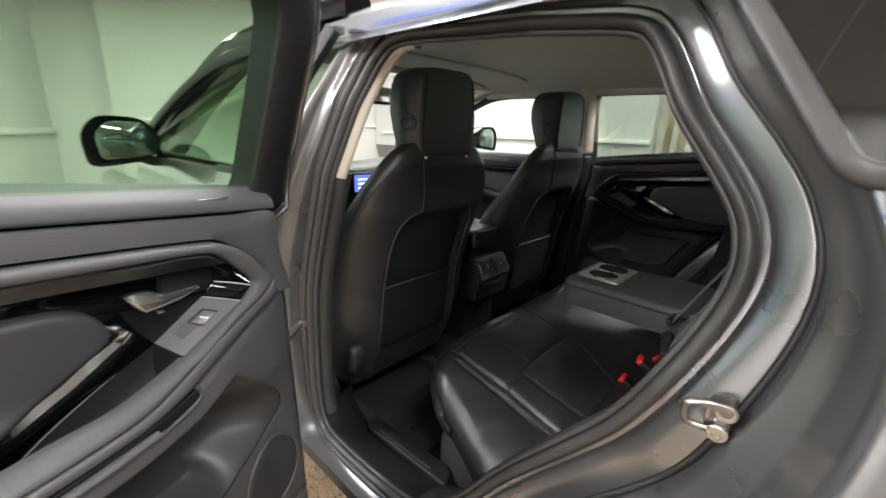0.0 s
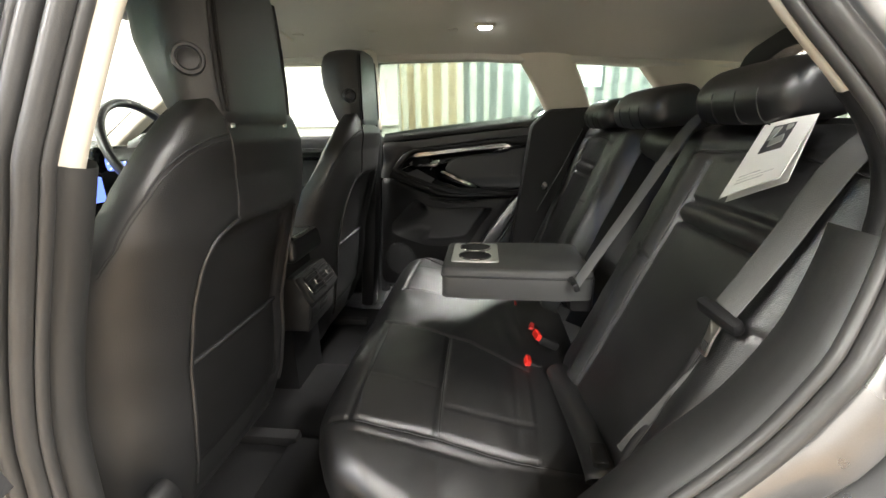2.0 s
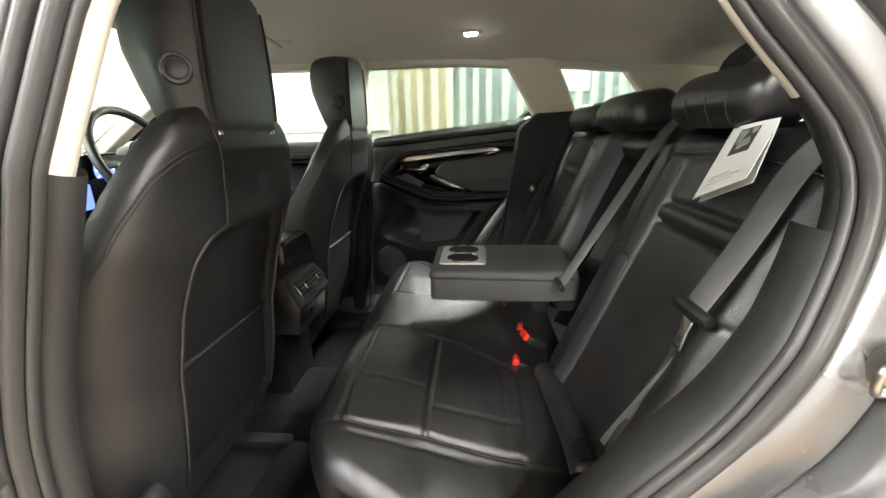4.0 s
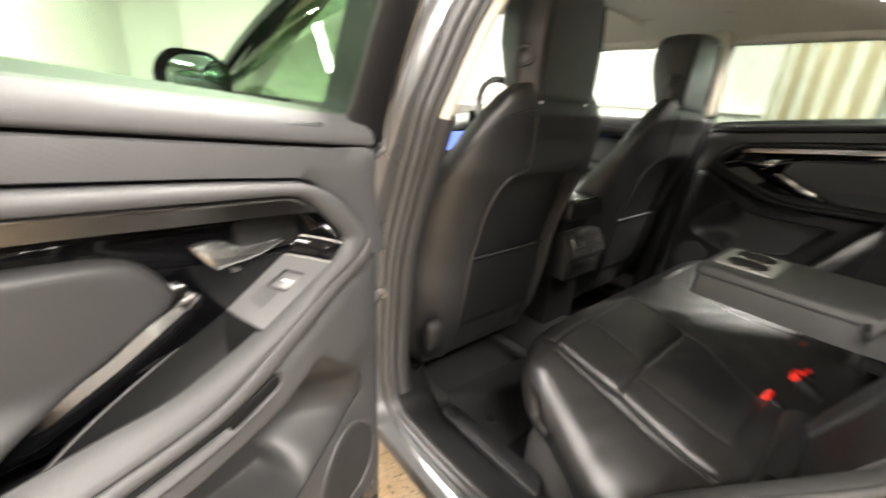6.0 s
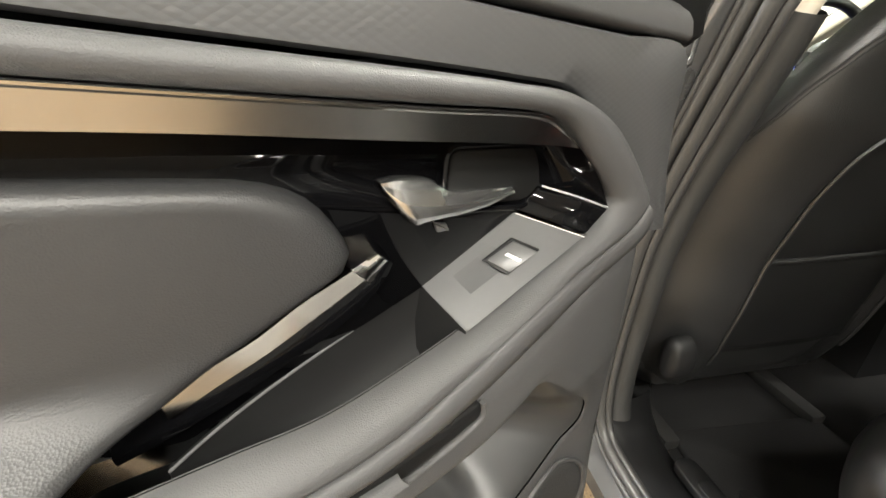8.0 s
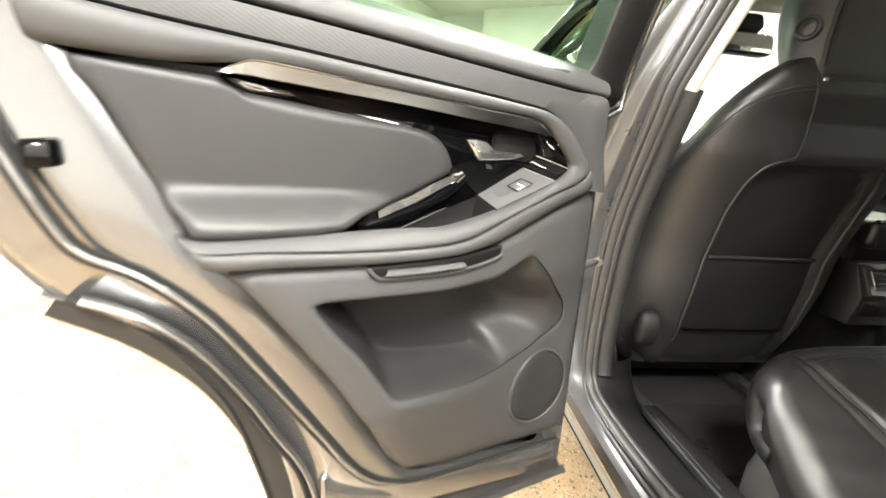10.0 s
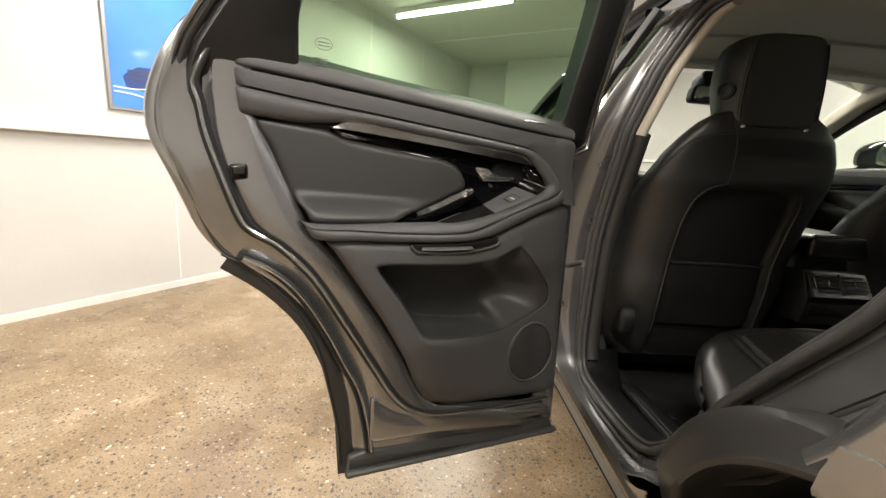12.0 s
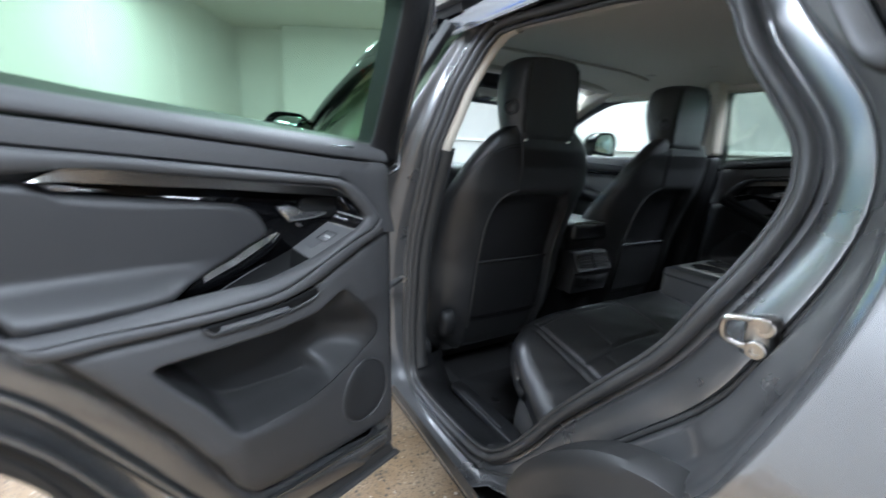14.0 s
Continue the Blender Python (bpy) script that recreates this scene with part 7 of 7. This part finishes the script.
FRAME[0] = CABIN

dash = thing("dashboard", "black dashboard with a lit blue screen", "dashboard", (0, 1.05, 0.8))
rows = []
for x in np.linspace(-0.74, 0.74, 25):
    hump = 0.045 * math.exp(-((x - 0.37) / 0.17) ** 4)
    rows.append([V((x, y, z + hump * k)) for y, z, k in ((1.5, 1.08, 0), (1.2, 1.11, 0.3), (0.98, 1.115, 1), (0.9, 1.1, 1), (0.88, 1.06, 0), (0.9, 0.9, 0), (0.95, 0.7, 0), (1.1, 0.55, 0))])
sheet("top", rows, PLASTIC, dash, sharp=60)
pad("centre_screen", rounded([(-0.14, 0.99), (0.14, 0.99), (0.14, 1.09), (-0.14, 1.09)], 0.01), lambda p, q, h: (CX + p, 0.865 - h, q), 0.012, GLOSS, dash, "black touch screen", soft=0.004)
scr = pad("screen_glow", rounded([(-0.13, 1.0), (0.13, 1.0), (0.13, 1.08), (-0.13, 1.08)], 0.005), lambda p, q, h: (CX + p, 0.852 - h, q), 0.002, SCREEN, dash, "lit blue screen", soft=0.001)
for k in range(3):
    pad("screen_mark", rounded([(-0.11, 1.015 + 0.02 * k), (-0.04, 1.015 + 0.02 * k), (-0.04, 1.022 + 0.02 * k), (-0.11, 1.022 + 0.02 * k)], 0.002, 1), lambda p, q, h: (CX + p, 0.849 - h, q), 0.001, SCREEN_WHITE, scr, soft=0.0005)
pad("lower_screen", rounded([(-0.14, 0.86), (0.14, 0.86), (0.14, 0.95), (-0.14, 0.95)], 0.01), lambda p, q, h: (CX + p, 0.88 - h, q), 0.008, GLOSS, dash, soft=0.004)
rbox("amber_mark", (-0.09, 0.868, 0.915), (0.05, 0.004, 0.01), glow("amber_lit_marks", (1.0, 0.45, 0.05), 1.0), dash, bevel=0.001)
pad("cluster_face", rounded([(0.2, 1.06), (0.54, 1.06), (0.54, 1.17), (0.2, 1.17)], 0.02), lambda p, q, h: (p, 0.9 - h, q), 0.01, GLOSS, dash, "black instrument cluster", soft=0.006)
for x in (0.28, 0.46):
    disc("dial", (x, 0.891, 1.115), (0, -1, 0), 0.045, 0.003, SCREEN, dash, rings=((1, 0), (1, 1), (0.9, 1)))
    rbox("needle", (x + 0.01, 0.886, 1.12), (0.03, 0.001, 0.004), SCREEN_RED, dash, bevel=0)
    for k in range(9):
        a = radians(-30 + 30 * k)
        rbox("dial_mark", (x + 0.036 * math.cos(a), 0.886, 1.115 + 0.036 * math.sin(a)), (0.006, 0.001, 0.003), SCREEN_WHITE, dash, bevel=0, rot=(0, -30 * k + 30, 0))

sw = thing("steering_wheel", "black leather steering wheel with silver spokes", "steering wheel", (0.315, 0.77, 1.145))
tilt = Matrix.Translation((0.315, 0.77, 1.145)) @ pose(0, 0, 0, 66, 0, 0)
circ = [tilt @ V((0.182 * math.cos(a), 0.182 * math.sin(a), 0)) for a in np.linspace(0, 2 * math.pi, 48, endpoint=False)]
sweep("rim", circ, circle(0.0155, 10), LEATHER_SMOOTH, sw, closed=True, up=tilt.to_3x3() @ V((0, 0, 1)))
sweep("inner_trim", [tilt @ V((0.168 * math.cos(a), 0.168 * math.sin(a), 0.004)) for a in np.linspace(radians(-200), radians(20), 36)], circle(0.005, 6), SILVER, sw, up=tilt.to_3x3() @ V((0, 0, 1)))
disc("hub", tilt @ V((0, -0.01, -0.03)), tilt.to_3x3() @ V((0, 0, 1)), 0.075, 0.05, PLASTIC, sw)
for a in (radians(180), radians(0), radians(270)):
    sweep("spoke", [tilt @ V((r * math.cos(a), r * math.sin(a), 0.005)) for r in (0.06, 0.12, 0.175)], rounded([(-0.02, -0.008), (0.02, -0.008), (0.02, 0.008), (-0.02, 0.008)], 0.004, 2), POD, sw, up=tilt.to_3x3() @ V((0, 0, 1)))
sweep("stalk", [(0.3, 0.8, 1.07), (0.22, 0.78, 1.08), (0.17, 0.77, 1.085)], circle(0.01, 8), PLASTIC, sw)

im = thing("rear_view_mirror", "black interior mirror with its sensor pod", "mirror", (-0.12, 0.78, 1.43))
rbox("pod", (-0.1, 0.72, 1.49), (0.13, 0.1, 0.06), PLASTIC, im, bevel=0.02, rot=(-20, 0, 0), seg=3)
sweep("stem", [(-0.11, 0.7, 1.47), (-0.12, 0.66, 1.43)], circle(0.012, 8), PLASTIC, im, up=(1, 0, 0))
pad("housing", rounded([(-0.12, -0.032), (0.12, -0.032), (0.11, 0.035), (-0.11, 0.035)], 0.025), lambda p, q, h: (-0.12 + p, 0.645 - h + p * 0.1, 1.425 + q), 0.012, PLASTIC, im, base=-0.03, soft=0.008)
pad("mirror_glass", rounded([(-0.11, -0.026), (0.11, -0.026), (0.1, 0.029), (-0.1, 0.029)], 0.02), lambda p, q, h: (-0.12 + p, 0.632 - h + p * 0.1, 1.425 + q), 0.002, CHROME, im, soft=0.002)


def door_mirror(s, at):
    t = thing("door_mirror", "black door mirror with tinted glass", "door mirror", at, group="door mirrors")
    x, y, z = at
    sec = rounded([(-0.105, -0.06), (0.1, -0.085), (0.11, 0.03), (0.06, 0.085), (-0.06, 0.08), (-0.11, 0.03)], 0.035, 5)
    sec = [V(p) * (1.12 if s < 0 else 1.0) for p in sec]
    rows = [[V((x + s * p[0] * k, y + dy, z + p[1] * k)) for p in sec] for dy, k in ((-0.03, 0.93), (-0.035, 0.98), (-0.02, 1.0), (0.03, 0.97), (0.08, 0.82), (0.11, 0.55), (0.12, 0.2))]
    sheet("shell", rows, GLOSS, t, "gloss black mirror shell", wrap_cols=True, cap=True, sharp=60)
    pad("mirror_glass", [V(p) * 0.76 + V((-0.012, 0.004)) for p in sec], lambda p, q, h: (x + s * p, y - 0.034 - h, z + q), 0.004, MIRROR, t, "tinted mirror glass", base=0.0, soft=0.002)
    sweep("arm", [(x - s * 0.06, y + 0.03, z - 0.06), (x - s * 0.12, y + 0.03, z - 0.085), (x - s * 0.18, y + 0.02, z - 0.09)], circle(0.022, 8), GLOSS, t)


MIRROR = material("tinted_mirror", (0.26, 0.33, 0.31), 0.03, 1.0)
FRAME[0] = PLAIN
door_mirror(-1, (-1.01, 1.07, 1.275))
door_mirror(1, (0.99, 0.9, 1.3))

# left front door, closed, seen from outside and behind
lf = thing("front_door", "closed dark grey front door with a black framed window", "car door", (-0.9, 0.7, 0.4), group="front doors")
sheet("skin", [[V((skin_x(z) - 0.004, y + (0.0 if y > 0.5 else table(z, ((0.4, 0.0), (0.95, -0.03), (1.24, -0.1)))), z)) for y in np.linspace(0.235, 1.35, 20)] for z in np.linspace(0.4, 1.22, 14)], PAINT, lf, "dark grey door skin")
sweep("belt_strip", [(skin_x(1.23), y, 1.23) for y in np.linspace(0.14, 1.42, 12)], rounded([(-0.012, -0.012), (0.012, -0.012), (0.012, 0.012), (-0.012, 0.012)], 0.004, 2), GLOSS, lf)
fr_ = spline([(-0.89, 1.4, 1.235), (-0.85, 1.1, 1.38), (-0.79, 0.78, 1.51), (-0.76, 0.5, 1.56), (-0.75, 0.05, 1.57)], 6)
sweep("window_frame", fr_, rounded([(-0.018, -0.015), (0.018, -0.015), (0.018, 0.015), (-0.018, 0.015)], 0.005, 2), GLOSS, lf, up=(1, 0, 0))
sweep("rear_upright", [(-0.905, 0.13, 1.23), (-0.83, 0.07, 1.41), (-0.755, -0.01, 1.565)], rounded([(-0.02, -0.01), (0.02, -0.01), (0.02, 0.01), (-0.02, 0.01)], 0.004, 2), PLASTIC, lf, up=(1, 0, 0))
pad("pane", rounded([(0.12, 1.23), (0.0, 1.55), (0.5, 1.55), (0.85, 1.47), (1.36, 1.24)], 0.01), lambda p, q, h: (skin_x(q) + 0.012 + h, p, q), 0.004, GREEN_GLASS, lf, "green tinted pane", base=0, soft=0.002).visible_shadow = False
pad("inner_trim", rounded([(0.28, 0.45), (0.25, 1.22), (1.3, 1.21), (1.25, 0.45)], 0.03), lambda p, q, h: (-0.84 + h, p, q), 0.04, PLASTIC, lf, soft=0.02)
FRAME[0] = CABIN
# bright tube of the far pillar's belt guide, floor mats
mat_obj = thing("floor_mat", "black carpet floor mat in the rear footwell", "floor mat", (-0.4, 0.02, 0.39))
pad("mat", rounded([(-0.6, -0.12), (-0.2, -0.12), (-0.18, 0.12), (-0.58, 0.14)], 0.03), lambda p, q, h: (p, q, 0.387 + h), 0.012, CARPET, mat_obj, base=0.0, soft=0.006)
disc("mat_clip", (-0.53, -0.03, 0.398), (0, 0, 1), 0.016, 0.006, PLASTIC, mat_obj, n=16)
